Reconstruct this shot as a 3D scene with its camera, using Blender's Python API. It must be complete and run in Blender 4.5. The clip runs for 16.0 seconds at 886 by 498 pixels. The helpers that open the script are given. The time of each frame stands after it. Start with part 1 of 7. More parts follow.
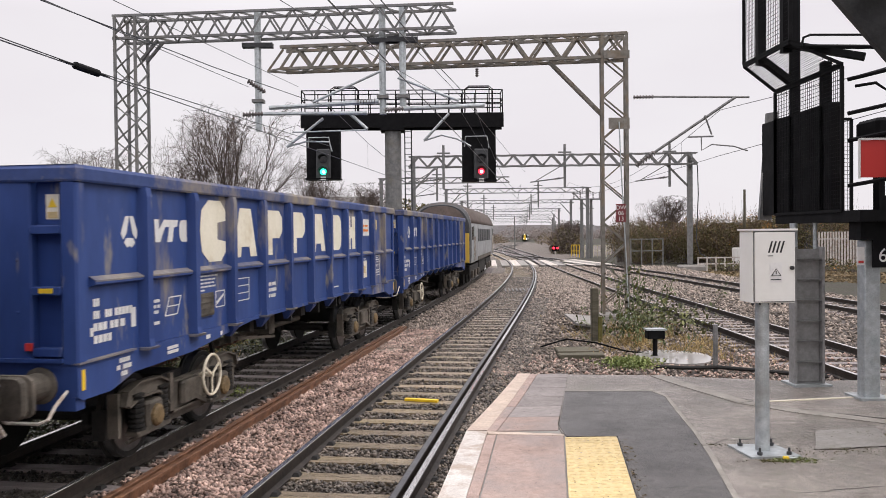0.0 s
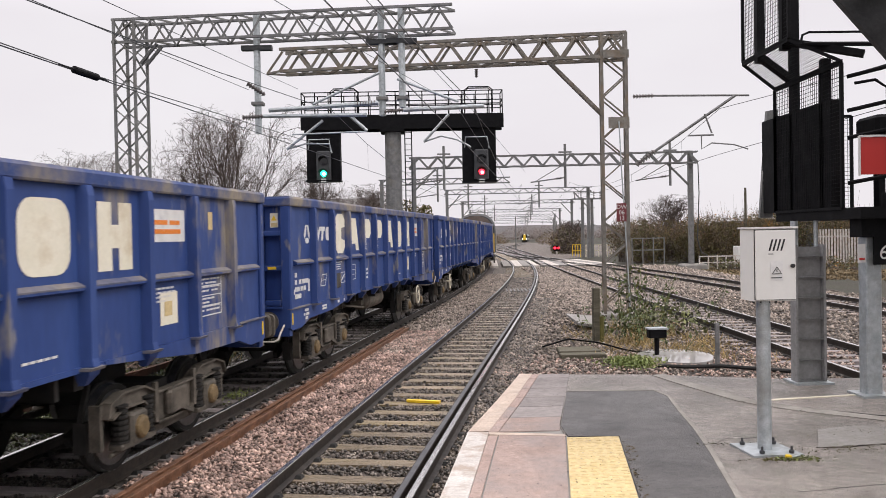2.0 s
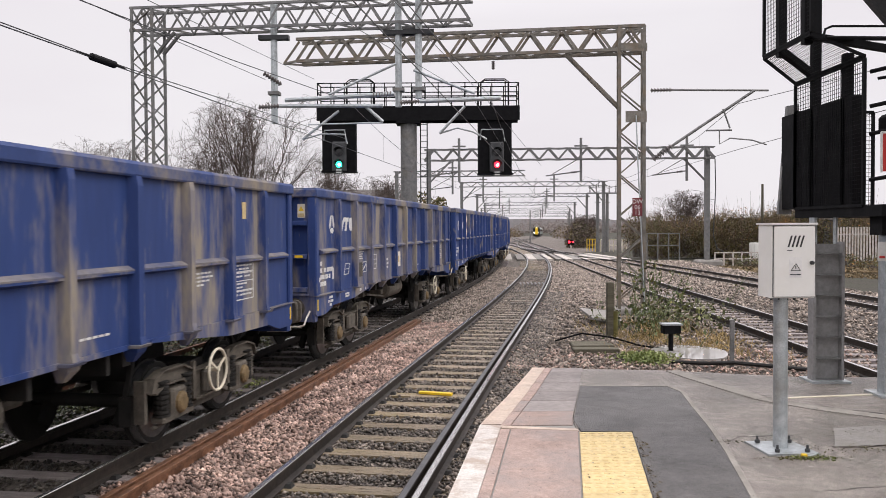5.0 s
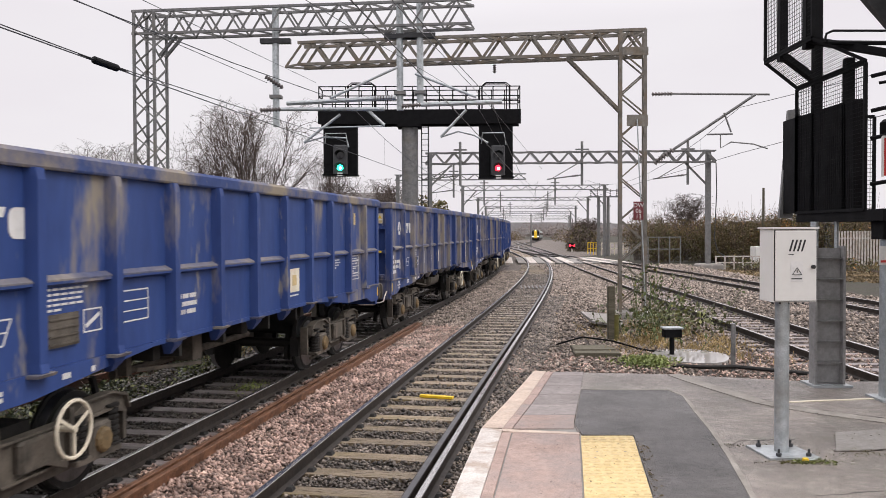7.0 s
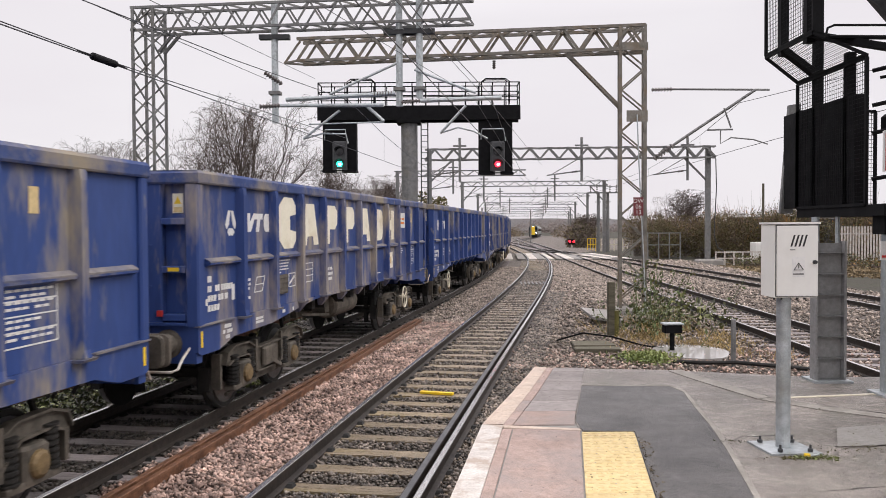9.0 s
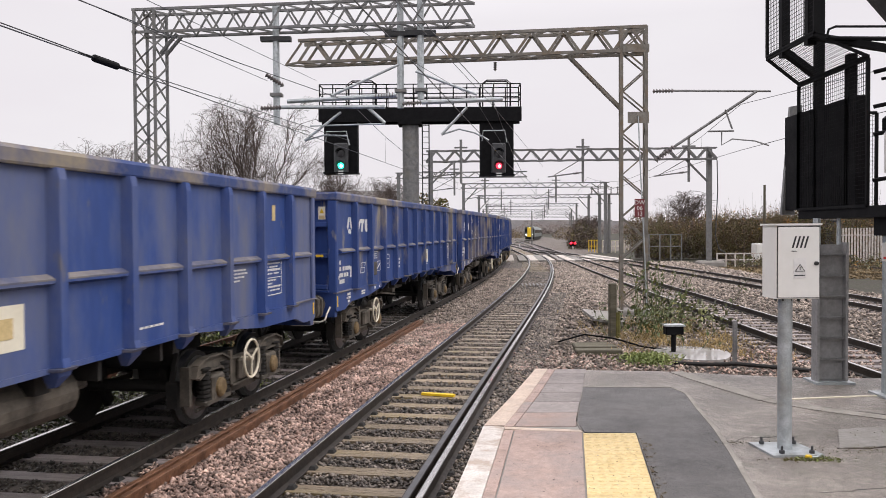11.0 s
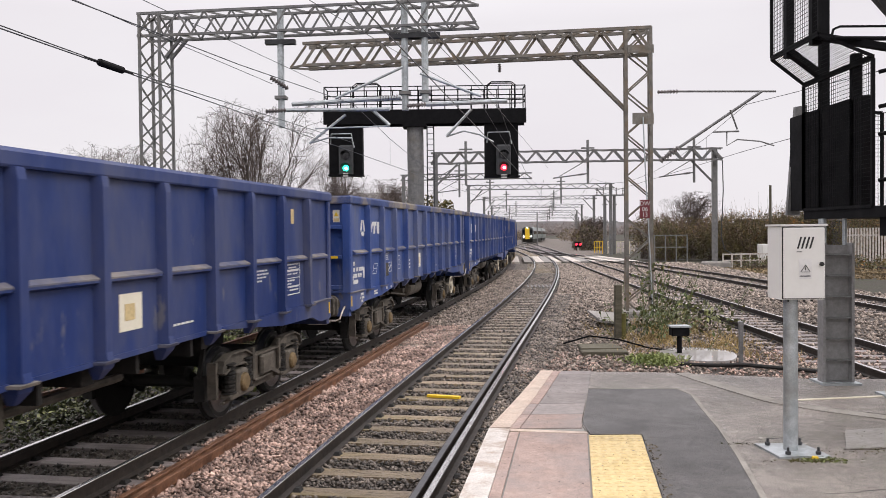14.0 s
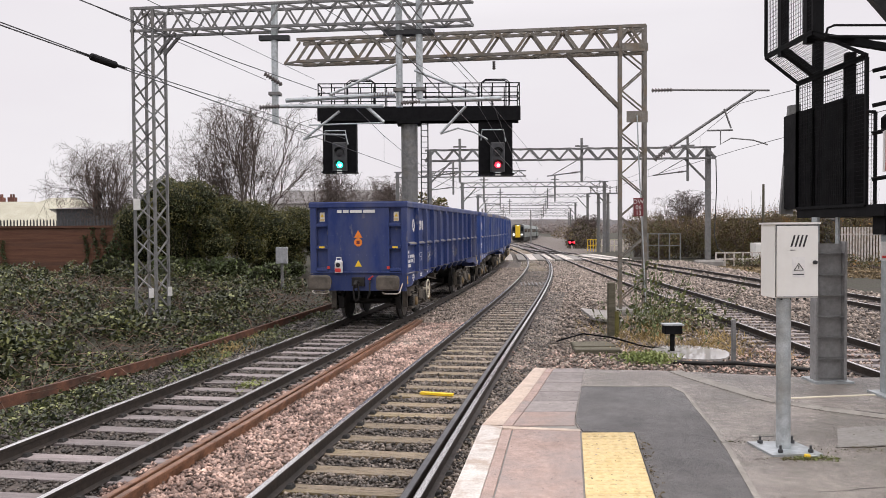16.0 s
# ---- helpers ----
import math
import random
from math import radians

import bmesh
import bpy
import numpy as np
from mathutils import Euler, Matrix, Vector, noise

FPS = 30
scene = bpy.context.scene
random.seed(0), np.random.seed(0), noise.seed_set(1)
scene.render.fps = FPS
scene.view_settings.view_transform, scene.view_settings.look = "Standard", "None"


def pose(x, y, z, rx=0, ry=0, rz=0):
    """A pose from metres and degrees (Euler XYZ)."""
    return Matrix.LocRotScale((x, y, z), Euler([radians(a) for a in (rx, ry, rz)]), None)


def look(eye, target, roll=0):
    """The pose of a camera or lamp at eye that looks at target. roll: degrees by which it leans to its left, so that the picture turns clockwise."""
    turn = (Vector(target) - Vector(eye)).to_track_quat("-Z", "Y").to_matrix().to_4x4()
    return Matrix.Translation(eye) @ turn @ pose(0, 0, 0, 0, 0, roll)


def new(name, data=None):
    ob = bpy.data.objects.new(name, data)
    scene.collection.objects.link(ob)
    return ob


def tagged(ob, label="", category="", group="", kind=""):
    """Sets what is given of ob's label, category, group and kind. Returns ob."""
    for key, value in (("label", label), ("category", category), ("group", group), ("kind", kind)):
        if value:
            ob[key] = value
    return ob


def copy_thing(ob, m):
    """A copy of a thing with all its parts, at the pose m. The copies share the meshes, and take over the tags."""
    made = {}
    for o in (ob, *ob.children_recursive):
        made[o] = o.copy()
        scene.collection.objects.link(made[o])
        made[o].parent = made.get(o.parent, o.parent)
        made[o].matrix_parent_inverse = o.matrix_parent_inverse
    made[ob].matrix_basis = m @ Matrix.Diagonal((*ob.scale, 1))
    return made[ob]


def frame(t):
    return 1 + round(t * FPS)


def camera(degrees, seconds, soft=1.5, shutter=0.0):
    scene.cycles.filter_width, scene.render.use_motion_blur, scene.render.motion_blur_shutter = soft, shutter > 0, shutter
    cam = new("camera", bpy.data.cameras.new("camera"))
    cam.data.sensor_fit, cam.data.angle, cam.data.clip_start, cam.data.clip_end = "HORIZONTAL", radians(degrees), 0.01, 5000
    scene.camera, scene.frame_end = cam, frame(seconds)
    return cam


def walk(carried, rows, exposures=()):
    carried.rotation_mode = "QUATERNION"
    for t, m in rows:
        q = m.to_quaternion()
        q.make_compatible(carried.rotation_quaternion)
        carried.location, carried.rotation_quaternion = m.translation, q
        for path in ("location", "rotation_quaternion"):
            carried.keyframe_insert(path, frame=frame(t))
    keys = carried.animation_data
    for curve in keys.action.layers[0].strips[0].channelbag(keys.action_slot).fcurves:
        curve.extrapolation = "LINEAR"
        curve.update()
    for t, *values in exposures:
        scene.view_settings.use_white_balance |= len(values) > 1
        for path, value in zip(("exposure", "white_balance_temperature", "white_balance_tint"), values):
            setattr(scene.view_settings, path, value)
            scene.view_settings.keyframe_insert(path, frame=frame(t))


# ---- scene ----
cam = camera(56.47, 16.0, soft=0.65, shutter=0.12)

# seconds, turn to the right, tilt down, lean, x, y, z
CAMERA = [
    (0.0, 1.111, 1.042, 0.598, -0.001, -0.063, 2.430),
    (0.5, 1.219, 1.077, 0.733, -0.003, -0.065, 2.427),
    (1.0, 1.203, 1.089, 0.936, -0.000, -0.054, 2.430),
    (1.5, 1.139, 1.028, 1.070, 0.009, -0.049, 2.427),
    (2.0, 1.026, 0.977, 1.102, 0.009, -0.054, 2.430),
    (2.5, 0.901, 0.972, 1.008, 0.004, -0.046, 2.427),
    (3.0, 0.671, 1.084, 0.907, 0.006, -0.044, 2.427),
    (3.5, 0.465, 1.318, 0.703, 0.003, -0.041, 2.430),
    (4.0, 0.231, 1.521, 0.508, 0.007, -0.025, 2.424),
    (6.5, 0.018, 1.327, 0.223, -0.000, -0.019, 2.425),
    (7.0, -0.009, 1.265, 0.205, -0.001, -0.029, 2.426),
    (7.5, -0.031, 1.306, 0.111, -0.003, -0.016, 2.427),
    (8.0, -0.110, 1.373, 0.206, 0.007, -0.003, 2.422),
    (8.5, -0.052, 1.468, 0.261, -0.004, -0.012, 2.424),
    (9.0, 0.013, 1.522, 0.321, -0.005, -0.009, 2.423),
    (11.5, -0.118, 1.396, 0.385, -0.006, -0.013, 2.422),
    (12.0, -0.169, 1.440, 0.432, -0.004, -0.009, 2.418),
    (12.5, -0.193, 1.474, 0.506, -0.003, -0.008, 2.418),
    (13.0, -0.248, 1.439, 0.605, -0.001, -0.016, 2.418),
    (13.5, -0.339, 1.383, 0.645, -0.002, -0.016, 2.425),
    (14.0, -0.439, 1.281, 0.607, -0.001, -0.017, 2.425),
    (14.5, -0.448, 1.262, 0.586, -0.002, -0.006, 2.422),
    (15.0, -0.363, 1.290, 0.452, -0.000, -0.001, 2.420),
    (15.5, -0.193, 1.384, 0.402, -0.000, 0.001, 2.422),
    (16.0, 0.000, 1.460, 0.350, -0.000, -0.000, 2.420),
]


def camera_pose(turn, down, lean, x, y, z):
    a, b = radians(turn), radians(down)
    ahead = Vector((math.sin(a) * math.cos(b), math.cos(a) * math.cos(b), -math.sin(b)))
    return look((x, y, z), Vector((x, y, z)) + ahead, -lean)


walk(cam, [(row[0], camera_pose(*row[1:])) for row in CAMERA])

# ---- world and light: a bright overcast winter day ----
world = bpy.data.worlds.new("overcast_sky")
scene.world = world
world.use_nodes = True
wn, wl = world.node_tree.nodes, world.node_tree.links
wn.clear()
w_out = wn.new("ShaderNodeOutputWorld")
w_bg = wn.new("ShaderNodeBackground")
w_sky = wn.new("ShaderNodeTexSky")
w_sky.sky_type, w_sky.sun_disc = "NISHITA", False
w_sky.sun_elevation, w_sky.sun_rotation = radians(47), radians(95)
w_co = wn.new("ShaderNodeTexCoord")
w_map = wn.new("ShaderNodeMapping")
w_map.inputs["Scale"].default_value = (1.4, 1.4, 3.5)
w_noise = wn.new("ShaderNodeTexNoise")
w_noise.inputs["Scale"].default_value, w_noise.inputs["Detail"].default_value = 1.6, 5
w_ramp = wn.new("ShaderNodeValToRGB")
w_ramp.color_ramp.elements[0].position, w_ramp.color_ramp.elements[1].position = 0.3, 0.7
w_ramp.color_ramp.elements[0].color = (9.3, 8.75, 9.25, 1)
w_ramp.color_ramp.elements[1].color = (10.0, 9.65, 10.0, 1)
w_mix = wn.new("ShaderNodeMix")
w_mix.data_type = "RGBA"
w_mix.inputs[0].default_value = 0.97
wl.new(w_co.outputs["Generated"], w_map.inputs[0])
wl.new(w_map.outputs[0], w_noise.inputs["Vector"])
wl.new(w_noise.outputs["Fac"], w_ramp.inputs[0])
wl.new(w_sky.outputs[0], w_mix.inputs[6])
wl.new(w_ramp.outputs[0], w_mix.inputs[7])
# an overcast sky is about three times as bright overhead as at the horizon
w_sep = wn.new("ShaderNodeSeparateXYZ")
w_lift = wn.new("ShaderNodeMapRange")
w_lift.inputs["From Min"].default_value, w_lift.inputs["From Max"].default_value = 0.24, 1.0
w_lift.inputs["To Min"].default_value, w_lift.inputs["To Max"].default_value = 1.0, 3.1
w_scale = wn.new("ShaderNodeVectorMath")
w_scale.operation = "SCALE"
wl.new(w_co.outputs["Generated"], w_sep.inputs[0])
wl.new(w_sep.outputs["Z"], w_lift.inputs["Value"])
wl.new(w_mix.outputs[2], w_scale.inputs[0])
wl.new(w_lift.outputs[0], w_scale.inputs["Scale"])
wl.new(w_scale.outputs[0], w_bg.inputs[0])
w_bg.inputs[1].default_value = 0.0905
wl.new(w_bg.outputs[0], w_out.inputs[0])

sun = new("sun", bpy.data.lights.new("sun", "SUN"))
sun.data.energy, sun.data.angle, sun.data.color = 1.2, radians(30), (1.0, 0.96, 0.9)
sun.matrix_world = look((21, -2, 22.5), (0, 0, 0))


# ---- materials ----
def surface(name, low, high, scale=4.0, rough=0.8, metal=0.0, stain=None, stain_scale=1.2, stain_at=0.6, stain_soft=0.12,
            bump=0.2, bump_scale=40.0, stretch=(1, 1, 1), per_object=0.0, per_island=0.0, spec=0.4, rough_spread=0.15, wear=None, speck=0.0, fine_mix=0.35, seed=None):
    """A surface with grain between two colours, stains of a third, and fine relief, in the metres of its object."""
    m = bpy.data.materials.new(name)
    m.use_nodes = True
    n, l = m.node_tree.nodes, m.node_tree.links
    b = n["Principled BSDF"]
    co = n.new("ShaderNodeTexCoord")
    info = n.new("ShaderNodeObjectInfo")
    shift = n.new("ShaderNodeVectorMath")
    shift.operation = "ADD"
    push = n.new("ShaderNodeMath")
    push.operation = "MULTIPLY"
    push.inputs[1].default_value = 37.0 if (per_object or stain) and seed is None else 0.0
    l.new(info.outputs["Random"], push.inputs[0])
    l.new(co.outputs["Object"], shift.inputs[0])
    l.new(push.outputs[0], shift.inputs[1])
    mp = n.new("ShaderNodeMapping")
    mp.inputs["Scale"].default_value = stretch
    mp.inputs["Location"].default_value = (seed or 0, (seed or 0) * 1.7, 0)
    l.new(shift.outputs[0], mp.inputs[0])

    def field(s, detail=5, rough_=0.6):
        t = n.new("ShaderNodeTexNoise")
        t.inputs["Scale"].default_value, t.inputs["Detail"].default_value, t.inputs["Roughness"].default_value = s, detail, rough_
        l.new(mp.outputs[0], t.inputs["Vector"])
        return t.outputs["Fac"]

    def mix(fac, a, c):
        x = n.new("ShaderNodeMix")
        x.data_type = "RGBA"
        for k, v in ((0, fac), (6, a), (7, c)):
            if hasattr(v, "links"):
                l.new(v, x.inputs[k])
            else:
                x.inputs[k].default_value = v if k == 0 else (*v, 1)
        return x.outputs[2]

    def ramp(fac, lo, hi):
        r = n.new("ShaderNodeMapRange")
        r.inputs["From Min"].default_value, r.inputs["From Max"].default_value = lo, hi
        l.new(fac, r.inputs["Value"])
        return r.outputs[0]

    grain = ramp(field(scale), 0.3, 0.7)
    colour = mix(grain, low, high)
    fine = ramp(field(scale * 9, 3), 0.25, 0.75)
    shade = n.new("ShaderNodeMix")
    shade.data_type, shade.blend_type = "RGBA", "MULTIPLY"
    shade.inputs[0].default_value = fine_mix
    l.new(colour, shade.inputs[6])
    l.new(fine, shade.inputs[7])
    colour = shade.outputs[2]
    if stain:
        colour = mix(ramp(field(stain_scale, 6, 0.68), stain_at - stain_soft, stain_at + stain_soft), colour, stain)
    if speck:
        sp_ = n.new("ShaderNodeMix")
        sp_.data_type, sp_.blend_type = "RGBA", "OVERLAY"
        sp_.inputs[0].default_value = speck
        l.new(colour, sp_.inputs[6])
        l.new(ramp(field(210, 2), 0.36, 0.64), sp_.inputs[7])
        colour = sp_.outputs[2]
    if wear:
        colour = mix(ramp(field(stain_scale * 5, 4), 0.64, 0.72), colour, wear)
    if per_object or per_island:
        hsv = n.new("ShaderNodeHueSaturation")
        r = n.new("ShaderNodeMapRange")
        a = per_object or per_island
        r.inputs["To Min"].default_value, r.inputs["To Max"].default_value = 1 - a, 1 + a
        if per_object:
            l.new(info.outputs["Random"], r.inputs["Value"])
        else:
            l.new(n.new("ShaderNodeNewGeometry").outputs["Random Per Island"], r.inputs["Value"])
        l.new(r.outputs[0], hsv.inputs["Value"])
        l.new(colour, hsv.inputs["Color"])
        colour = hsv.outputs[0]
    l.new(colour, b.inputs["Base Color"])
    rr = n.new("ShaderNodeMapRange")
    rr.inputs["To Min"].default_value, rr.inputs["To Max"].default_value = max(rough - rough_spread, 0.03), min(rough + rough_spread, 1)
    l.new(field(scale * 2.3, 4), rr.inputs["Value"])
    l.new(rr.outputs[0], b.inputs["Roughness"])
    b.inputs["Metallic"].default_value = metal
    b.inputs["Specular IOR Level"].default_value = spec
    if bump:
        bp = n.new("ShaderNodeBump")
        bp.inputs["Strength"].default_value, bp.inputs["Distance"].default_value = bump, 0.02
        l.new(field(bump_scale, 4), bp.inputs["Height"])
        l.new(bp.outputs[0], b.inputs["Normal"])
    return m


def plain(name, colour, rough=0.5, metal=0.0, glow=0.0):
    m = bpy.data.materials.new(name)
    m.use_nodes = True
    b = m.node_tree.nodes["Principled BSDF"]
    b.inputs["Base Color"].default_value = (*colour, 1)
    b.inputs["Roughness"].default_value, b.inputs["Metallic"].default_value = rough, metal
    if glow:
        b.inputs["Emission Color"].default_value, b.inputs["Emission Strength"].default_value = (*colour, 1), glow
    return m


M = {
    # bed colour is darkened to give the shaded gaps between loose stones
    "ballast": surface("ballast", (0.040, 0.033, 0.028), (0.13, 0.105, 0.09), 14, 0.9, bump=0.5, bump_scale=60, stain=(0.05, 0.045, 0.04), stain_scale=0.5, stain_at=0.62),
    "ballast_dry": surface("dry_grey_ballast", (0.07, 0.060, 0.052), (0.22, 0.188, 0.162), 9, 0.9, bump=0.6, bump_scale=40, speck=0.6, stain=(0.12, 0.10, 0.085), stain_scale=0.25, stain_at=0.58),
    "stone": surface("ballast_stone", (0.10, 0.058, 0.045), (0.58, 0.41, 0.335), 3, 0.65, bump=0.3, per_island=0.75),
    "stone_grey": surface("grey_brown_stone", (0.10, 0.081, 0.066), (0.41, 0.338, 0.28), 3, 0.75, bump=0.3, per_island=0.7),
    "stone_dark": surface("oily_ballast_stone", (0.030, 0.025, 0.020), (0.27, 0.225, 0.185), 3, 0.5, bump=0.3, per_island=0.8),
    # oily tone, deepened further for the shade under the train
    "stone_black": surface("oily_shaded_stone", (0.018, 0.015, 0.013), (0.14, 0.12, 0.10), 3, 0.5, bump=0.3, per_island=0.8),
    "earth": surface("earth_and_litter", (0.016, 0.013, 0.009), (0.050, 0.040, 0.026), 3, 0.95, bump=0.8, bump_scale=14, stain=(0.03, 0.034, 0.014), stain_scale=0.7, stain_at=0.55),
    "sleeper": surface("weathered_sleeper", (0.15, 0.11, 0.062), (0.40, 0.315, 0.215), 6, 0.3, stretch=(0.5, 4, 4), bump=0.3, per_object=0.3, stain=(0.20, 0.155, 0.065), stain_scale=1.0),
    "sleeper_grey": surface("grey_sleeper", (0.17, 0.145, 0.14), (0.31, 0.265, 0.255), 6, 0.6, stretch=(0.5, 4, 4), bump=0.3, per_object=0.22, stain=(0.10, 0.09, 0.08), stain_scale=1.4),
    "rail": surface("rail_side", (0.022, 0.018, 0.016), (0.055, 0.042, 0.034), 8, 0.6, metal=0.2, bump=0.1),
    "rail_top": surface("polished_rail_head", (0.68, 0.665, 0.65), (0.88, 0.865, 0.85), 5, 0.22, metal=0.9, bump=0.03, stretch=(6, 0.4, 1)),
    "check_top": surface("dull_rail_head", (0.10, 0.10, 0.105), (0.2, 0.2, 0.21), 5, 0.4, metal=0.7, bump=0.05),
    "rust": surface("rusty_rail", (0.12, 0.056, 0.030), (0.38, 0.195, 0.115), 7, 0.36, metal=0.3, bump=0.2, stain=(0.07, 0.035, 0.022), stain_scale=2),
    "rust_dark": surface("dark_rusty_edging", (0.065, 0.027, 0.016), (0.17, 0.072, 0.042), 5, 0.8, bump=0.2, stain=(0.03, 0.022, 0.017), stain_scale=1.2),
    "asphalt": surface("worn_asphalt", (0.19, 0.166, 0.146), (0.40, 0.350, 0.310), 1.6, 0.42, bump=0.8, bump_scale=70, speck=1.0, stain=(0.15, 0.142, 0.115), stain_scale=2.6, stain_at=0.60, wear=(0.44, 0.41, 0.36), fine_mix=0.55, spec=0.4),
    "asphalt_new": surface("dark_asphalt_patch", (0.062, 0.058, 0.056), (0.145, 0.137, 0.130), 2.2, 0.45, bump=0.8, bump_scale=75, speck=1.0, stain=(0.12, 0.116, 0.112), stain_scale=1.3, stain_at=0.62, fine_mix=0.5),
    "seam": surface("pale_seam", (0.23, 0.21, 0.185), (0.37, 0.345, 0.305), 5, 0.85, bump=0.4),
    "coping": surface("pink_coping_slab", (0.34, 0.245, 0.205), (0.47, 0.345, 0.295), 2.2, 0.7, bump=0.3, bump_scale=90, speck=0.3, per_object=0.10, stain=(0.25, 0.215, 0.20), stain_scale=1.2),
    "coping_grey": surface("grey_coping_slab", (0.215, 0.188, 0.178), (0.34, 0.30, 0.28), 2.2, 0.65, bump=0.2, bump_scale=90, per_object=0.15),
    "white_paint": surface("worn_white_paint", (0.55, 0.505, 0.46), (0.74, 0.695, 0.64), 6, 0.65, bump=0.25, stain=(0.38, 0.31, 0.255), stain_scale=5, stain_at=0.535, stain_soft=0.06),
    "cream_paint": surface("worn_cream_edge", (0.50, 0.39, 0.31), (0.66, 0.54, 0.44), 5, 0.7, bump=0.25, stain=(0.33, 0.27, 0.23), stain_scale=4, stain_at=0.6),
    "tactile": surface("yellow_tactile", (0.62, 0.47, 0.22), (0.76, 0.60, 0.32), 3, 0.65, bump=0.15, per_object=0.06, stain=(0.48, 0.36, 0.18), stain_scale=3, stain_at=0.6),
    "concrete": surface("concrete", (0.24, 0.225, 0.205), (0.38, 0.36, 0.335), 3, 0.85, bump=0.4, bump_scale=30, stain=(0.16, 0.15, 0.13), stain_scale=1.5),
    "brick_base": surface("sooty_brick_wall", (0.088, 0.038, 0.022), (0.165, 0.076, 0.044), 3, 0.9, bump=0.5, bump_scale=12, stretch=(0.2, 1, 5), stain=(0.05, 0.032, 0.027), stain_scale=0.5),
    "brick": surface("red_brick", (0.15, 0.062, 0.045), (0.24, 0.105, 0.075), 5, 0.88, bump=0.3, per_object=0.3, stain=(0.075, 0.05, 0.042), stain_scale=0.9),
    "steel": surface("galvanised_steel", (0.15, 0.15, 0.148), (0.28, 0.28, 0.275), 5, 0.55, metal=0.3, bump=0.08, stain=(0.18, 0.165, 0.14), stain_scale=1.5, stain_at=0.62),
    "steel_post": surface("bright_galvanised_post", (0.42, 0.46, 0.475), (0.66, 0.70, 0.715), 14, 0.42, metal=0.6, bump=0.05, stain=(0.30, 0.31, 0.30), stain_scale=6),
    "steel_rusty": surface("weathered_lattice_steel", (0.15, 0.14, 0.12), (0.30, 0.28, 0.245), 4, 0.65, metal=0.25, bump=0.12, stain=(0.20, 0.145, 0.09), stain_scale=2.2, stain_at=0.6),
    "black": surface("black_paint", (0.004, 0.004, 0.005), (0.011, 0.011, 0.012), 4, 0.75, bump=0.06, spec=0.12),
    "dark": surface("dark_grey_steel", (0.045, 0.047, 0.05), (0.085, 0.087, 0.09), 4, 0.55, metal=0.2, bump=0.08),
    "insulator": surface("brown_grey_insulator", (0.10, 0.085, 0.08), (0.17, 0.145, 0.14), 9, 0.35),
    "wire": plain("contact_wire", (0.05, 0.052, 0.055), 0.5, 0.4),
    "box_grey": surface("light_grey_enamel", (0.66, 0.65, 0.615), (0.72, 0.71, 0.675), 3, 0.45, bump=0.02, fine_mix=0.04, stain=(0.62, 0.605, 0.565), stain_scale=2, stain_at=0.68),
    "box_seal": plain("black_rubber", (0.02, 0.02, 0.02), 0.7),
    "bracket": surface("grey_channel_steel", (0.27, 0.265, 0.26), (0.37, 0.365, 0.36), 2.5, 0.6, metal=0.25, bump=0.08),
    "yellow": plain("yellow_paint", (0.75, 0.50, 0.02), 0.5),
    "ochre": plain("worn_ochre_yellow_paint", (0.62, 0.40, 0.06), 0.55),
    "orange": plain("orange_sticker", (0.72, 0.21, 0.02), 0.5),
    "red": plain("red_enamel", (0.50, 0.035, 0.03), 0.45),
    "maroon": plain("maroon_plate", (0.14, 0.02, 0.025), 0.5),
    "white": surface("white_lettering", (0.60, 0.59, 0.57), (0.72, 0.71, 0.69), 6, 0.6, bump=0, stain=(0.42, 0.42, 0.45), stain_scale=4, stain_at=0.68, fine_mix=0.1),
    "cream": surface("cream_lettering", (0.72, 0.67, 0.53), (0.80, 0.75, 0.62), 3, 0.6, bump=0, stain=(0.50, 0.40, 0.26), stain_scale=1.3, stain_at=0.64, fine_mix=0.1),
    "green_lamp": plain("green_signal_lamp", (0.02, 1.0, 0.55), 0.3, glow=7.0),
    "red_lamp": plain("red_signal_lamp", (1.0, 0.02, 0.04), 0.3, glow=5.0),
    "green_core": plain("bright_green_lamp_core", (0.55, 1.0, 0.85), 0.3, glow=6.0),
    "red_core": plain("bright_red_lamp_core", (1.0, 0.5, 0.52), 0.3, glow=6.0),
    "lamp_white": plain("white_headlamp", (1.0, 0.93, 0.75), 0.3, glow=22.0),
    "lens_dark": plain("dark_lens", (0.012, 0.012, 0.015), 0.12),
    "blue": surface("blue_wagon_paint", (0.015, 0.032, 0.128), (0.026, 0.051, 0.185), 0.9, 0.45, bump=0.05, bump_scale=12, stain=(0.085, 0.09, 0.135), stain_scale=0.9, stain_at=0.60, stain_soft=0.16, stretch=(1, 1, 0.35), wear=(0.13, 0.13, 0.16), spec=0.25, fine_mix=0.18, seed=3.0),
    "blue_clean": surface("clean_blue_wagon_paint", (0.029, 0.062, 0.218), (0.050, 0.096, 0.30), 0.9, 0.45, bump=0.05, bump_scale=12, stain=(0.15, 0.155, 0.19), stain_scale=0.9, stain_at=0.60, stain_soft=0.16, stretch=(1, 1, 0.35), wear=(0.13, 0.13, 0.16), spec=0.25, fine_mix=0.18, seed=5.0),
    "blue_dirty": surface("dusty_blue_wagon_paint", (0.020, 0.042, 0.155), (0.036, 0.068, 0.215), 0.9, 0.55, bump=0.06, bump_scale=12, stain=(0.30, 0.255, 0.20), stain_scale=0.75, stain_at=0.565, stain_soft=0.07, stretch=(1, 1, 0.3), wear=(0.18, 0.17, 0.16), spec=0.25, fine_mix=0.2, seed=11.3),
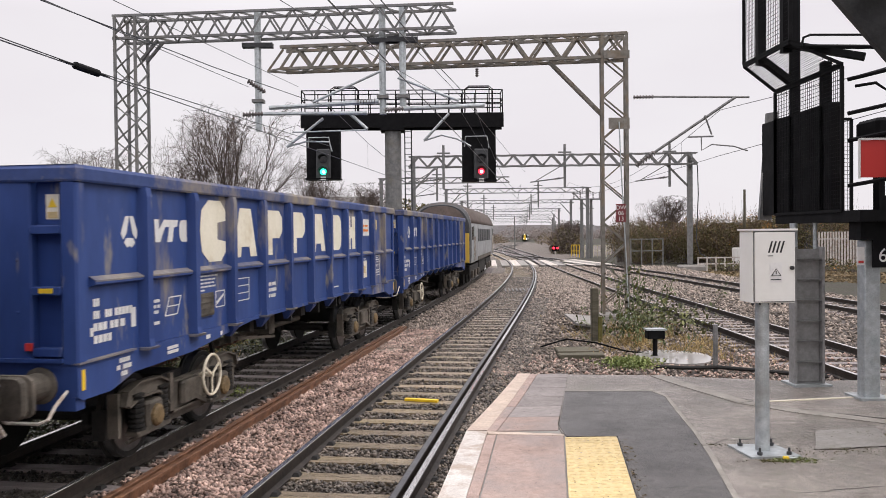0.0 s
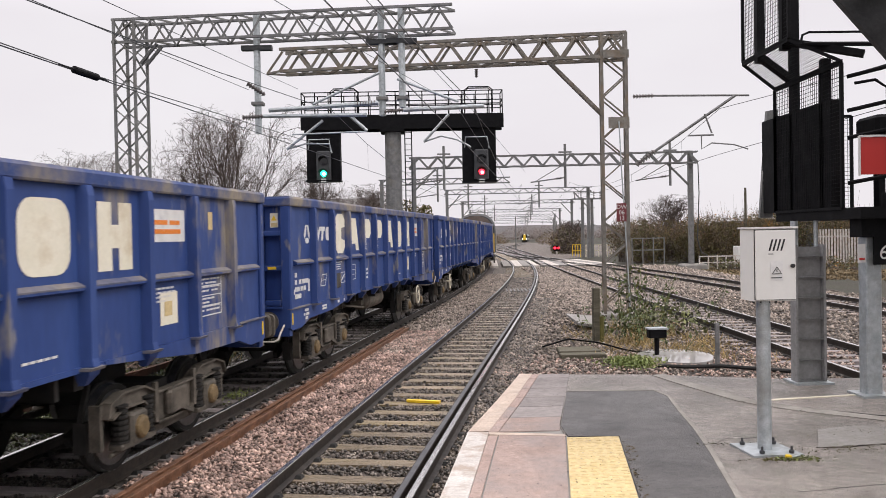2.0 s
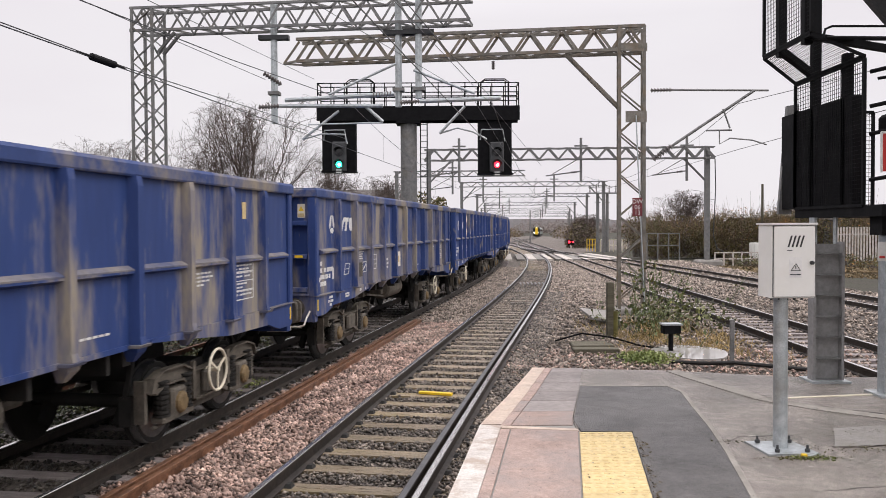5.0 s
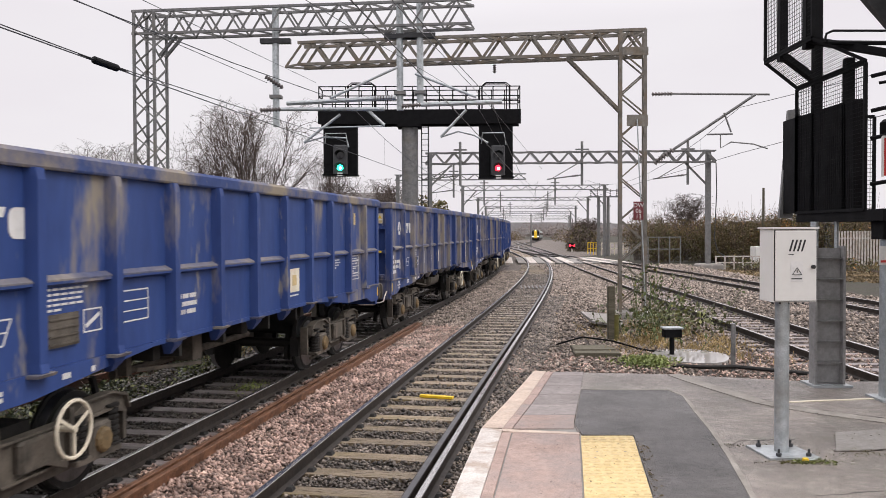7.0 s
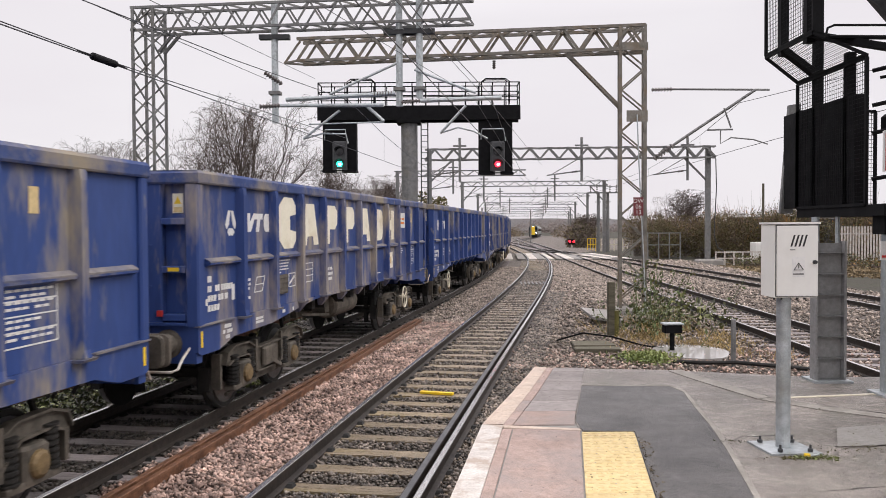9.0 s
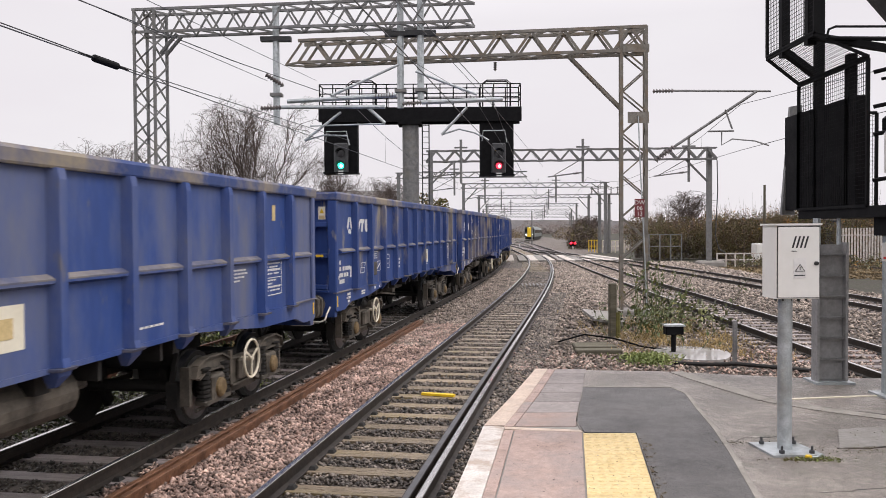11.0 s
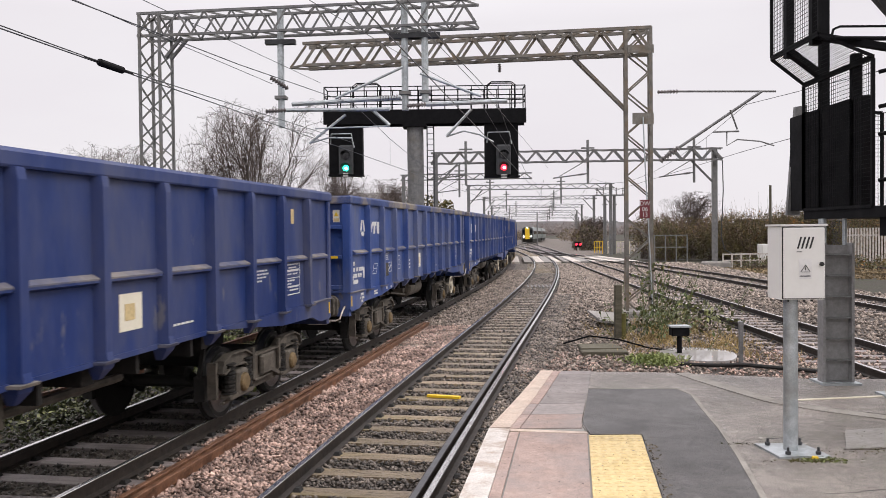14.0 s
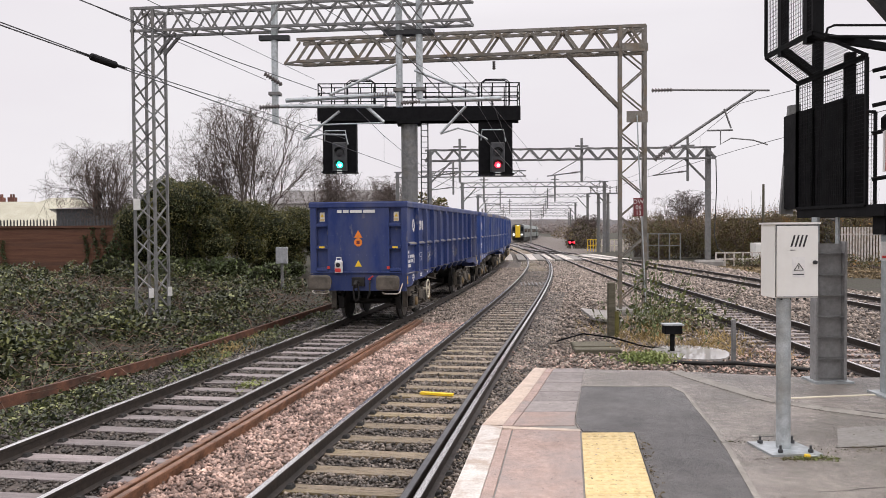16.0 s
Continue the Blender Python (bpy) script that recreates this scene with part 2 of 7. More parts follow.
    "blue_streaked": surface("streaked_blue_wagon_paint", (0.021, 0.044, 0.155), (0.038, 0.070, 0.215), 0.9, 0.55, bump=0.06, bump_scale=12, stain=(0.27, 0.235, 0.19), stain_scale=0.9, stain_at=0.56, stain_soft=0.06, stretch=(1, 1, 0.22), wear=(0.18, 0.17, 0.16), spec=0.25, fine_mix=0.2, seed=27.9),
    "blue_marked": surface("marked_blue_wagon_paint", (0.022, 0.048, 0.178), (0.042, 0.080, 0.245), 0.9, 0.5, bump=0.06, bump_scale=12, stain=(0.25, 0.22, 0.18), stain_scale=0.7, stain_at=0.61, stain_soft=0.05, stretch=(1, 1, 0.3), wear=(0.20, 0.19, 0.19), spec=0.25, fine_mix=0.2, seed=41.0),
    "rim": surface("dusty_blue_rim", (0.026, 0.050, 0.165), (0.052, 0.082, 0.215), 1.2, 0.6, bump=0.05, bump_scale=12, stain=(0.24, 0.205, 0.155), stain_scale=0.8, stain_at=0.53, stain_soft=0.09, wear=(0.20, 0.19, 0.18), spec=0.25, fine_mix=0.25),
    "ledge": surface("dusty_blue_ledge", (0.05, 0.068, 0.16), (0.29, 0.255, 0.21), 1.3, 0.7, bump=0.05),
    "under": surface("grimy_underframe", (0.048, 0.042, 0.034), (0.16, 0.138, 0.112), 4, 0.75, metal=0.1, bump=0.2, stain=(0.15, 0.125, 0.10), stain_scale=1.6, stain_at=0.63),
    "under_ochre": surface("rusty_ochre_cap", (0.11, 0.075, 0.035), (0.25, 0.17, 0.08), 6, 0.7, bump=0.15),
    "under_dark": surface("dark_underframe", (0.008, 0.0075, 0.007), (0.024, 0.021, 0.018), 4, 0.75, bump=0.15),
    "tyre": surface("polished_wheel_tread", (0.20, 0.20, 0.20), (0.34, 0.34, 0.34), 6, 0.35, metal=0.8, bump=0.03),
    "handwheel": plain("cream_handwheel", (0.62, 0.56, 0.44), 0.5),
    "loco_grey": surface("grey_locomotive_paint", (0.30, 0.31, 0.32), (0.40, 0.41, 0.42), 1, 0.5, stain=(0.16, 0.15, 0.14), stain_scale=0.8),
    "loco_roof": surface("brown_sooty_roof", (0.075, 0.055, 0.045), (0.13, 0.095, 0.08), 1.5, 0.75),
    "glass": plain("dark_window_glass", (0.012, 0.014, 0.016), 0.08),
    "train_green": surface("grey_green_coach", (0.13, 0.16, 0.15), (0.20, 0.23, 0.22), 1, 0.4),
    "roof_tile": surface("grey_roof", (0.16, 0.15, 0.145), (0.25, 0.235, 0.225), 2, 0.85, bump=0.3),
    "roof_pale": surface("pale_roof_sheet", (0.40, 0.38, 0.29), (0.50, 0.48, 0.38), 1, 0.8),
    "render": surface("pale_house_render", (0.38, 0.36, 0.33), (0.50, 0.48, 0.45), 2, 0.85),
    "leaf": surface("ivy_leaf", (0.018, 0.027, 0.009), (0.075, 0.092, 0.030), 1.2, 0.5, bump=0, per_island=0.55, spec=0.35),
    "ivy_low": surface("dark_ground_ivy", (0.012, 0.018, 0.007), (0.060, 0.075, 0.026), 1.4, 0.4, bump=0, per_island=0.7, spec=0.4),
    # near-black colour for the shade deep inside dense foliage
    "depth_shade": surface("dark_depth_shade", (0.008, 0.010, 0.004), (0.022, 0.024, 0.010), 3, 0.9, bump=0.5, bump_scale=10, spec=0.1),
    "leaf_yellow": surface("olive_shrub_leaf", (0.055, 0.055, 0.012), (0.165, 0.145, 0.036), 1.0, 0.5, bump=0, per_island=0.35),
    "bramble": surface("bramble_leaf", (0.012, 0.016, 0.005), (0.19, 0.20, 0.075), 0.9, 0.5, bump=0, per_island=0.85),
    "stem_dry": surface("dry_bramble_stem", (0.05, 0.030, 0.022), (0.30, 0.20, 0.145), 3, 0.8, bump=0, per_island=0.5),
    "litter_pale": surface("dry_grass_litter", (0.10, 0.075, 0.04), (0.30, 0.22, 0.12), 0.4, 0.9, bump=0, per_island=0.5),
    "litter": surface("leaf_litter", (0.014, 0.010, 0.006), (0.07, 0.045, 0.026), 2, 0.9, bump=0, per_island=0.6),
    "twig": surface("dry_twig", (0.065, 0.048, 0.040), (0.15, 0.115, 0.10), 3, 0.85, bump=0, per_island=0.4),
    "scrub": surface("brown_scrub", (0.095, 0.066, 0.030), (0.27, 0.185, 0.085), 0.3, 0.85, bump=0, per_island=0.55, stain=(0.055, 0.06, 0.022), stain_scale=0.16, stain_at=0.55),
    "scrub_orange": surface("orange_leaves", (0.26, 0.12, 0.025), (0.42, 0.22, 0.05), 0.6, 0.7, bump=0, per_island=0.4),
    "grass": surface("dry_grass", (0.22, 0.155, 0.055), (0.46, 0.33, 0.14), 1, 0.8, bump=0, per_island=0.4),
    "weed_light": surface("pale_weed_leaf", (0.12, 0.17, 0.04), (0.30, 0.33, 0.11), 1, 0.6, bump=0, per_island=0.4),
    "weed": surface("weed_leaf", (0.05, 0.075, 0.018), (0.12, 0.15, 0.05), 1, 0.6, bump=0, per_island=0.4),
    # pale tone puts the haze of distance into the trees' colour
    "haze_woods": surface("haze_tinted_far_trees", (0.26, 0.215, 0.195), (0.36, 0.31, 0.285), 0.05, 1.0, bump=0, per_island=0.25),
    "bark": surface("grey_bark", (0.075, 0.060, 0.052), (0.14, 0.115, 0.10), 3, 0.9, bump=0.3),
    "timber": surface("mossy_timber", (0.065, 0.058, 0.038), (0.15, 0.135, 0.095), 4, 0.85, stretch=(0.4, 3, 3), bump=0.4),
    # pale base colour paints in part of the sky's reflection
    "water": plain("sky_pale_water_film", (0.30, 0.285, 0.27), 0.04),
    # haze of distance is mixed into the hills' pale grey
    "far": surface("haze_tinted_hills", (0.36, 0.34, 0.34), (0.44, 0.42, 0.42), 0.05, 1.0, bump=0, fine_mix=0.3, stain=(0.30, 0.27, 0.25), stain_scale=0.02),
}


# ---- shape helpers ----
class Shape:
    """Vertices and faces gathered for one mesh."""

    def __init__(self):
        self.v, self.f, self.smooth = [], [], False

    def add(self, verts, faces):
        k = len(self.v)
        self.v += [tuple(p) for p in verts]
        self.f += [tuple(i + k for i in face) for face in faces]
        return self

    def box(self, x0, x1, y0, y1, z0, z1, bevel=0.0):
        if bevel:
            return self.prism([(x0 + bevel, y0), (x1 - bevel, y0), (x1, y0 + bevel), (x1, y1 - bevel), (x1 - bevel, y1), (x0 + bevel, y1), (x0, y1 - bevel), (x0, y0 + bevel)], z0, z1, bevel)
        v = [(x, y, z) for z in (z0, z1) for x, y in ((x0, y0), (x1, y0), (x1, y1), (x0, y1))]
        return self.add(v, [(3, 2, 1, 0), (4, 5, 6, 7), (0, 1, 5, 4), (1, 2, 6, 5), (2, 3, 7, 6), (3, 0, 4, 7)])

    def prism(self, outline, z0, z1, bevel=0.0):
        n = len(outline)
        cx, cy = sum(p[0] for p in outline) / n, sum(p[1] for p in outline) / n
        rings = [[(x, y, z0) for x, y in outline]]
        if bevel:
            rings.append([(x, y, z1 - bevel) for x, y in outline])
            inner = []
            for x, y in outline:
                d = math.hypot(x - cx, y - cy) or 1
                inner.append((x - (x - cx) / d * bevel, y - (y - cy) / d * bevel, z1))
            rings.append(inner)
        else:
            rings.append([(x, y, z1) for x, y in outline])
        return self.loft(rings)

    def loft(self, rings, closed=True, caps=True):
        n = len(rings[0])
        v = [p for r in rings for p in r]
        f = []
        for k in range(len(rings) - 1):
            for i in range(n if closed else n - 1):
                j = (i + 1) % n
                f.append((k * n + i, k * n + j, (k + 1) * n + j, (k + 1) * n + i))
        if caps:
            f.append(tuple(reversed(range(n))))
            f.append(tuple((len(rings) - 1) * n + i for i in range(n)))
        return self.add(v, f)

    def beam(self, p, q, w=0.05, h=None, up=(0, 0, 1)):
        p, q, h = Vector(p), Vector(q), h or w
        d = (q - p).normalized()
        u = Vector(up)
        if abs(d.dot(u)) > 0.98:
            u = Vector((0, 1, 0))
        s = d.cross(u).normalized()
        u = s.cross(d).normalized()
        r = [[e + s * a * w / 2 + u * b * h / 2 for a, b in ((-1, -1), (1, -1), (1, 1), (-1, 1))] for e in (p, q)]
        return self.loft(r)

    def angle(self, p, q, w=0.08, t=0.012, side=(1, 0, 0), other=(0, 1, 0)):
        """A steel angle from p to q, with its two flanges along side and other."""
        p, q, a, b = Vector(p), Vector(q), Vector(side), Vector(other)
        o = [(0, 0), (w, 0), (w, t), (t, t), (t, w), (0, w)]
        return self.loft([[e + a * x + b * y for x, y in o] for e in (p, q)])

    def rod(self, p, q, r=0.02, n=8, r2=None):
        p, q = Vector(p), Vector(q)
        d = (q - p).normalized()
        s = d.orthogonal().normalized()
        u = d.cross(s)
        rr = (r, r if r2 is None else r2)
        return self.loft([[e + (s * math.cos(6.2832 * i / n) + u * math.sin(6.2832 * i / n)) * k for i in range(n)] for e, k in zip((p, q), rr)])

    def tube(self, points, r=0.02, n=6):
        pts = [Vector(p) for p in points]
        rings, s = [], None
        for i, p in enumerate(pts):
            d = (pts[min(i + 1, len(pts) - 1)] - pts[max(i - 1, 0)]).normalized()
            s = d.orthogonal().normalized() if s is None else (s - d * s.dot(d)).normalized()
            u = d.cross(s)
            rings.append([p + (s * math.cos(6.2832 * k / n) + u * math.sin(6.2832 * k / n)) * r for k in range(n)])
        return self.loft(rings)

    def turned(self, axis_p, axis_d, profile, n=20):
        """A turned solid: profile of (distance along the axis, radius)."""
        p, d = Vector(axis_p), Vector(axis_d).normalized()
        s = d.orthogonal().normalized()
        u = d.cross(s)
        return self.loft([[p + d * a + (s * math.cos(6.2832 * i / n) + u * math.sin(6.2832 * i / n)) * r for i in range(n)] for a, r in profile])

    def mesh(self, name, materials):
        me = bpy.data.meshes.new(name)
        me.from_pydata(self.v, [], self.f)
        bm = bmesh.new()
        bm.from_mesh(me)
        bmesh.ops.recalc_face_normals(bm, faces=bm.faces)
        bm.to_mesh(me)
        bm.free()
        for m in materials:
            me.materials.append(m)
        if self.smooth:
            me.shade_smooth()
        return me


def part(name, shape, material, parent=None, label="", at=None):
    ob = new(name, shape.mesh(name, [M[material]]))
    if at is not None:
        ob.matrix_local = at
    ob.parent = parent
    if label:
        ob["label"] = label
    return ob


def raw(name, verts, faces, material, parent=None):
    """A large mesh from arrays."""
    me = bpy.data.meshes.new(name)
    verts, faces = np.asarray(verts, dtype=np.float32), np.asarray(faces, dtype=np.int32)
    k = faces.shape[1]
    me.vertices.add(len(verts))
    me.vertices.foreach_set("co", verts.ravel())
    me.loops.add(faces.size)
    me.loops.foreach_set("vertex_index", faces.ravel())
    me.polygons.add(len(faces))
    me.polygons.foreach_set("loop_start", np.arange(0, faces.size, k, dtype=np.int32))
    me.polygons.foreach_set("loop_total", np.full(len(faces), k, dtype=np.int32))
    me.update(calc_edges=True)
    me.materials.append(M[material])
    ob = new(name, me)
    ob.parent = parent
    return ob


def thing(name, label, category, group="", kind="", at=None):
    ob = new(name)
    ob.empty_display_size = 0.2
    if at is not None:
        ob.matrix_basis = at
    return tagged(ob, label, category, group, kind)


# ---- the lines of the tracks ----
def near_x(y):
    """Centre line of the platform track; it bends to the left beyond 45 m."""
    if y < 0:
        return -2.1476 + 0.14351 * y
    if y > 105:
        d = y - 105
        return 9.42 + 0.041 * d - 0.00065 * d * d
    return 1.61663e-7 * y**4 - 3.67899e-5 * y**3 + 1.76138e-3 * y**2 + 0.143511 * y - 2.147626


def fall(y):
    """The line falls gently beyond 60 m."""
    return -0.005 * max(y - 60, 0)


def path(fx, y0, y1, step, offset=0.0):
    """Points and headings along x = fx(y), set off to the right."""
    out = []
    for y in np.arange(y0, y1 + step / 2, step):
        a = math.atan((fx(y + 0.05) - fx(y - 0.05)) / 0.1)
        out.append((fx(y) + offset * math.cos(a), y - offset * math.sin(a), a))
    return out


LEFT_OFFSET = -3.38
line = path(near_x, -230, 330, 0.5, LEFT_OFFSET)
LINE_X, LINE_Y = np.array([p[0] for p in line]), np.array([p[1] for p in line])
LINE_S = np.concatenate([[0], np.cumsum(np.hypot(np.diff(LINE_X), np.diff(LINE_Y)))])
LINE_S -= np.interp(0, LINE_Y, LINE_S)


def on_line(s):
    """The place on the freight track at the distance s along it."""
    x, y = float(np.interp(s, LINE_S, LINE_X)), float(np.interp(s, LINE_S, LINE_Y))
    return Vector((x, y, fall(y)))


def right_1(y):
    d = min(max(y - 14, 0), 60)
    return 7.95 + 0.028 * d + 0.0003 * d * d + 0.064 * max(y - 74, 0)


def right_2(y):
    d = min(max(y - 24, 0), 70)
    return 13.85 - 0.0006 * d * d + 0.02 * max(y - 94, 0)


def far_line(y):
    """The passenger track, which joins from the right."""
    d = y - 110
    return 9.6 + 0.0669 * d + 0.000461 * d * d if y < 240 else 26.1 + 0.133 * (y - 240)


# ---- ground, ballast and tracks ----
def ground_z(x, y):
    """Flat between the lines, a low bank to the left of them."""
    edge = near_x(min(y, 150)) - 6.6
    rise = min(max(edge - x, 0) * 0.11, 0.75)
    return -0.36 + rise + fall(min(y, 400)) + 0.10 * noise.noise((x * 0.35, y * 0.35, 0)) * (rise > 0.05)


def sheet(name, xs, ys, fz, material, label, category):
    v = [(x, y, fz(x, y)) for y in ys for x in xs]
    n = len(xs)
    f = [(j * n + i, j * n + i + 1, (j + 1) * n + i + 1, (j + 1) * n + i) for j in range(len(ys) - 1) for i in range(n - 1)]
    ob = raw(name, v, f, material)
    return tagged(ob, label, category, kind="structure")


xs = [-2500, -600, -200, -90, *np.arange(-60, 40, 1.0), 60, 120, 300, 900, 2500]
ys = [-600, -150, -60, *np.arange(-30, 60, 1.0), *np.arange(60, 200, 5.0), 260, 340, 500, 900, 1800, 3500]
sheet("ground", xs, ys, ground_z, "earth", "dark earth with leaf litter beside the railway", "ground")

# the bed of broken stone under and between the lines
bed_v, bed_f = [], []
bed_y = np.concatenate([np.arange(-30, 100, 1.0), np.arange(100, 420, 8.0)])
for j, y in enumerate(bed_y):
    l = near_x(min(y, 330)) + LEFT_OFFSET
    r = right_2(y) + 2.6 + min(max(y - 88, 0) * 0.5, 28)
    for u, z in ((l - 2.6, -0.45), (l - 1.75, -0.185), (l + 1.7, -0.185), (l + 1.7 + (r - l) * 0.15, -0.20), (l + (r - l) * 0.5, -0.20), (r - 1, -0.2), (r, -0.45)):
        bed_v.append((u, y, z + fall(y)))
for j in range(len(bed_y) - 1):
    for i in range(6):
        bed_f.append((j * 7 + i, j * 7 + i + 1, (j + 1) * 7 + i + 1, (j + 1) * 7 + i))
cut_ = 6 * int(np.searchsorted(bed_y, 50))
tagged(raw("ballast_bed", bed_v, bed_f[:cut_], "ballast"), "bed of grey and pink broken stone, darkened as shaded gaps", "ballast", kind="structure")
tagged(raw("ballast_bed_far", bed_v, bed_f[cut_:], "ballast_dry"), "dry grey bed of broken stone down the line", "ballast", kind="structure")

RAIL = [(-0.07, -0.16), (0.07, -0.16), (0.07, -0.147), (0.012, -0.13), (0.012, -0.045), (0.036, -0.034), (0.036, -0.001), (-0.036, -0.001), (-0.036, -0.034), (-0.012, -0.045), (-0.012, -0.13), (-0.07, -0.147)]


def rail(parent, fx, y0, y1, offset, name="rail", side="rail", top="rail_top", lift=0.0, step=1.0, label=""):
    s, t = Shape(), Shape()
    pts = path(fx, y0, y1, step, offset)
    s.loft([[(x + a * math.cos(h), y - a * math.sin(h), b + lift + fall(y)) for a, b in RAIL] for x, y, h in pts])
    t.loft([[(x + a * math.cos(h), y - a * math.sin(h), b + lift + fall(y)) for a, b in ((-0.031, -0.003), (0.031, -0.003), (0.026, 0.003), (-0.026, 0.003))] for x, y, h in pts])
    ob = part(name, s, side, parent, label)
    part("rail_head", t, top, ob)
    return ob


def track(name, fx, y0, y1, label, offset=0.0):
    tr = thing(name, label, "railway track", kind="structure")
    rail(tr, fx, y0, y1, offset - 0.7525)
    rail(tr, fx, y0, y1, offset + 0.7525)
    return tr


platform_track = track("track_1", near_x, -30, 320, "platform railway line with a check rail beside one rail")
rail(platform_track, near_x, -30, 64, 0.7525 - 0.125, "check_rail", "rail", "check_top", -0.004, label="dull grey check rail")
freight_track = track("track_2", near_x, -60, 325, "railway line with polished rails on grey sleepers", LEFT_OFFSET)
siding_track = track("track_3", right_1, -10, 300, "railway line crossing towards the junction")
outer_track = track("track_4", right_2, -10, 300, "outermost railway line beside the scrub")
passenger_track = track("track_5", far_line, 100, 520, "distant railway line of the passenger train")

# a rusty spare rail lying between the lines, and another along the bank
spare = thing("spare_rail", "rusty brown spare rail lying on the ballast", "rail")
rail(spare, lambda y: -3.04 + 0.165 * (y - 7.84), -10, 21.9, 0.0, "rail_body", "rust", "rust", -0.02)
rail(spare, lambda y: -2.92 + 0.165 * (y - 7.84), -10, 21.6, 0.0, "rail_body", "rust", "rust", -0.02)
edge_board = thing("edging_rail", "rusty steel rail edging the bramble bank", "rail")
bs = Shape()
for (xa, ya), (xb, yb) in (((-11.6, -10), (-6.49, 11.99)), ((-6.49, 11.99), (-5.4, 16.0)), ((-5.4, 16.0), (-4.93, 18.6)), ((-4.93, 18.6), (-4.2, 23.4)), ((-4.2, 23.4), (-3.3, 29))):
    bs.beam((xa, ya, -0.10), (xb, yb, -0.10), 0.06, 0.17)
part("rail_body", bs, "rust_dark", edge_board)

# ---- the platform ----
def edge_x(y):
    return 0.03 + 0.152 * (y - 4.48)


PZ = 0.94
plat = thing("platform", "asphalt platform end with pale coping slabs", "platform", kind="structure")
outline = [(edge_x(-14) + 0.02, -14), (edge_x(6.2) + 0.02, 6.2), (0.97, 8.62), (2.2, 8.48), (2.46, 8.4), (3.6, 8.02), (6.3, 8.0), (6.3, -14)]
part("platform_body", Shape().prism(outline, -0.4, PZ - 0.008), "concrete", plat, "concrete platform wall")
old = [(edge_x(-14) + 1.14, -14), (edge_x(5.9) + 1.13, 5.9), (edge_x(5.9) + 0.74, 6.02), (1.0, 6.3), (1.465, 8.56), (2.2, 8.46), (2.46, 8.38), (3.6, 8.0), (6.28, 7.98), (6.28, -14)]
part("asphalt", Shape().prism(old, PZ - 0.04, PZ), "asphalt", plat, "worn grey asphalt")
patch = [(1.16 + 0.02, 4.0), (edge_x(5.9) + 1.15, 5.9), (1.004, 6.05), (1.004, 6.25), (1.278, 7.62), (2.08, 7.57), (2.14, 7.3), (2.06, 6.74), (1.97, 6.0), (1.87, 5.38), (1.70, 4.45), (0.6, 0), (0.0, 0)]
part("asphalt_patch", Shape().prism([(edge_x(4.3) + 1.128, 4.3), (edge_x(5.9) + 1.128, 5.9), (edge_x(5.9) + 0.76, 5.93), *patch[3:11], (0.95, 1.0), (edge_x(1.0) + 1.128, 1.0)], PZ - 0.02, PZ + 0.004), "asphalt_new", plat, "dark relaid asphalt patch")
seam = Shape()
sp = [(1.28, 7.63), (2.09, 7.58), (2.145, 7.3), (2.065, 6.74), (1.975, 6.0), (1.875, 5.38), (1.70, 4.45), (0.95, 1.0)]
for (a, b), (c, d) in zip(sp, sp[1:]):
    seam.beam((a, b, PZ), (c, d, PZ), 0.035, 0.014)
part("asphalt_seam", seam, "seam", plat, "pale joint between asphalt layers")
duct = Shape()
dp = [(2.36, 8.4), (2.45, 8.0), (2.56, 7.6), (2.74, 7.0), (3.05, 6.62), (3.55, 6.2), (4.4, 5.7)]
for (a, b), (c, d) in zip(dp, dp[1:]):
    duct.beam((a, b, PZ), (c, d, PZ), 0.15, 0.016)
part("duct_strip", duct, "seam", plat, "pale concrete duct strip")
part("faded_line", Shape().beam((2.85, 7.02, PZ), (5.4, 7.42, PZ), 0.045, 0.013), "handwheel", plat, "faded cream line")
part("white_edge", Shape().prism([(edge_x(-14), -14), (edge_x(6.14), 6.14), (edge_x(6.14) + 0.155, 6.1), (edge_x(-14) + 0.16, -14)], PZ - 0.12, PZ + 0.004), "white_paint", plat, "worn white platform edge line")
part("cream_edge", Shape().prism([(edge_x(6.15), 6.15), (0.60, 7.3), (0.95, 8.64), (1.08, 8.64), (0.75, 7.3), (edge_x(6.15) + 0.16, 6.15)], PZ - 0.12, PZ + 0.003), "cream_paint", plat, "worn cream edge of the tapered coping")
part("mortar_band", Shape().prism([(edge_x(6.1) + 0.16, 6.04), (edge_x(6.0) + 0.73, 5.94), (edge_x(6.0) + 0.73, 6.0), (edge_x(6.1) + 0.16, 6.11)], PZ - 0.05, PZ + 0.003), "cream_paint", plat)


def lay(y0, y1, u0, u1):
    g = 0.003
    return [(edge_x(y0) + u0 + g, y0 + g), (edge_x(y0) + u1 - g, y0 + g), (edge_x(y1) + u1 - g, y1 - g), (edge_x(y1) + u0 + g, y1 - g)]


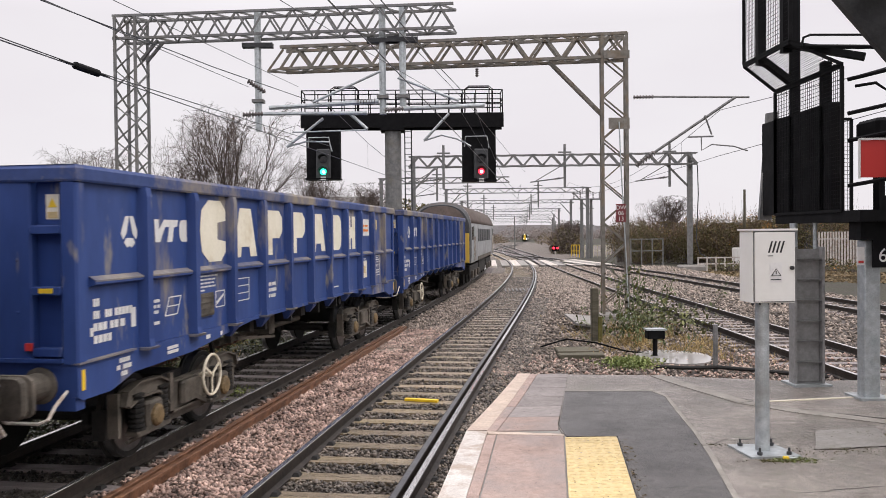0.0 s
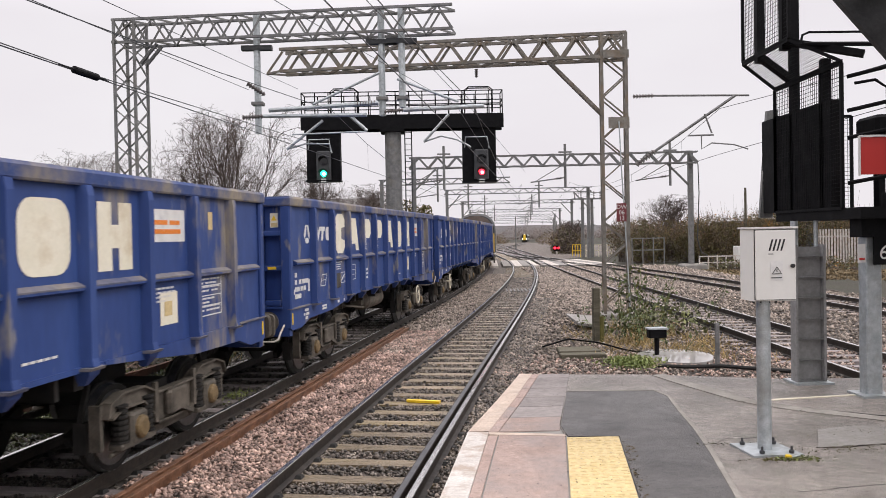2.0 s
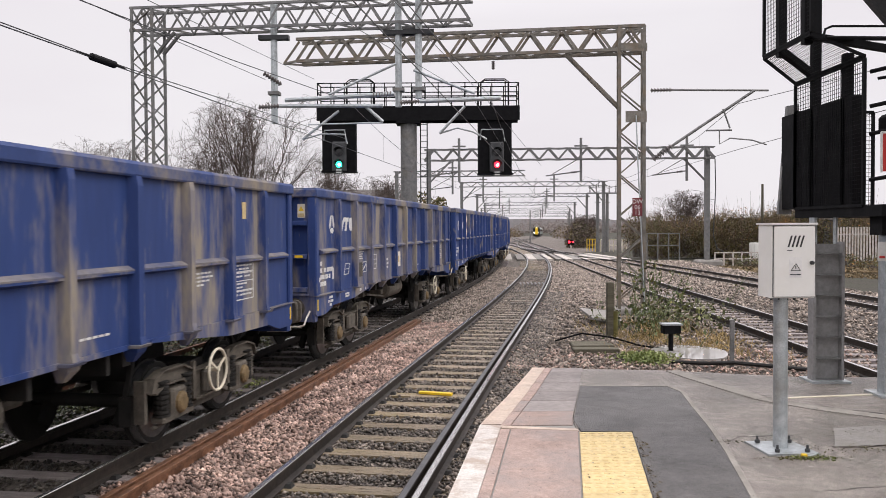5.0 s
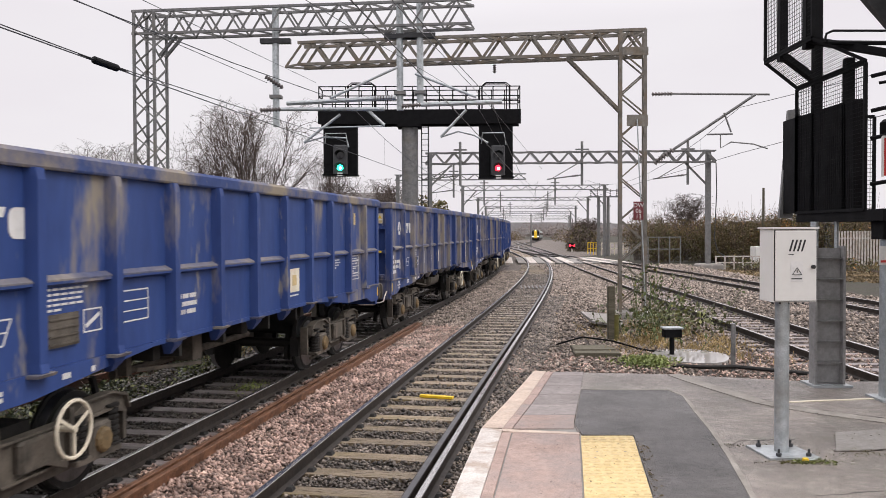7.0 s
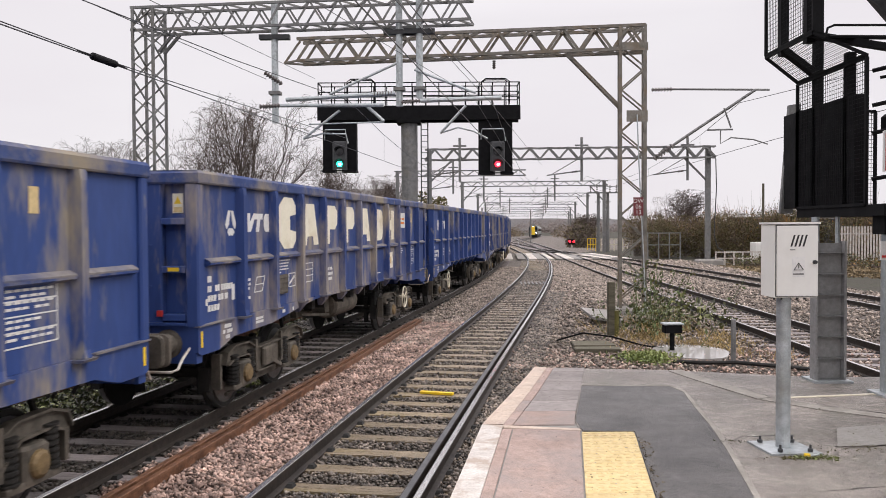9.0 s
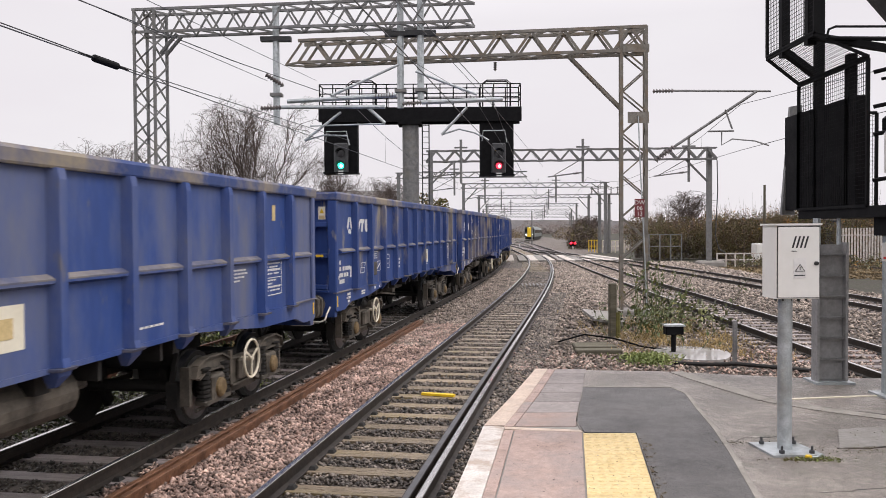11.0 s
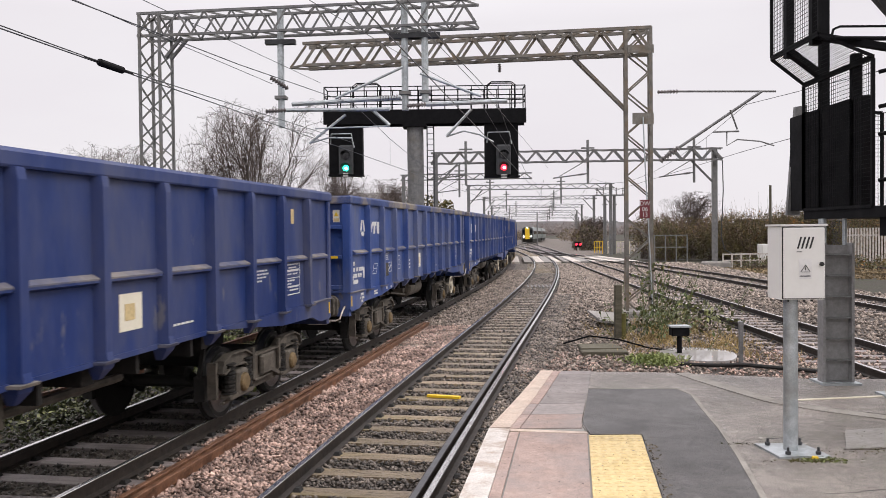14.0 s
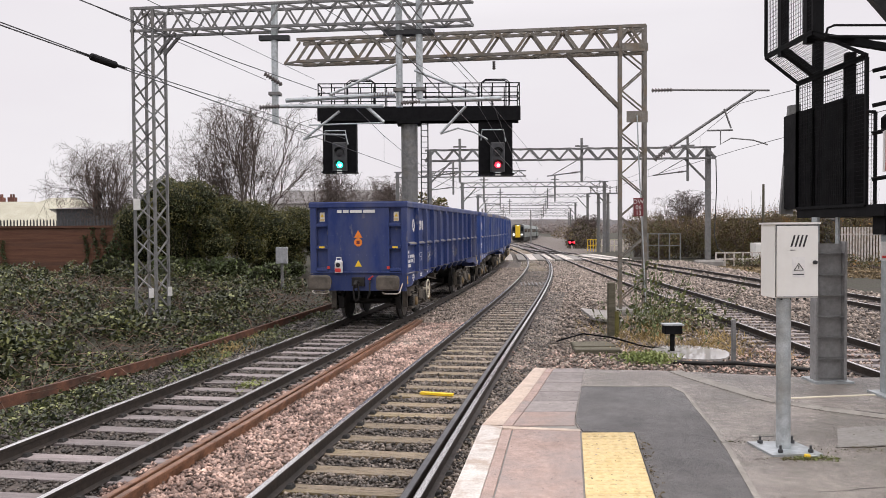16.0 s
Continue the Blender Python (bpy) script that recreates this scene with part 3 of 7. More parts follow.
for k in range(8):
    y1 = 6.02 - k * 1.9
    part("coping_slab", Shape().prism(lay(y1 - 1.9, y1, 0.16, 0.235), PZ - 0.06, PZ, 0.004), "coping", plat)
    part("coping_slab", Shape().prism(lay(y1 - 1.9, y1, 0.24, 0.735), PZ - 0.06, PZ, 0.004), "coping", plat)
cuts = [6.13, 6.59, 7.0, 7.4, 7.83, 8.38, 8.62]
for k, (a, b) in enumerate(zip(cuts, cuts[1:])):
    def span(y):
        w = (y - 6.15) / 2.49
        left = 0.44 + 0.31 * min(w / 0.46, 1) + 0.33 * max((w - 0.46) / 0.54, 0)
        return left, 0.98 + 0.2 * (y - 6.15)
    (p, q), (u, v) = span(a), span(b)
    m_ = "coping" if k in (0,) else "coping_grey"
    part("coping_slab", Shape().prism([(p, a + 0.003), (p + 0.075, a + 0.003), (u + 0.075, b - 0.003), (u, b - 0.003)], PZ - 0.06, PZ, 0.004), "coping", plat)
    part("coping_slab", Shape().prism([(p + 0.08, a + 0.003), (q, a + 0.003), (v, b - 0.003), (u + 0.08, b - 0.003)], PZ - 0.06, PZ, 0.004), m_, plat)
for k in range(16):
    y1 = 5.91 - (0.17 if k else 0) - max(k - 1, 0) * 0.4
    y0 = 5.74 if k == 0 else y1 - 0.4
    sh = Shape().prism(lay(y0, y1, 0.74, 1.125), PZ - 0.05, PZ + 0.001, 0.003)
    n = 6
    for i in range(n):
        for j in range(1 if k == 0 else 3):
            yy = y0 + (j + 0.5) * (y1 - y0) / (1 if k == 0 else 3)
            xx = edge_x(yy) + 0.74 + 0.385 * (i + 0.5) / n
            for yo in (-0.033, 0.033):
                sh.add([(xx - 0.021, yy + yo - 0.011, PZ), (xx + 0.021, yy + yo - 0.011, PZ), (xx + 0.021, yy + yo + 0.011, PZ), (xx - 0.021, yy + yo + 0.011, PZ),
                        (xx - 0.015, yy + yo - 0.006, PZ + 0.006), (xx + 0.015, yy + yo - 0.006, PZ + 0.006), (xx + 0.015, yy + yo + 0.006, PZ + 0.006), (xx - 0.015, yy + yo + 0.006, PZ + 0.006)],
                       [(4, 5, 6, 7), (0, 1, 5, 4), (1, 2, 6, 5), (2, 3, 7, 6), (3, 0, 4, 7)])
    part("tactile_slab", sh, "tactile", plat, "yellow tactile slab with raised marks")


# ---- overhead line structures ----
def lattice(shape, p, q, up, w, h, bays, r=0.05, sides="tbns", thin=0.035):
    """A square lattice girder between p and q: four chords and zigzag lacing. up is the direction of its depth h; w its width."""
    p, q, up = Vector(p), Vector(q), Vector(up).normalized()
    d = (q - p)
    s = d.normalized().cross(up).normalized()
    c = [s * (a * w / 2) + up * (b * h / 2) for a, b in ((-1, -1), (1, -1), (1, 1), (-1, 1))]
    for o in c:
        shape.beam(p + o, q + o, r, r, up)
    for face, (i, j) in {"b": (0, 1), "s": (1, 2), "t": (3, 2), "n": (0, 3)}.items():
        if face not in sides:
            continue
        for k in range(bays):
            a, b = p + d * (k / bays), p + d * ((k + 1) / bays)
            m = (a + b) / 2
            shape.beam(a + c[i], m + c[j], thin, thin * 0.5, s)
            shape.beam(m + c[j], b + c[i], thin, thin * 0.5, s)
    return shape


def insulator(shape, p, q, r=0.07, n=7):
    p, q = Vector(p), Vector(q)
    shape.rod(p, q, 0.025, 8)
    for k in range(n):
        c = p + (q - p) * ((k + 0.5) / n)
        d = (q - p) / n * 0.28
        shape.rod(c - d, c + d, r, 10, r * 0.55)
    return shape


across = Vector((math.cos(radians(8.4)), -math.sin(radians(8.4)), 0))
along = Vector((math.sin(radians(8.4)), math.cos(radians(8.4)), 0))
UP = Vector((0, 0, 1))

# portal over the two lines, with its leg in the brambles
portal = thing("portal_gantry", "grey galvanised lattice portal carrying overhead wires", "gantry")
leg = Vector((-7.88, 22.45, 0))
leg_mid = leg + Vector((-0.035, 0, 0))
part("leg", lattice(Shape(), leg_mid + UP * -0.2, leg_mid + UP * 8.3, along, 0.57, 0.70, 9, 0.065, thin=0.05), "steel", portal)
b0, b1 = leg + across * -0.40 + UP * 8.03, leg + across * 8.75 + UP * 7.95
part("beam", lattice(Shape(), b0, b1, UP, 0.62, 0.6, 12, 0.065, thin=0.048), "steel", portal)
part("knee_brace", Shape().beam(leg + across * 0.24 + UP * 7.2, leg + across * 0.72 + UP * 7.72, 0.07), "steel", portal)
part("knee_brace", Shape().beam(leg + across * 0.24 + UP * 7.2 + along * 0.3, leg + across * 0.72 + UP * 7.72 + along * 0.3, 0.07), "steel", portal)
part("footing", Shape().box(leg.x - 0.5, leg.x + 0.5, leg.y - 0.45, leg.y + 0.45, -0.5, 0.0, 0.05), "concrete", portal)
part("number_plate", Shape().box(leg.x - 0.36, leg.x - 0.18, leg.y - 0.45, leg.y - 0.43, 2.95, 3.25), "white", portal, "small white plate")
for px_, py_ in ((0.08, -0.43), (0.36, 0.22)):
    part("leg_plate", Shape().box(leg.x + px_ - 0.06, leg.x + px_ + 0.06, leg.y + py_ - 0.01, leg.y + py_ + 0.01, 0.6, 0.85), "white", portal, "small white plate")
for u, zb in ((3.5, 5.2), (6.85, 5.55), (7.38, 5.75)):
    c = leg + across * u
    part("drop_tube", Shape().rod(c + UP * zb, c + UP * 8.35, 0.088, 10), "steel_post", portal, "galvanised drop tube")
    part("clamp", Shape().box(c.x - 0.4, c.x + 0.4, c.y - 0.1, c.y + 0.1, 7.40, 7.52), "dark", portal)
    part("clamp", Shape().box(c.x - 0.15, c.x + 0.15, c.y - 0.15, c.y + 0.15, 5.95, 6.03), "steel", portal)


def arm(p, q, r=0.05, name="registration_tube", parent=portal):
    return part(name, Shape().rod(p, q, r, 10), "steel_post", parent, "pale galvanised tube")


PY = 21.2
arm((-4.05, PY + 0.3, 5.75), (-1.2, PY, 5.85), 0.06)
arm((-4.2, PY + 0.3, 5.60), (-1.5, PY, 5.55), 0.05)
arm((-2.9, PY + 0.1, 5.85), (-1.15, PY, 6.62), 0.035)
arm((-3.6, PY + 0.2, 4.72), (-2.65, PY + 0.2, 5.45), 0.035)
arm((-2.0, PY + 0.1, 5.6), (-1.5, PY, 5.14), 0.045)
arm((-3.45, PY + 0.2, 5.1), (-1.5, PY, 5.12), 0.02)
arm((-0.55, PY, 5.66), (1.5, PY - 0.3, 5.68), 0.06)
arm((-0.7, PY, 6.45), (0.85, PY - 0.2, 5.82), 0.035)
arm((-0.05, PY - 0.1, 4.82), (0.6, PY - 0.2, 5.5), 0.035)
for pts in ([(-3.6, PY + 0.2, 4.72), (-3.1, PY + 0.2, 4.86), (-2.5, PY + 0.2, 4.84), (-2.44, PY + 0.2, 4.6)], [(-0.05, PY - 0.1, 4.82), (0.4, PY - 0.2, 4.95), (0.8, PY - 0.2, 4.85), (1.15, PY - 0.2, 4.66)]):
    part("steady_arm", Shape().tube(pts, 0.022), "steel_post", portal, "curved steady arm")
for p, q in (((-1.75, PY + 0.05, 5.84), (-1.25, PY, 5.86)), ((-4.75, PY + 0.35, 5.58), (-4.2, PY + 0.3, 5.60)), ((-1.05, PY, 5.62), (-0.55, PY, 5.66)), ((-4.6, PY + 0.3, 6.45), (-4.15, PY + 0.3, 6.15))):
    part("insulator", insulator(Shape(), p, q), "insulator", portal, "ribbed brown insulator")

# mast beside the plants with an arm reaching over the lines
arm_mast = thing("cantilever_mast", "weathered lattice mast with a long arm over the tracks", "mast")
foot = Vector((5.5, 24.0, 0))
part("mast", lattice(Shape(), foot + UP * -0.3, foot + UP * 8.16, along, 0.69, 0.62, 7, 0.088, thin=0.075), "steel_rusty", arm_mast)
a0, a1 = foot + across * 0.36 + UP * 7.82, foot + across * -9.95 + UP * 7.82
part("arm", lattice(Shape(), a0, a1, UP, 0.62, 0.66, 11, 0.085, thin=0.075), "steel_rusty", arm_mast)
part("arm_tip", Shape().beam(a1 + UP * -0.33 + along * 0.31, a1 + across * -0.5 + UP * -0.33, 0.055).beam(a1 + UP * -0.33 - along * 0.31, a1 + across * -0.5 + UP * -0.33, 0.055).beam(a1 + UP * 0.33, a1 + across * -0.5 + UP * -0.33, 0.055), "steel_rusty", arm_mast)
for off_ in (-0.12, 0.12):
    part("brace", Shape().beam(foot + across * -0.35 + UP * 5.87 + along * off_, foot + across * -1.87 + UP * 7.47 + along * off_, 0.10, 0.09), "steel_rusty", arm_mast)
part("gusset_plate", Shape().box(foot.x - 0.24, foot.x + 0.36, foot.y - 0.40, foot.y - 0.37, 5.40, 5.72), "steel_rusty", arm_mast)
part("gusset_plate", Shape().box(foot.x - 0.37, foot.x + 0.37, foot.y - 0.40, foot.y - 0.37, 7.42, 7.65), "steel_rusty", arm_mast)
part("foundation", Shape().box(foot.x - 0.6, foot.x + 0.6, foot.y - 0.5, foot.y + 0.5, -0.4, 0.05, 0.05), "concrete", arm_mast)
part("bond_cable", Shape().tube([(foot.x + 0.05, foot.y - 0.42, 5.6), (foot.x + 0.10, foot.y - 0.44, 4.2), (foot.x + 0.22, foot.y - 0.44, 1.8), (foot.x + 0.30, foot.y - 0.42, 0.0)], 0.018), "steel_post", arm_mast, "pale bonding cable")
sg = part("sign_plate", Shape().box(foot.x - 0.06, foot.x + 0.22, foot.y - 0.46, foot.y - 0.43, 2.72, 3.24), "maroon", arm_mast, "maroon plate with white characters")
for txt, zz in (("DW", 3.08), ("06", 2.92), ("13", 2.76)):
    cu = bpy.data.curves.new("plate_text", "FONT")
    cu.body, cu.size, cu.align_x = txt, 0.17, "CENTER"
    to = new("plate_text", cu)
    to.matrix_local = pose(foot.x + 0.08, foot.y - 0.465, zz, 90, 0, 0)
    cu.materials.append(M["white"])
    to.parent = sg
r0 = foot + across * 0.4 + UP * 6.35
part("cantilever_tube", Shape().rod(r0 + across * 0.75, (9.25, 23.4, 6.25), 0.03, 8), "steel", arm_mast)
part("cantilever_tube", Shape().rod((6.65, 23.8, 4.75), (8.85, 23.4, 6.25), 0.04, 8), "steel", arm_mast)
part("cantilever_tube", Shape().rod((7.55, 23.6, 5.15), (8.25, 23.5, 5.15), 0.025, 8), "steel", arm_mast)
part("cantilever_tube", Shape().rod((8.0, 23.5, 5.75), (8.2, 23.5, 5.2), 0.025, 8), "steel", arm_mast)
part("steady_arm", Shape().tube([(7.9, 23.5, 5.15), (7.9, 23.5, 4.75), (8.2, 23.5, 4.92), (8.8, 23.4, 4.85), (9.2, 23.4, 4.72)], 0.02), "steel", arm_mast, "curved steady arm")
part("insulator", insulator(Shape(), r0 + across * 0.15, r0 + across * 0.75), "insulator", arm_mast, "ribbed brown insulator")
part("insulator", insulator(Shape(), (6.1, 23.85, 4.35), (6.65, 23.8, 4.75), 0.09), "insulator", arm_mast, "ribbed brown insulator")
for u in (-6.2, -4.0):
    part("insulator", insulator(Shape(), foot + across * u + UP * 7.35, foot + across * u + UP * 7.1, 0.06, 4), "insulator", arm_mast)

# twin-headed signal on its cantilever platform
signal = thing("signal_gantry", "black cantilever signal platform with green and red lights", "railway signal")
SY = 42.0
part("column", Shape().rod((-1.68, SY + 0.3, -0.3), (-1.68, SY + 0.3, 7.9), 0.42, 20), "steel", signal, "thick grey steel column")
for yy in (SY - 0.25, SY + 0.9):
    part("platform_girder", Shape().box(-6.3, 3.95, yy, yy + 0.12, 7.84, 8.5), "black", signal)
part("walkway", Shape().box(-6.3, 3.95, SY - 0.25, SY + 1.02, 8.5, 8.56), "black", signal)
part("head_block", Shape().box(-2.3, -1.1, SY - 0.3, SY + 1.05, 7.7, 7.84), "black", signal)
rl = Shape()
for yy in (SY - 0.2, SY + 0.97):
    for z in (9.0, 9.25, 9.72):
        rl.beam((-6.25, yy, z), (3.9, yy, z), 0.045)
    for k in range(16):
        x = -6.25 + k * 10.15 / 15
        rl.beam((x, yy, 8.55), (x, yy, 9.72), 0.05)
for x in (-6.25, 3.9):
    for z in (9.0, 9.25, 9.72):
        rl.beam((x, SY - 0.2, z), (x, SY + 0.97, z), 0.045)
part("guard_rail", rl, "black", signal)
for x in (-4.1, 2.7):
    hoop = Shape()
    for yy in (SY - 0.2, SY + 0.2):
        hoop.tube([(x - 0.7, yy, 8.6), (x - 0.7, yy, 9.75), (x - 0.5, yy, 9.9), (x + 0.5, yy, 9.9), (x + 0.7, yy, 9.75), (x + 0.7, yy, 8.6)], 0.03)
    part("ladder_hoop", hoop, "black", signal)
lad = Shape()
for x in (-1.1, -0.75):
    lad.beam((x, SY + 1.1, 0.0), (x, SY + 1.1, 8.6), 0.06)
for k in range(28):
    lad.beam((-1.1, SY + 1.1, 0.3 + k * 0.3), (-0.75, SY + 1.1, 0.3 + k * 0.3), 0.03)
part("ladder", lad, "dark", signal)


def signal_head(x0, x1, z0, z1, lamp_x, lamp, lens_z, name):
    back = part(name, Shape().box(x0, x1, SY - 0.1, SY + 0.5, z0, z1).box(x0 - 0.03, x1 + 0.03, SY - 0.5, SY + 0.5, z0 - 0.02, z0 + 0.06), "black", signal)
    part("head_case", Shape().box(lamp_x - 0.36, lamp_x + 0.36, SY - 0.42, SY - 0.11, lens_z - 0.33, lens_z + 1.15, 0.06), "dark", back)
    lens = Shape()
    lens.turned((lamp_x, SY - 0.43, lens_z), (0, -1, 0), [(0, 0.15), (0.03, 0.15), (0.05, 0.1), (0.055, 0.02)], 16)
    lit = part("lit_lens", lens, lamp, back)
    part("lamp_core", Shape().turned((lamp_x + 0.02, SY - 0.486, lens_z - 0.02), (0, -1, 0), [(0, 0.075), (0.02, 0.06), (0.025, 0.02)], 12), lamp.replace("lamp", "core"), lit)
    part("dark_lens", Shape().turned((lamp_x, SY - 0.43, lens_z + 0.62), (0, -1, 0), [(0, 0.2), (0.03, 0.2), (0.04, 0.02)], 16), "lens_dark", back)
    for dz in (0, 0.62):
        part("hood", Shape().loft([[(lamp_x + 0.25 * math.cos(a), SY - 0.43, lens_z + dz + 0.25 * math.sin(a)) for a in np.linspace(0.2, 2.94, 9)] + [(lamp_x + 0.23 * math.cos(a), SY - 0.43, lens_z + dz + 0.23 * math.sin(a)) for a in np.linspace(2.94, 0.2, 9)],
                                   [(lamp_x + 0.25 * math.cos(a), SY - 0.75, lens_z + dz + 0.25 * math.sin(a)) for a in np.linspace(0.2, 2.94, 9)] + [(lamp_x + 0.23 * math.cos(a), SY - 0.75, lens_z + dz + 0.23 * math.sin(a)) for a in np.linspace(2.94, 0.2, 9)]]), "black", back)
    part("number_plate", Shape().box(lamp_x - 0.22, lamp_x + 0.22, SY - 0.5, SY - 0.47, z0 - 0.1, lens_z - 0.36), "dark", back)
    bars = Shape()
    for k in range(2):
        bars.box(lamp_x - 0.13, lamp_x + 0.13, SY - 0.51, SY - 0.5, z0 - 0.06 + k * 0.12, z0 + k * 0.12)
    part("plate_bar", bars, "white", back)
    part("back_stay", Shape().tube([(x0 + 0.1, SY - 0.2, z1 - 1.0), (x0 + 0.15, SY - 0.35, z1 - 0.5), (lamp_x + 0.3, SY - 0.45, z1 - 0.5), (lamp_x + 0.4, SY - 0.45, z1 - 1.1)], 0.03), "steel_post", back)


signal_head(-6.05, -4.35, 5.25, 7.84, -5.17, "green_lamp", 5.62, "signal_unit")
signal_head(1.85, 3.55, 5.1, 7.84, 2.78, "red_lamp", 5.57, "signal_unit")


# ---- wagons ----
BL = 13.7           # length of a wagon's body
HB = BL / 2
PIVOT = 4.3         # from the middle to a bogie's pivot
PITCH = 14.79       # from wagon to wagon
HW = 1.215          # half the body's width
BAY = 1.126
EDGE = HB - 6 * BAY


def bars(shape, x, y, z, widths, height, gap, side=1):
    """Rows of plain bars on a side wall at x, in place of small print; tall ones are broken into short blocks."""
    for k, row in enumerate(widths):
        yy = y
        for w, lit in row:
            if lit:
                n = max(1, round(w / (height * 0.95))) if height > 0.03 else max(1, round(w / 0.11))
                for q in range(n):
                    shape.box(*sorted((x, x + 0.004 * side)), yy + w * q / n, yy + w * (q + 0.8) / n, z - k * (height + gap) - height, z - k * (height + gap))
            yy += w
    return shape


def plate(outline, x, side):
    """A thin painted shape on a side wall: outline in (along, up)."""
    s = Shape()
    s.loft([[(x, a, b) for a, b in outline], [(x + 0.004 * side, a, b) for a, b in outline]])
    return s


def rounded(y0, y1, z0, z1, r, n=4):
    pts = []
    for cy, cz, a0 in ((y1 - r, z1 - r, 0), (y0 + r, z1 - r, 90), (y0 + r, z0 + r, 180), (y1 - r, z0 + r, 270)):
        for k in range(n + 1):
            a = radians(a0 + 90 * k / n)
            pts.append((cy + r * math.cos(a), cz + r * math.sin(a)))
    return pts


def bogie(wagon, yc):
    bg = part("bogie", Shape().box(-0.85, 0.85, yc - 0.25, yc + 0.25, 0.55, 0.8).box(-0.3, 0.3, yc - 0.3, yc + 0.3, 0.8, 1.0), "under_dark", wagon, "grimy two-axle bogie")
    for sx in (-1, 1):
        fr = Shape()
        x0, x1 = sorted((sx * 0.96, sx * 1.05))
        # pressed side frame: arched over the axle boxes, dipping between them
        top = [(-1.46, 0.66), (-1.40, 0.80), (-1.15, 0.87), (-0.72, 0.86), (-0.42, 0.74), (0.42, 0.74), (0.72, 0.86), (1.15, 0.87), (1.40, 0.80), (1.46, 0.66)]
        low = [(1.38, 0.64), (1.15, 0.71), (0.74, 0.70), (0.56, 0.56), (0.42, 0.40), (-0.42, 0.40), (-0.56, 0.56), (-0.74, 0.70), (-1.15, 0.71), (-1.38, 0.64)]
        fr.loft([[(x0, yc + a, b) for a, b in top + low], [(x1, yc + a, b) for a, b in top + low]])
        for edge in (top, low):
            for (a, b), (c, d) in zip(edge, edge[1:]):
                fr.beam((sx * 1.05, yc + a, b), (sx * 1.05, yc + c, d), 0.09, 0.022)
        sf = part("side_frame", fr, "under", bg)
        part("centre_casting", Shape().box(*sorted((sx * 1.04, sx * 1.13)), yc - 0.24, yc + 0.24, 0.46, 0.72, 0.03), "under", sf)
        for k in (-1, 1):
            part("end_guard", Shape().box(*sorted((sx * 0.9, sx * 1.02)), yc + k * 1.47 - 0.03, yc + k * 1.47 + 0.03, 0.34, 0.80), "under", sf)
        for k in (-1, 1):
            ya = yc + k * 0.9
            ab = Shape().box(*sorted((sx * 0.93, sx * 1.13)), ya - 0.17, ya + 0.17, 0.33, 0.64, 0.03)
            ab.box(*sorted((sx * 0.95, sx * 1.12)), ya - 0.36, ya + 0.36, 0.30, 0.36, 0.02)
            axb = part("axle_box", ab, "under", bg)
            part("axle_cap", Shape().turned((sx * 1.13, ya, 0.47), (sx, 0, 0), [(0, 0.125), (0.03, 0.12), (0.05, 0.09), (0.055, 0.03)], 12), "under_ochre", axb, "ochre-brown axle cap")
            for kk in (-1, 1):
                sp = Shape()
                ys = ya + kk * 0.27
                prof_ = [(0, 0.10), (0.02, 0.10), (0.021, 0.065)]
                for q in range(6):
                    prof_ += [(0.03 + q * 0.055, 0.06), (0.036 + q * 0.055, 0.086), (0.066 + q * 0.055, 0.086), (0.072 + q * 0.055, 0.06)]
                sp.turned((sx * 1.04, ys, 0.36), (0, 0, 1), prof_ + [(0.365, 0.06), (0.37, 0.095), (0.39, 0.095)], 10)
                part("spring", sp, "under_dark", bg, "dark coil spring")
            # damper link and shoe beside the box
            part("damper", Shape().box(*sorted((sx * 1.06, sx * 1.10)), ya - k * 0.42 - 0.035, ya - k * 0.42 + 0.035, 0.42, 0.86), "under", bg)
            part("brake_block", Shape().box(*sorted((sx * 0.70, sx * 0.84)), *sorted((ya + k * 0.47, ya + k * 0.56)), 0.3, 0.62).beam((sx * 0.77, ya + k * 0.54, 0.6), (sx * 0.77, ya + k * 0.40, 0.98), 0.05), "under_dark", bg)
        brake = Shape().beam((sx * 0.95, yc - 0.62, 0.3), (sx * 0.95, yc + 0.62, 0.3), 0.05, 0.08).beam((sx * 1.1, yc - 0.1, 0.55), (sx * 1.12, yc + 0.35, 0.38), 0.05).rod((sx * 1.0, yc - 1.3, 0.25), (sx * 1.0, yc - 0.5, 0.28), 0.025)
        part("brake_rod", brake, "under", bg)
    for k in (-1, 1):
        w = Shape()
        w.rod((-1.0, 0, 0), (1.0, 0, 0), 0.08, 10)
        for sx in (-1, 1):
            w.turned((sx * 0.69, 0, 0), (sx, 0, 0), [(0, 0.49), (0.03, 0.49), (0.04, 0.462), (0.135, 0.455), (0.135, 0.40), (0.11, 0.38), (0.09, 0.15), (0.14, 0.12), (0.14, 0.05)], 28)
        w.box(-0.5, -0.42, -0.3, 0.3, -0.06, 0.06).box(0.42, 0.5, -0.3, 0.3, -0.06, 0.06)
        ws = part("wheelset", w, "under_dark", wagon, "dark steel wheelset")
        for sx in (-1, 1):
            tread = Shape()
            tread.turned((sx * 0.735, 0, 0), (sx, 0, 0), [(0, 0.463), (0.085, 0.459)], 28)
            part("tread", tread, "tyre", ws, "polished tread")
        ws.location = (0, yc + k * 0.9, 0.46)


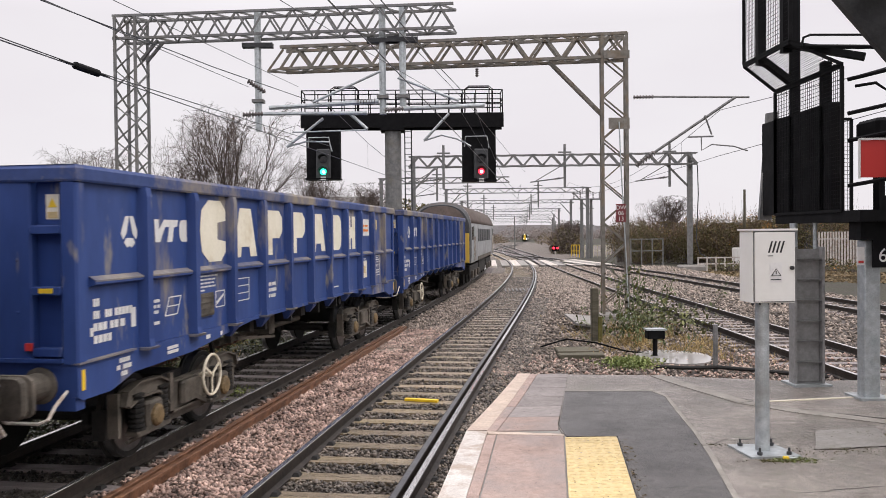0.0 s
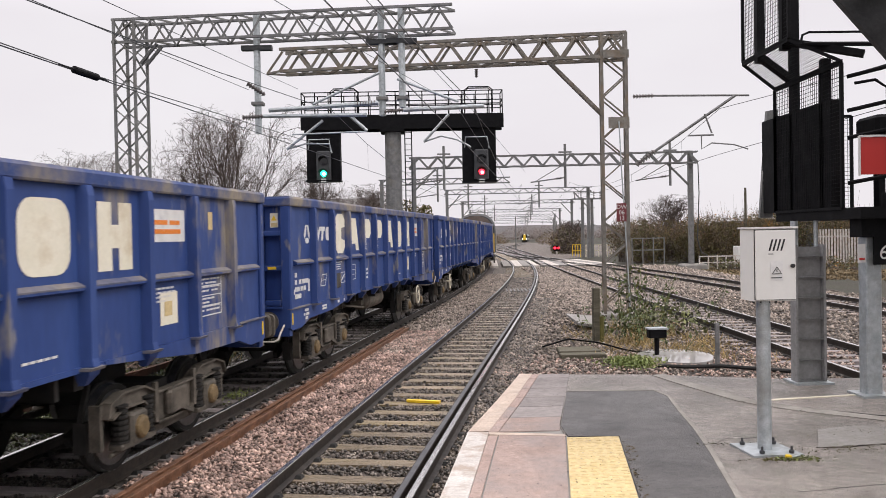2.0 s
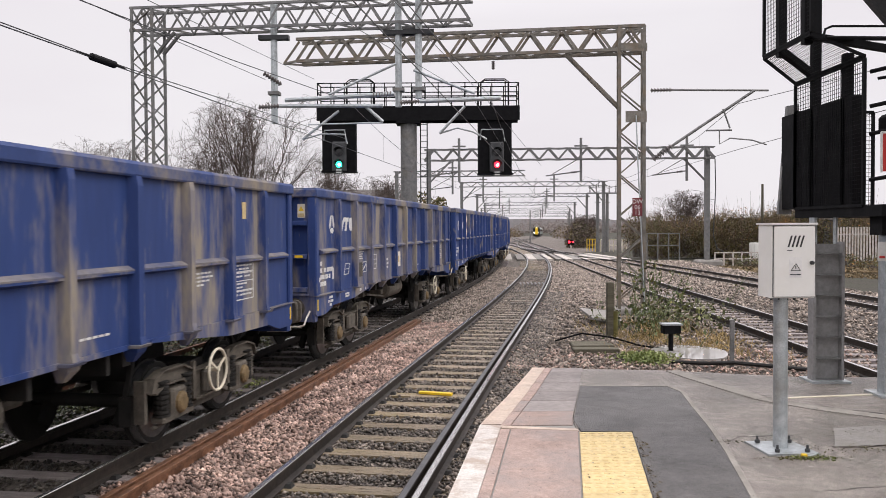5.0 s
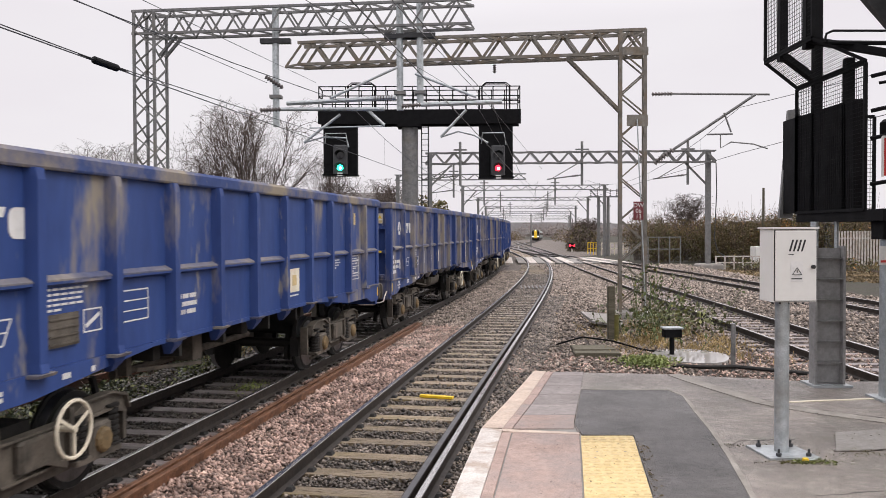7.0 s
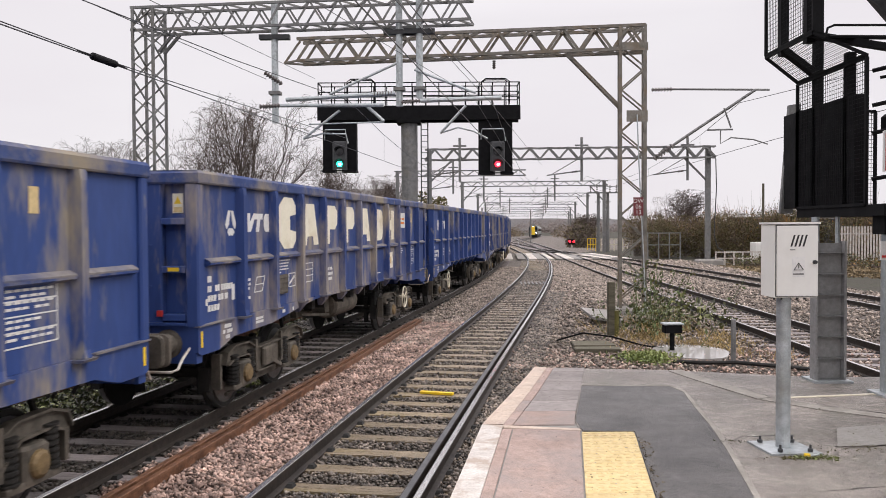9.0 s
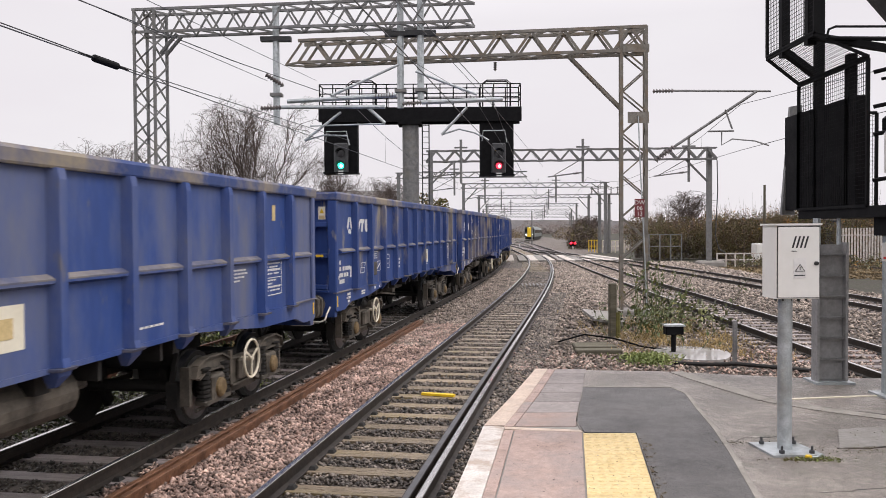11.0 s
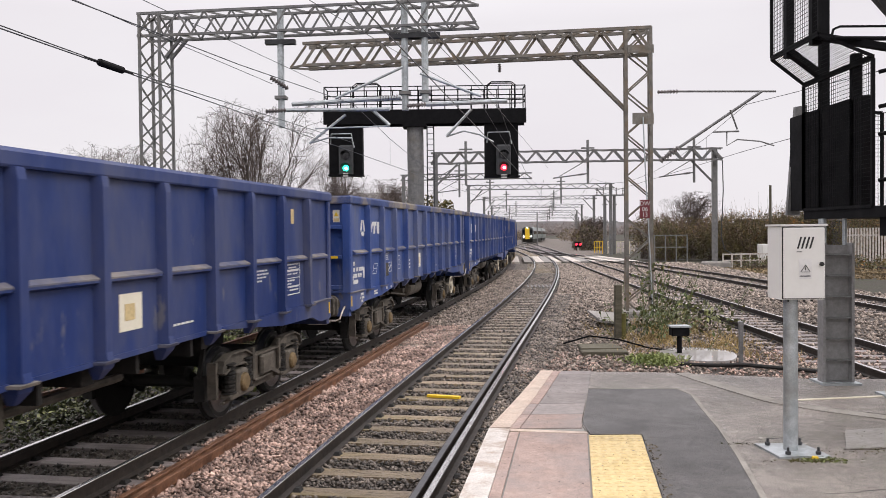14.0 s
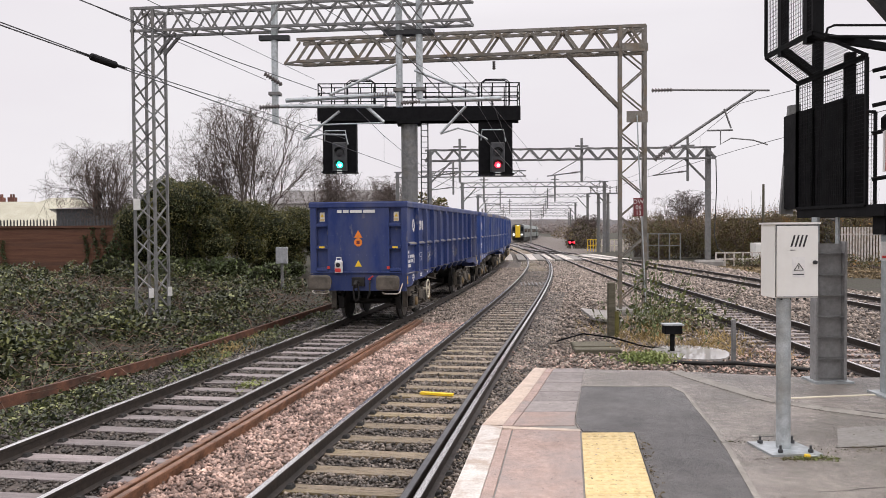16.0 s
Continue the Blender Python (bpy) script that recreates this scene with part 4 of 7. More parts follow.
def make_wagon(label, lettered, paint, tail=False, turned=False, notice=7):
    wg = thing("open_box_wagon", label, "freight wagon", "wagons of the freight train")
    # shell, open at the top
    s = Shape()
    o = [(-HW, -HB + 0.12), (HW, -HB + 0.12), (HW, HB - 0.12), (-HW, HB - 0.12)]
    i = [(a * 0.955, b * 0.99) for a, b in o]
    rings = [[(a, b, 1.235) for a, b in o], [(a, b, 2.93) for a, b in o], [(a, b, 2.93) for a, b in i], [(a, b, 1.5) for a, b in i]]
    s.loft(rings)
    part("body", s, paint, wg)
    rim = Shape()
    prof = [(-0.03, 2.89), (0.055, 2.89), (0.065, 2.91), (0.065, 3.01), (0.04, 3.045), (-0.05, 3.045)]
    ro = []
    for a, z in prof:
        ro.append([(-HW - a, -HB - a + 0.05, z), (HW + a, -HB - a + 0.05, z), (HW + a, HB + a - 0.05, z), (-HW - a, HB + a - 0.05, z)])
    rim.loft(ro + ro[:1], caps=False)
    part("top_rim", rim, paint if tail else "rim", wg, "folded blue top rim, dusty on top")
    part("rim_dust", Shape().loft([[(-HW - 0.03, -HB, 3.046), (HW + 0.03, -HB, 3.046), (HW + 0.03, HB, 3.046), (-HW - 0.03, HB, 3.046)], [(-HW + 0.04, -HB + 0.08, 3.049), (HW - 0.04, -HB + 0.08, 3.049), (HW - 0.04, HB - 0.08, 3.049), (-HW + 0.04, HB - 0.08, 3.049)]], caps=False), "ledge", wg, "pale dust along the rim")
    for sx in (-1, 1):
        for k in range(1, 12):
            y = -HB + EDGE + k * BAY
            r = Shape()
            r.loft([[(sx * (HW + a), y + b, z) for a, b in ((-0.01, -0.085), (0.105 * t, -0.052), (0.105 * t, 0.052), (-0.01, 0.085))] for z, t in ((2.895, 0.85), (2.8, 1), (1.31, 1), (1.235, 1.15))])
            rb = part("rib", r, paint, wg)
            ft = Shape().loft([[(sx * (HW - 0.01), y - 0.13, z), (sx * (HW + w), y - 0.115, z), (sx * (HW + w), y + 0.115, z), (sx * (HW - 0.01), y + 0.13, z)] for z, w in ((1.205, 0.13), (1.232, 0.145))])
            part("foot_plate", ft, "ledge", rb, "dusty foot plate")
            if 3 <= k <= 9:
                part("gusset", Shape().loft([[(sx * (HW - 0.05), y - d, z), (sx * (HW + w), y - d, z), (sx * (HW + w), y + d, z), (sx * (HW - 0.05), y + d, z)] for z, d, w in ((1.205, 0.10, 0.10), (1.16, 0.085, 0.09), (1.06, 0.03, 0.01))]), paint, rb)
        for k in range(12):
            y0 = -HB + EDGE + k * BAY + (0.075 if k else 0.16)
            y1 = -HB + EDGE + (k + 1) * BAY - (0.075 if k < 11 else 0.16)
            w = Shape().loft([[(sx * (HW - 0.005), y, 2.015), (sx * (HW + 0.07), y, 1.975), (sx * (HW + 0.07), y, 1.94), (sx * (HW - 0.005), y, 1.91)] for y in (y0, y1)])
            wr = part("waist_rail", w, paint, wg, "sloping waist rail")
            part("rail_dust", Shape().loft([[(sx * (HW + 0.002), y, 2.016), (sx * (HW + 0.073), y, 1.978), (sx * (HW + 0.073), y, 1.962), (sx * (HW + 0.002), y, 2.0)] for y in (y0, y1)]), "ledge", wr, "pale dust on the rail")
        for e in (-1, 1):
            c = [(HB - 0.01, 1.232), (HB - 0.01, 0.93), (HB - 0.08, 0.89), (HB - 0.55, 0.89), (HB - 0.72, 0.93), (HB - 0.98, 1.0), (HB - 2.3, 1.02), (HB - 3.35, 1.12), (HB - 4.3, 1.20), (HB - 4.3, 1.232)]
            part("sole_plate", Shape().loft([[(sx * (HW - 0.03), e * a, b) for a, b in c], [(sx * (HW + 0.03), e * a, b) for a, b in c]]), paint, wg)
            part("corner_post", Shape().box(*sorted((sx * (HW - 0.12), sx * (HW + 0.045))), *sorted((e * HB, e * (HB - 0.15))), 1.232, 2.9, 0.02), paint, wg)
            part("corner_ledge", Shape().box(*sorted((sx * (HW - 0.02), sx * (HW + 0.06))), *sorted((e * (HB - 0.0), e * (HB - 1.0))), 1.225, 1.243), "ledge", wg)
        part("solebar", Shape().box(*sorted((sx * (HW - 0.05), sx * (HW + 0.02))), -HB + 4.2, HB - 4.2, 1.19, 1.24), paint, wg)
        for y in (-1.9, -0.75, 0.75, 1.9):
            part("sole_bracket", Shape().box(*sorted((sx * 0.75, sx * (HW - 0.06))), y - 0.03, y + 0.03, 0.98, 1.24), "under_dark", wg)
    for e in (-1, 1):
        en = Shape()
        en.box(-0.80, 0.80, *sorted((e * (HB - 0.13), e * (HB - 0.01))), 1.26, 2.9, 0.015)
        en.box(-HW, HW, *sorted((e * (HB - 0.16), e * (HB - 0.02))), 0.80, 1.27)
        en.box(-HW + 0.1, HW - 0.1, *sorted((e * (HB - 0.02), e * (HB + 0.03))), 1.245, 1.28)
        ep = part("end_panel", en, paint, wg)
        rv = Shape()
        for z in (1.70, 2.18):
            for q in range(7):
                rv.turned((-0.66 + q * 0.22, e * (HB - 0.01), z), (0, e, 0), [(0, 0.016), (0.008, 0.012), (0.01, 0.004)], 7)
        tagged(part("rivets", rv, paint, ep), kind="stuff")
        for sx in (-1, 1):
            for z in (1.30, 1.86, 2.42):
                part("step", Shape().box(*sorted((sx * 0.80, sx * (HW - 0.12))), *sorted((e * (HB - 0.13), e * (HB - 0.0))), z, z + 0.075, 0.01), paint, wg)
            part("step_backing", Shape().box(*sorted((sx * 0.81, sx * (HW - 0.12))), *sorted((e * (HB - 0.14), e * (HB - 0.105))), 1.27, 2.89), paint, wg)
            part("yellow_label", Shape().box(*sorted((sx * 0.88, sx * 1.02)), *sorted((e * HB, e * (HB + 0.004))), 1.875, 1.92), "yellow", wg, "small yellow label")
            wl_ = part("warning_label", Shape().box(*sorted((sx * 0.90, sx * 1.03)), *sorted((e * (HB - 0.105), e * (HB - 0.1))), 2.55, 2.78), "cream", wg, "worn white and yellow warning label")
            part("label_panel", Shape().box(*sorted((sx * 0.912, sx * 1.018)), *sorted((e * (HB - 0.1), e * (HB - 0.097))), 2.56, 2.62), "tactile", wl_)
            part("label_triangle", Shape().loft([[(sx * 0.92, k, 2.66), (sx * 1.01, k, 2.66), (sx * 0.965, k, 2.75)] for k in (e * (HB - 0.1), e * (HB - 0.097))]), "yellow", wl_)
            part("reflector", Shape().box(*sorted((sx * 0.74, sx * 0.81)), *sorted((e * (HB - 0.01), e * (HB + 0.012))), 1.35, 1.42), "red", wg, "red reflector")
            b = Shape()
            b.turned((sx * 0.87, e * (HB - 0.03), 1.03), (0, e, 0), [(0, 0.17), (0.03, 0.17), (0.04, 0.125), (0.30, 0.125), (0.31, 0.145), (0.36, 0.145), (0.37, 0.10), (0.46, 0.10)], 18)
            bf = part("buffer", b, "under", wg, "grimy sprung buffer")
            h = []
            for cx, cz, a0 in ((0.21, 0.10, 0), (-0.21, 0.10, 90), (-0.21, -0.10, 180), (0.21, -0.10, 270)):
                h += [(cx + 0.085 * math.cos(radians(a0 + 30 * q)), cz + 0.085 * math.sin(radians(a0 + 30 * q))) for q in range(4)]
            part("buffer_head", Shape().loft([[(sx * 0.87 + k * x, e * (HB + y), 1.03 + k * z) for x, z in h] for y, k in ((0.45, 0.93), (0.475, 1.0), (0.51, 0.98), (0.53, 0.75))]), "under", bf)
            part("shunter_handle", Shape().tube([(sx * 1.13, e * (HB - 0.02), 0.98), (sx * 1.13, e * (HB + 0.16), 0.88), (sx * 1.12, e * (HB + 0.25), 0.78), (sx * 1.05, e * (HB + 0.28), 0.75), (sx * 0.74, e * (HB + 0.28), 0.75), (sx * 0.68, e * (HB + 0.28), 0.79)], 0.016, 8), "white_paint", wg, "white shunter's handrail")
        cp = Shape().box(-0.16, 0.16, *sorted((e * (HB - 0.05), e * (HB + 0.06))), 0.92, 1.14).tube([(0, e * (HB + 0.05), 1.03), (0, e * (HB + 0.24), 1.04), (0.0, e * (HB + 0.32), 0.98), (0, e * (HB + 0.26), 0.9)], 0.04)
        for sx in (-1, 1):
            cp.tube([(sx * 0.05, e * (HB + 0.24), 1.0), (sx * 0.07, e * (HB + 0.22), 0.8), (sx * 0.06, e * (HB + 0.2), 0.62), (sx * 0.02, e * (HB + 0.2), 0.56)], 0.022)
        part("coupling", cp, "under_dark", wg, "dark hook and screw coupling")
        part("brake_hose", Shape().tube([(0.3, e * HB, 1.05), (0.33, e * (HB + 0.15), 1.0), (0.34, e * (HB + 0.2), 0.75), (0.28, e * (HB + 0.18), 0.62)], 0.025), "under_dark", wg)
        part("brake_cock", Shape().rod((0.3, e * (HB - 0.03), 1.1), (0.3, e * (HB + 0.08), 1.1), 0.03).beam((0.3, e * (HB + 0.06), 1.1), (0.4, e * (HB + 0.09), 1.18), 0.03), "red", wg, "red brake cock")
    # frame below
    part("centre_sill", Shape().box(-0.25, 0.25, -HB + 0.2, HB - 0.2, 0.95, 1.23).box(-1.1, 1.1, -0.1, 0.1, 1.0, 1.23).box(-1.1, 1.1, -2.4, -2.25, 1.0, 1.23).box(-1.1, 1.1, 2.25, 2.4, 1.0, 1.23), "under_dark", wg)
    part("brake_gear", Shape().rod((0.5, -2.2, 0.8), (0.5, 1.5, 0.8), 0.05).box(0.65, 0.9, -1.1, -0.85, 0.8, 1.15).box(0.75, 0.85, -2.5, -2.4, 0.85, 1.15).beam((0.9, -2.4, 0.9), (0.9, -0.9, 0.75), 0.04).rod((-0.6, -2.0, 0.75), (-0.6, -0.6, 0.75), 0.2, 12), "under", wg)
    side = -1 if turned else 1
    tank = Shape().turned((side * 0.80, -0.85, 0.90), (0, 1, 0), [(0, 0.05), (0.04, 0.19), (0.1, 0.24), (1.45, 0.24), (1.51, 0.19), (1.55, 0.05)], 18)
    for yb in (-0.5, 0.3):
        tank.box(side * 0.80 - 0.25, side * 0.80 + 0.25, yb, yb + 0.05, 1.0, 1.22)
    part("air_tank", tank, "under", wg, "grimy cylindrical air tank")
    for sx, ys in (((1, (-4.0,)), (-1, (4.15,))) if turned else ((1, (4.15,)), (-1, (-4.0,)))):
        for y in ys:
            hwl = Shape()
            c = Vector((sx * 1.24, y, 0.66))
            ring = [c + Vector((0, 0.25 * math.cos(a), 0.25 * math.sin(a))) for a in np.linspace(0, 6.2832, 21)]
            hwl.tube(ring, 0.018, 6)
            for a in (0.5, 2.6, 4.7):
                hwl.beam(c, c + Vector((0, 0.25 * math.cos(a), 0.25 * math.sin(a))), 0.03, 0.015, (1, 0, 0))
            hwl.rod(c - Vector((sx * 0.25, 0, 0)), c + Vector((sx * 0.02, 0, 0)), 0.03)
            part("handwheel", hwl, "handwheel", wg, "cream brake handwheel")
    for e in (-1, 1):
        bogie(wg, e * PIVOT)
    # painted marks on both sides
    for sx in (-1, 1):
        x = sx * (HW + 0.001)

        def Y(bay, share):
            y = -HB + EDGE + (bay + share) * BAY
            return y
        mark = Shape()
        y, z, g = Y(0, 0.73), 2.45, 0.66
        for o in ([(0, 0.22), (0.1, 0.22), (0.02, -0.05), (-0.08, -0.14), (-0.14, -0.05)], [(0.12, 0.22), (0.22, 0.22), (0.36, -0.05), (0.3, -0.14), (0.2, -0.05)],
                  [(-0.05, -0.19), (0.02, -0.12), (0.2, -0.12), (0.27, -0.19), (0.18, -0.27), (0.11, -0.24), (0.04, -0.27)]):
            mark.loft([[(x, y + g * p, z + g * q) for p, q in o], [(x + 0.004 * sx, y + g * p, z + g * q) for p, q in o]])
        part("emblem", mark, "white", wg, "white three-part emblem")
        y, z = Y(1, 0.25), 2.45
        mark = Shape()
        for o in ([(0, 0.12), (0.1, 0.12), (0.1, 0), (0.22, 0.12), (0.3, 0.12), (0.12, -0.13), (0.02, -0.13)],
                  [(0.26, 0.12), (0.55, 0.12), (0.52, 0.04), (0.45, 0.04), (0.40, -0.13), (0.29, -0.13), (0.34, 0.04), (0.24, 0.04)],
                  rounded(0.58, 0.86, -0.13, 0.12, 0.08)):
            mark.loft([[(x, y + p, z + q) for p, q in o], [(x + 0.004 * sx, y + p, z + q) for p, q in o]])
        part("emblem_bar", mark, "white", wg, "slanted white block emblem")
        if lettered:
            for k, kind in enumerate("dtppbdh"):
                # seven big cream blocks, one in each bay, of the outlines that the painting has
                y0 = Y(2 + k, 0.14 if k else 0.24)
                y1 = Y(3 + k, -0.12 if k else 0.0)
                z0, z1 = (2.06, 2.83) if k == 0 else (2.09, 2.76)
                w = y1 - y0
                if k == 0:
                    o = [(y1 - 0.10, z1 - 0.12), (y1 - 0.25, z1), (y0 + 0.25, z1), (y0 + 0.05, z1 - 0.13), (y0, (z0 + z1) / 2), (y0 + 0.05, z0 + 0.13), (y0 + 0.25, z0), (y1 - 0.25, z0), (y1 - 0.1, z0 + 0.12), (y1 - 0.1, z0 + 0.25), (y0 + 0.5, z0 + 0.28), (y0 + 0.5, z1 - 0.28), (y1 - 0.1, z1 - 0.25)]
                elif k in (1, 4):
                    o = [(y0, z0), (y0 + 0.22, z1), (y1 - 0.22, z1), (y1, z0), (y1 - 0.24, z0), (y1 - 0.28, z0 + 0.14), (y0 + 0.28, z0 + 0.14), (y0 + 0.24, z0)]
                elif k in (2, 3):
                    o = [(y0 + 0.08, z0), (y0 + 0.08, z1), (y1 - 0.2, z1), (y1 - 0.06, z1 - 0.1), (y1 - 0.06, z1 - 0.32), (y1 - 0.2, z1 - 0.42), (y0 + 0.34, z1 - 0.42), (y0 + 0.34, z0)]
                elif k == 5:
                    o = rounded(y0 + 0.05, y1 - 0.05, z0, z1, 0.2)
                else:
                    o = [(y0 + 0.1, z0), (y0 + 0.1, z1), (y0 + 0.35, z1), (y0 + 0.35, z1 - 0.22), (y1 - 0.35, z1 - 0.22), (y1 - 0.35, z1), (y1 - 0.1, z1), (y1 - 0.1, z0), (y1 - 0.35, z0), (y1 - 0.35, z0 + 0.22), (y0 + 0.35, z0 + 0.22), (y0 + 0.35, z0)]
                part("painted_block", plate(o, x, sx), "cream", wg, "big worn cream painted block")
            yb = Y(9, 0.15)
            part("advert_panel", plate([(yb, 2.72), (yb + 0.8, 2.72), (yb + 0.8, 2.36), (yb, 2.36)], x, sx), "white", wg, "white panel with orange and grey bars")
            part("advert_bar", bars(Shape(), x + 0.004 * sx, yb + 0.08, 2.60, [[(0.3, 1), (0.05, 0), (0.25, 1)], [(0.62, 1)]], 0.05, 0.05, sx), "orange", wg)
        small = Shape()
        bars(small, x, Y(0, 0.20), 1.80, [[(0.11, 1)], [(0.11, 1), (0.09, 0), (0.13, 1), (0.04, 0), (0.34, 1)], [(0.24, 1), (0.04, 0), (0.16, 1), (0.03, 0), (0.1, 1)], [(0.32, 1)]], 0.075, 0.042, sx)
        bars(small, x, Y(0, 0.15), 1.53, [[(0.06, 1)]], 0.08, 0.02, sx)
        bars(small, x, Y(0, 0.80), 1.66, [[(0.11, 1)]], 0.20, 0.02, sx)
        bars(small, x, Y(1, 0.16), 1.70, [[(0.2, 1)], [(0.12, 1), (0.02, 0), (0.06, 1)], [(0.17, 1)], [(0, 0)], [(0.19, 1)]], 0.035, 0.025, sx)
        bars(small, x, Y(2, 0.14), 1.90, [[(0.62, 1)], [(0.55, 1)], [(0.52, 1)], [(0.55, 1)], [(0.24, 1)]], 0.020, 0.024, sx)
        bars(small, x, Y(4, 0.15), 1.68, [[(0.11, 1), (0.02, 0), (0.14, 1), (0.02, 0), (0.16, 1)], [(0.08, 1), (0.03, 0), (0.36, 1)], [(0.2, 1), (0.02, 0), (0.22, 1)]], 0.05, 0.038, sx)
        bars(small, x, Y(9, 0.16), 1.86, [[(0.5, 1)], [(0.55, 1)], [(0.45, 1)], [(0.3, 1)]], 0.022, 0.024, sx)
        bars(small, x, Y(10, 0.18), 1.90, [[(0.62, 1)], [(0.14, 1), (0.04, 0), (0.34, 1)], [(0.62, 1)], [(0.3, 1), (0.06, 0), (0.2, 1)], [(0, 0)], [(0.45, 1)], [(0.3, 1)], [(0.62, 1)], [(0.16, 1), (0.04, 0), (0.4, 1)]], 0.022, 0.026, sx)
        bars(small, x, Y(7, 0.2), 1.40, [[(0.5, 1)]], 0.022, 0.03, sx)
        bars(small, x + 0.031 * sx, Y(0, 0.50), 1.18, [[(0.05, 0), (0.2, 1)], [(0.07, 1), (0.05, 0), (0.16, 1)], [(0.08, 0), (0.12, 1)]], 0.045, 0.022, sx)
        bars(small, x + 0.031 * sx, Y(1, 0.42), 1.16, [[(0.26, 1)], [(0.26, 1)]], 0.035, 0.014, sx)
        bars(small, x + 0.031 * sx, Y(2, 0.30), 1.17, [[(0.12, 1), (0.3, 0), (0.07, 1)]], 0.05, 0.03, sx)
        tagged(part("small_print", small, "white", wg, "rows of small white print"), kind="stuff")
        fr = Shape()

        def outline_box(pts):
            for p, q in zip(pts, pts[1:] + pts[:1]):
                fr.beam((x + 0.002 * sx, *p), (x + 0.002 * sx, *q), 0.004, 0.013, (0, 0.3, 1))
        for bay, u0, u1, z0, z1, inner in ((3, 0.10, 0.60, 1.50, 1.80, 2), (10, 0.15, 0.76, 1.44, 1.93, 3), (2, 0.62, 0.86, 1.48, 1.68, 0)):
            a, b = Y(bay, u0), Y(bay, u1)
            outline_box([(a, z0), (b, z0), (b, z1), (a, z1)])
            for q in range(inner):
                zq = z0 + (z1 - z0) * (q + 1) / (inner + 1)
                fr.beam((x + 0.002 * sx, a, zq), (x + 0.002 * sx, b, zq), 0.004, 0.012)
            if not inner:
                fr.beam((x + 0.002 * sx, a + 0.03, z0 + 0.05), (x + 0.002 * sx, b - 0.03, z1 - 0.05), 0.004, 0.035)
        a, b = Y(1, 0.44), Y(1, 0.78)
        outline_box([(a, 1.50), (b - 0.1, 1.50), (b, 1.70), (a + 0.1, 1.70)])
        fr.beam((x + 0.002 * sx, a + 0.05, 1.60), (x + 0.002 * sx, b - 0.05, 1.60), 0.004, 0.012)
        tagged(part("data_panel", fr, "white", wg, "white-lined data boxes"), kind="stuff")
        nb_ = part("paper_notice", plate([(Y(notice, 0.30), 1.80), (Y(notice, 0.66), 1.80), (Y(notice, 0.66), 1.44), (Y(notice, 0.30), 1.44)], x, sx), "cream", wg, "pale paper notice")
        part("notice_patch", plate([(Y(notice, 0.38), 1.70), (Y(notice, 0.54), 1.70), (Y(notice, 0.54), 1.54), (Y(notice, 0.38), 1.54)], x + 0.004 * sx, sx), "tactile", nb_)
        ch = Shape().box(*sorted((x, x + 0.03 * sx)), Y(2, 0.14), Y(2, 0.52), 1.40, 1.68)
        for q in range(4):
            ch.box(*sorted((x + 0.03 * sx, x + 0.04 * sx)), Y(2, 0.15), Y(2, 0.51), 1.42 + q * 0.07, 1.435 + q * 0.07)
        part("card_holder", ch, "under", wg, "grimy slatted card holder")
        part("warning_label", plate([(Y(10, 0.45), 2.72), (Y(10, 0.56), 2.72), (Y(10, 0.56), 2.50), (Y(10, 0.45), 2.50)], x, sx), "tactile", wg, "worn yellow warning label")
        for e in (-1, 1):
            o = [(e * (HB - 0.07), 1.17), (e * (HB - 0.12), 1.17), (e * (HB - 0.12), 0.98), (e * (HB - 0.07), 0.98)]
            part("yellow_stripe", plate(o, sx * (HW + 0.031), sx), "yellow", wg, "short yellow stripe")
    if tail:
        ye = -HB + 0.008
        nb = Shape()
        for a, b in ((-0.58, -0.46), (-0.42, -0.28), (-0.24, 0.06), (0.1, 0.4)):
            nb.box(a + 0.04, b + 0.04, ye - 0.02, ye - 0.015, 2.76, 2.835)
        part("number_bar", nb, "white", wg, "white bars of the wagon number")
        for xx, zz, m_, r in ((-0.0, 2.22, "orange", 0.12), (0.0, 1.48, "yellow", 0.10)):
            part("hazard_triangle", Shape().loft([[(xx - r * 0.9, k, zz - r * 0.7), (xx + r * 0.9, k, zz - r * 0.7), (xx, k, zz + r * 0.9)] for k in (ye, ye - 0.004)]), m_, wg, "orange hazard triangle")
        part("round_label", Shape().turned((0.0, ye, 2.02), (0, -1, 0), [(0, 0.105), (0.004, 0.105)], 20), "orange", wg, "round orange label")
        part("round_label_centre", Shape().box(-0.042, 0.042, ye - 0.008, ye - 0.004, 1.978, 2.062), "maroon", wg)
        lamp = part("tail_lamp", Shape().box(-0.57, -0.39, ye - 0.18, ye - 0.03, 1.26, 1.57, 0.03).tube([(-0.54, ye - 0.1, 1.56), (-0.54, ye - 0.1, 1.64), (-0.42, ye - 0.1, 1.64), (-0.42, ye - 0.1, 1.56)], 0.013), "white", wg, "white tail lamp box with a red panel")
        part("lamp_panel", Shape().box(-0.555, -0.405, ye - 0.185, ye - 0.18, 1.275, 1.37), "red", lamp)
        part("lamp_lens", Shape().turned((-0.48, ye - 0.18, 1.46), (0, -1, 0), [(0, 0.06), (0.02, 0.055), (0.03, 0.02)], 14), "lens_dark", lamp)
    # the body rides a little above the bogies' springs
    for ob in wg.children:
        if not ob.name.startswith(("bogie", "wheelset")):
            ob.location.z += 0.052
    return wg


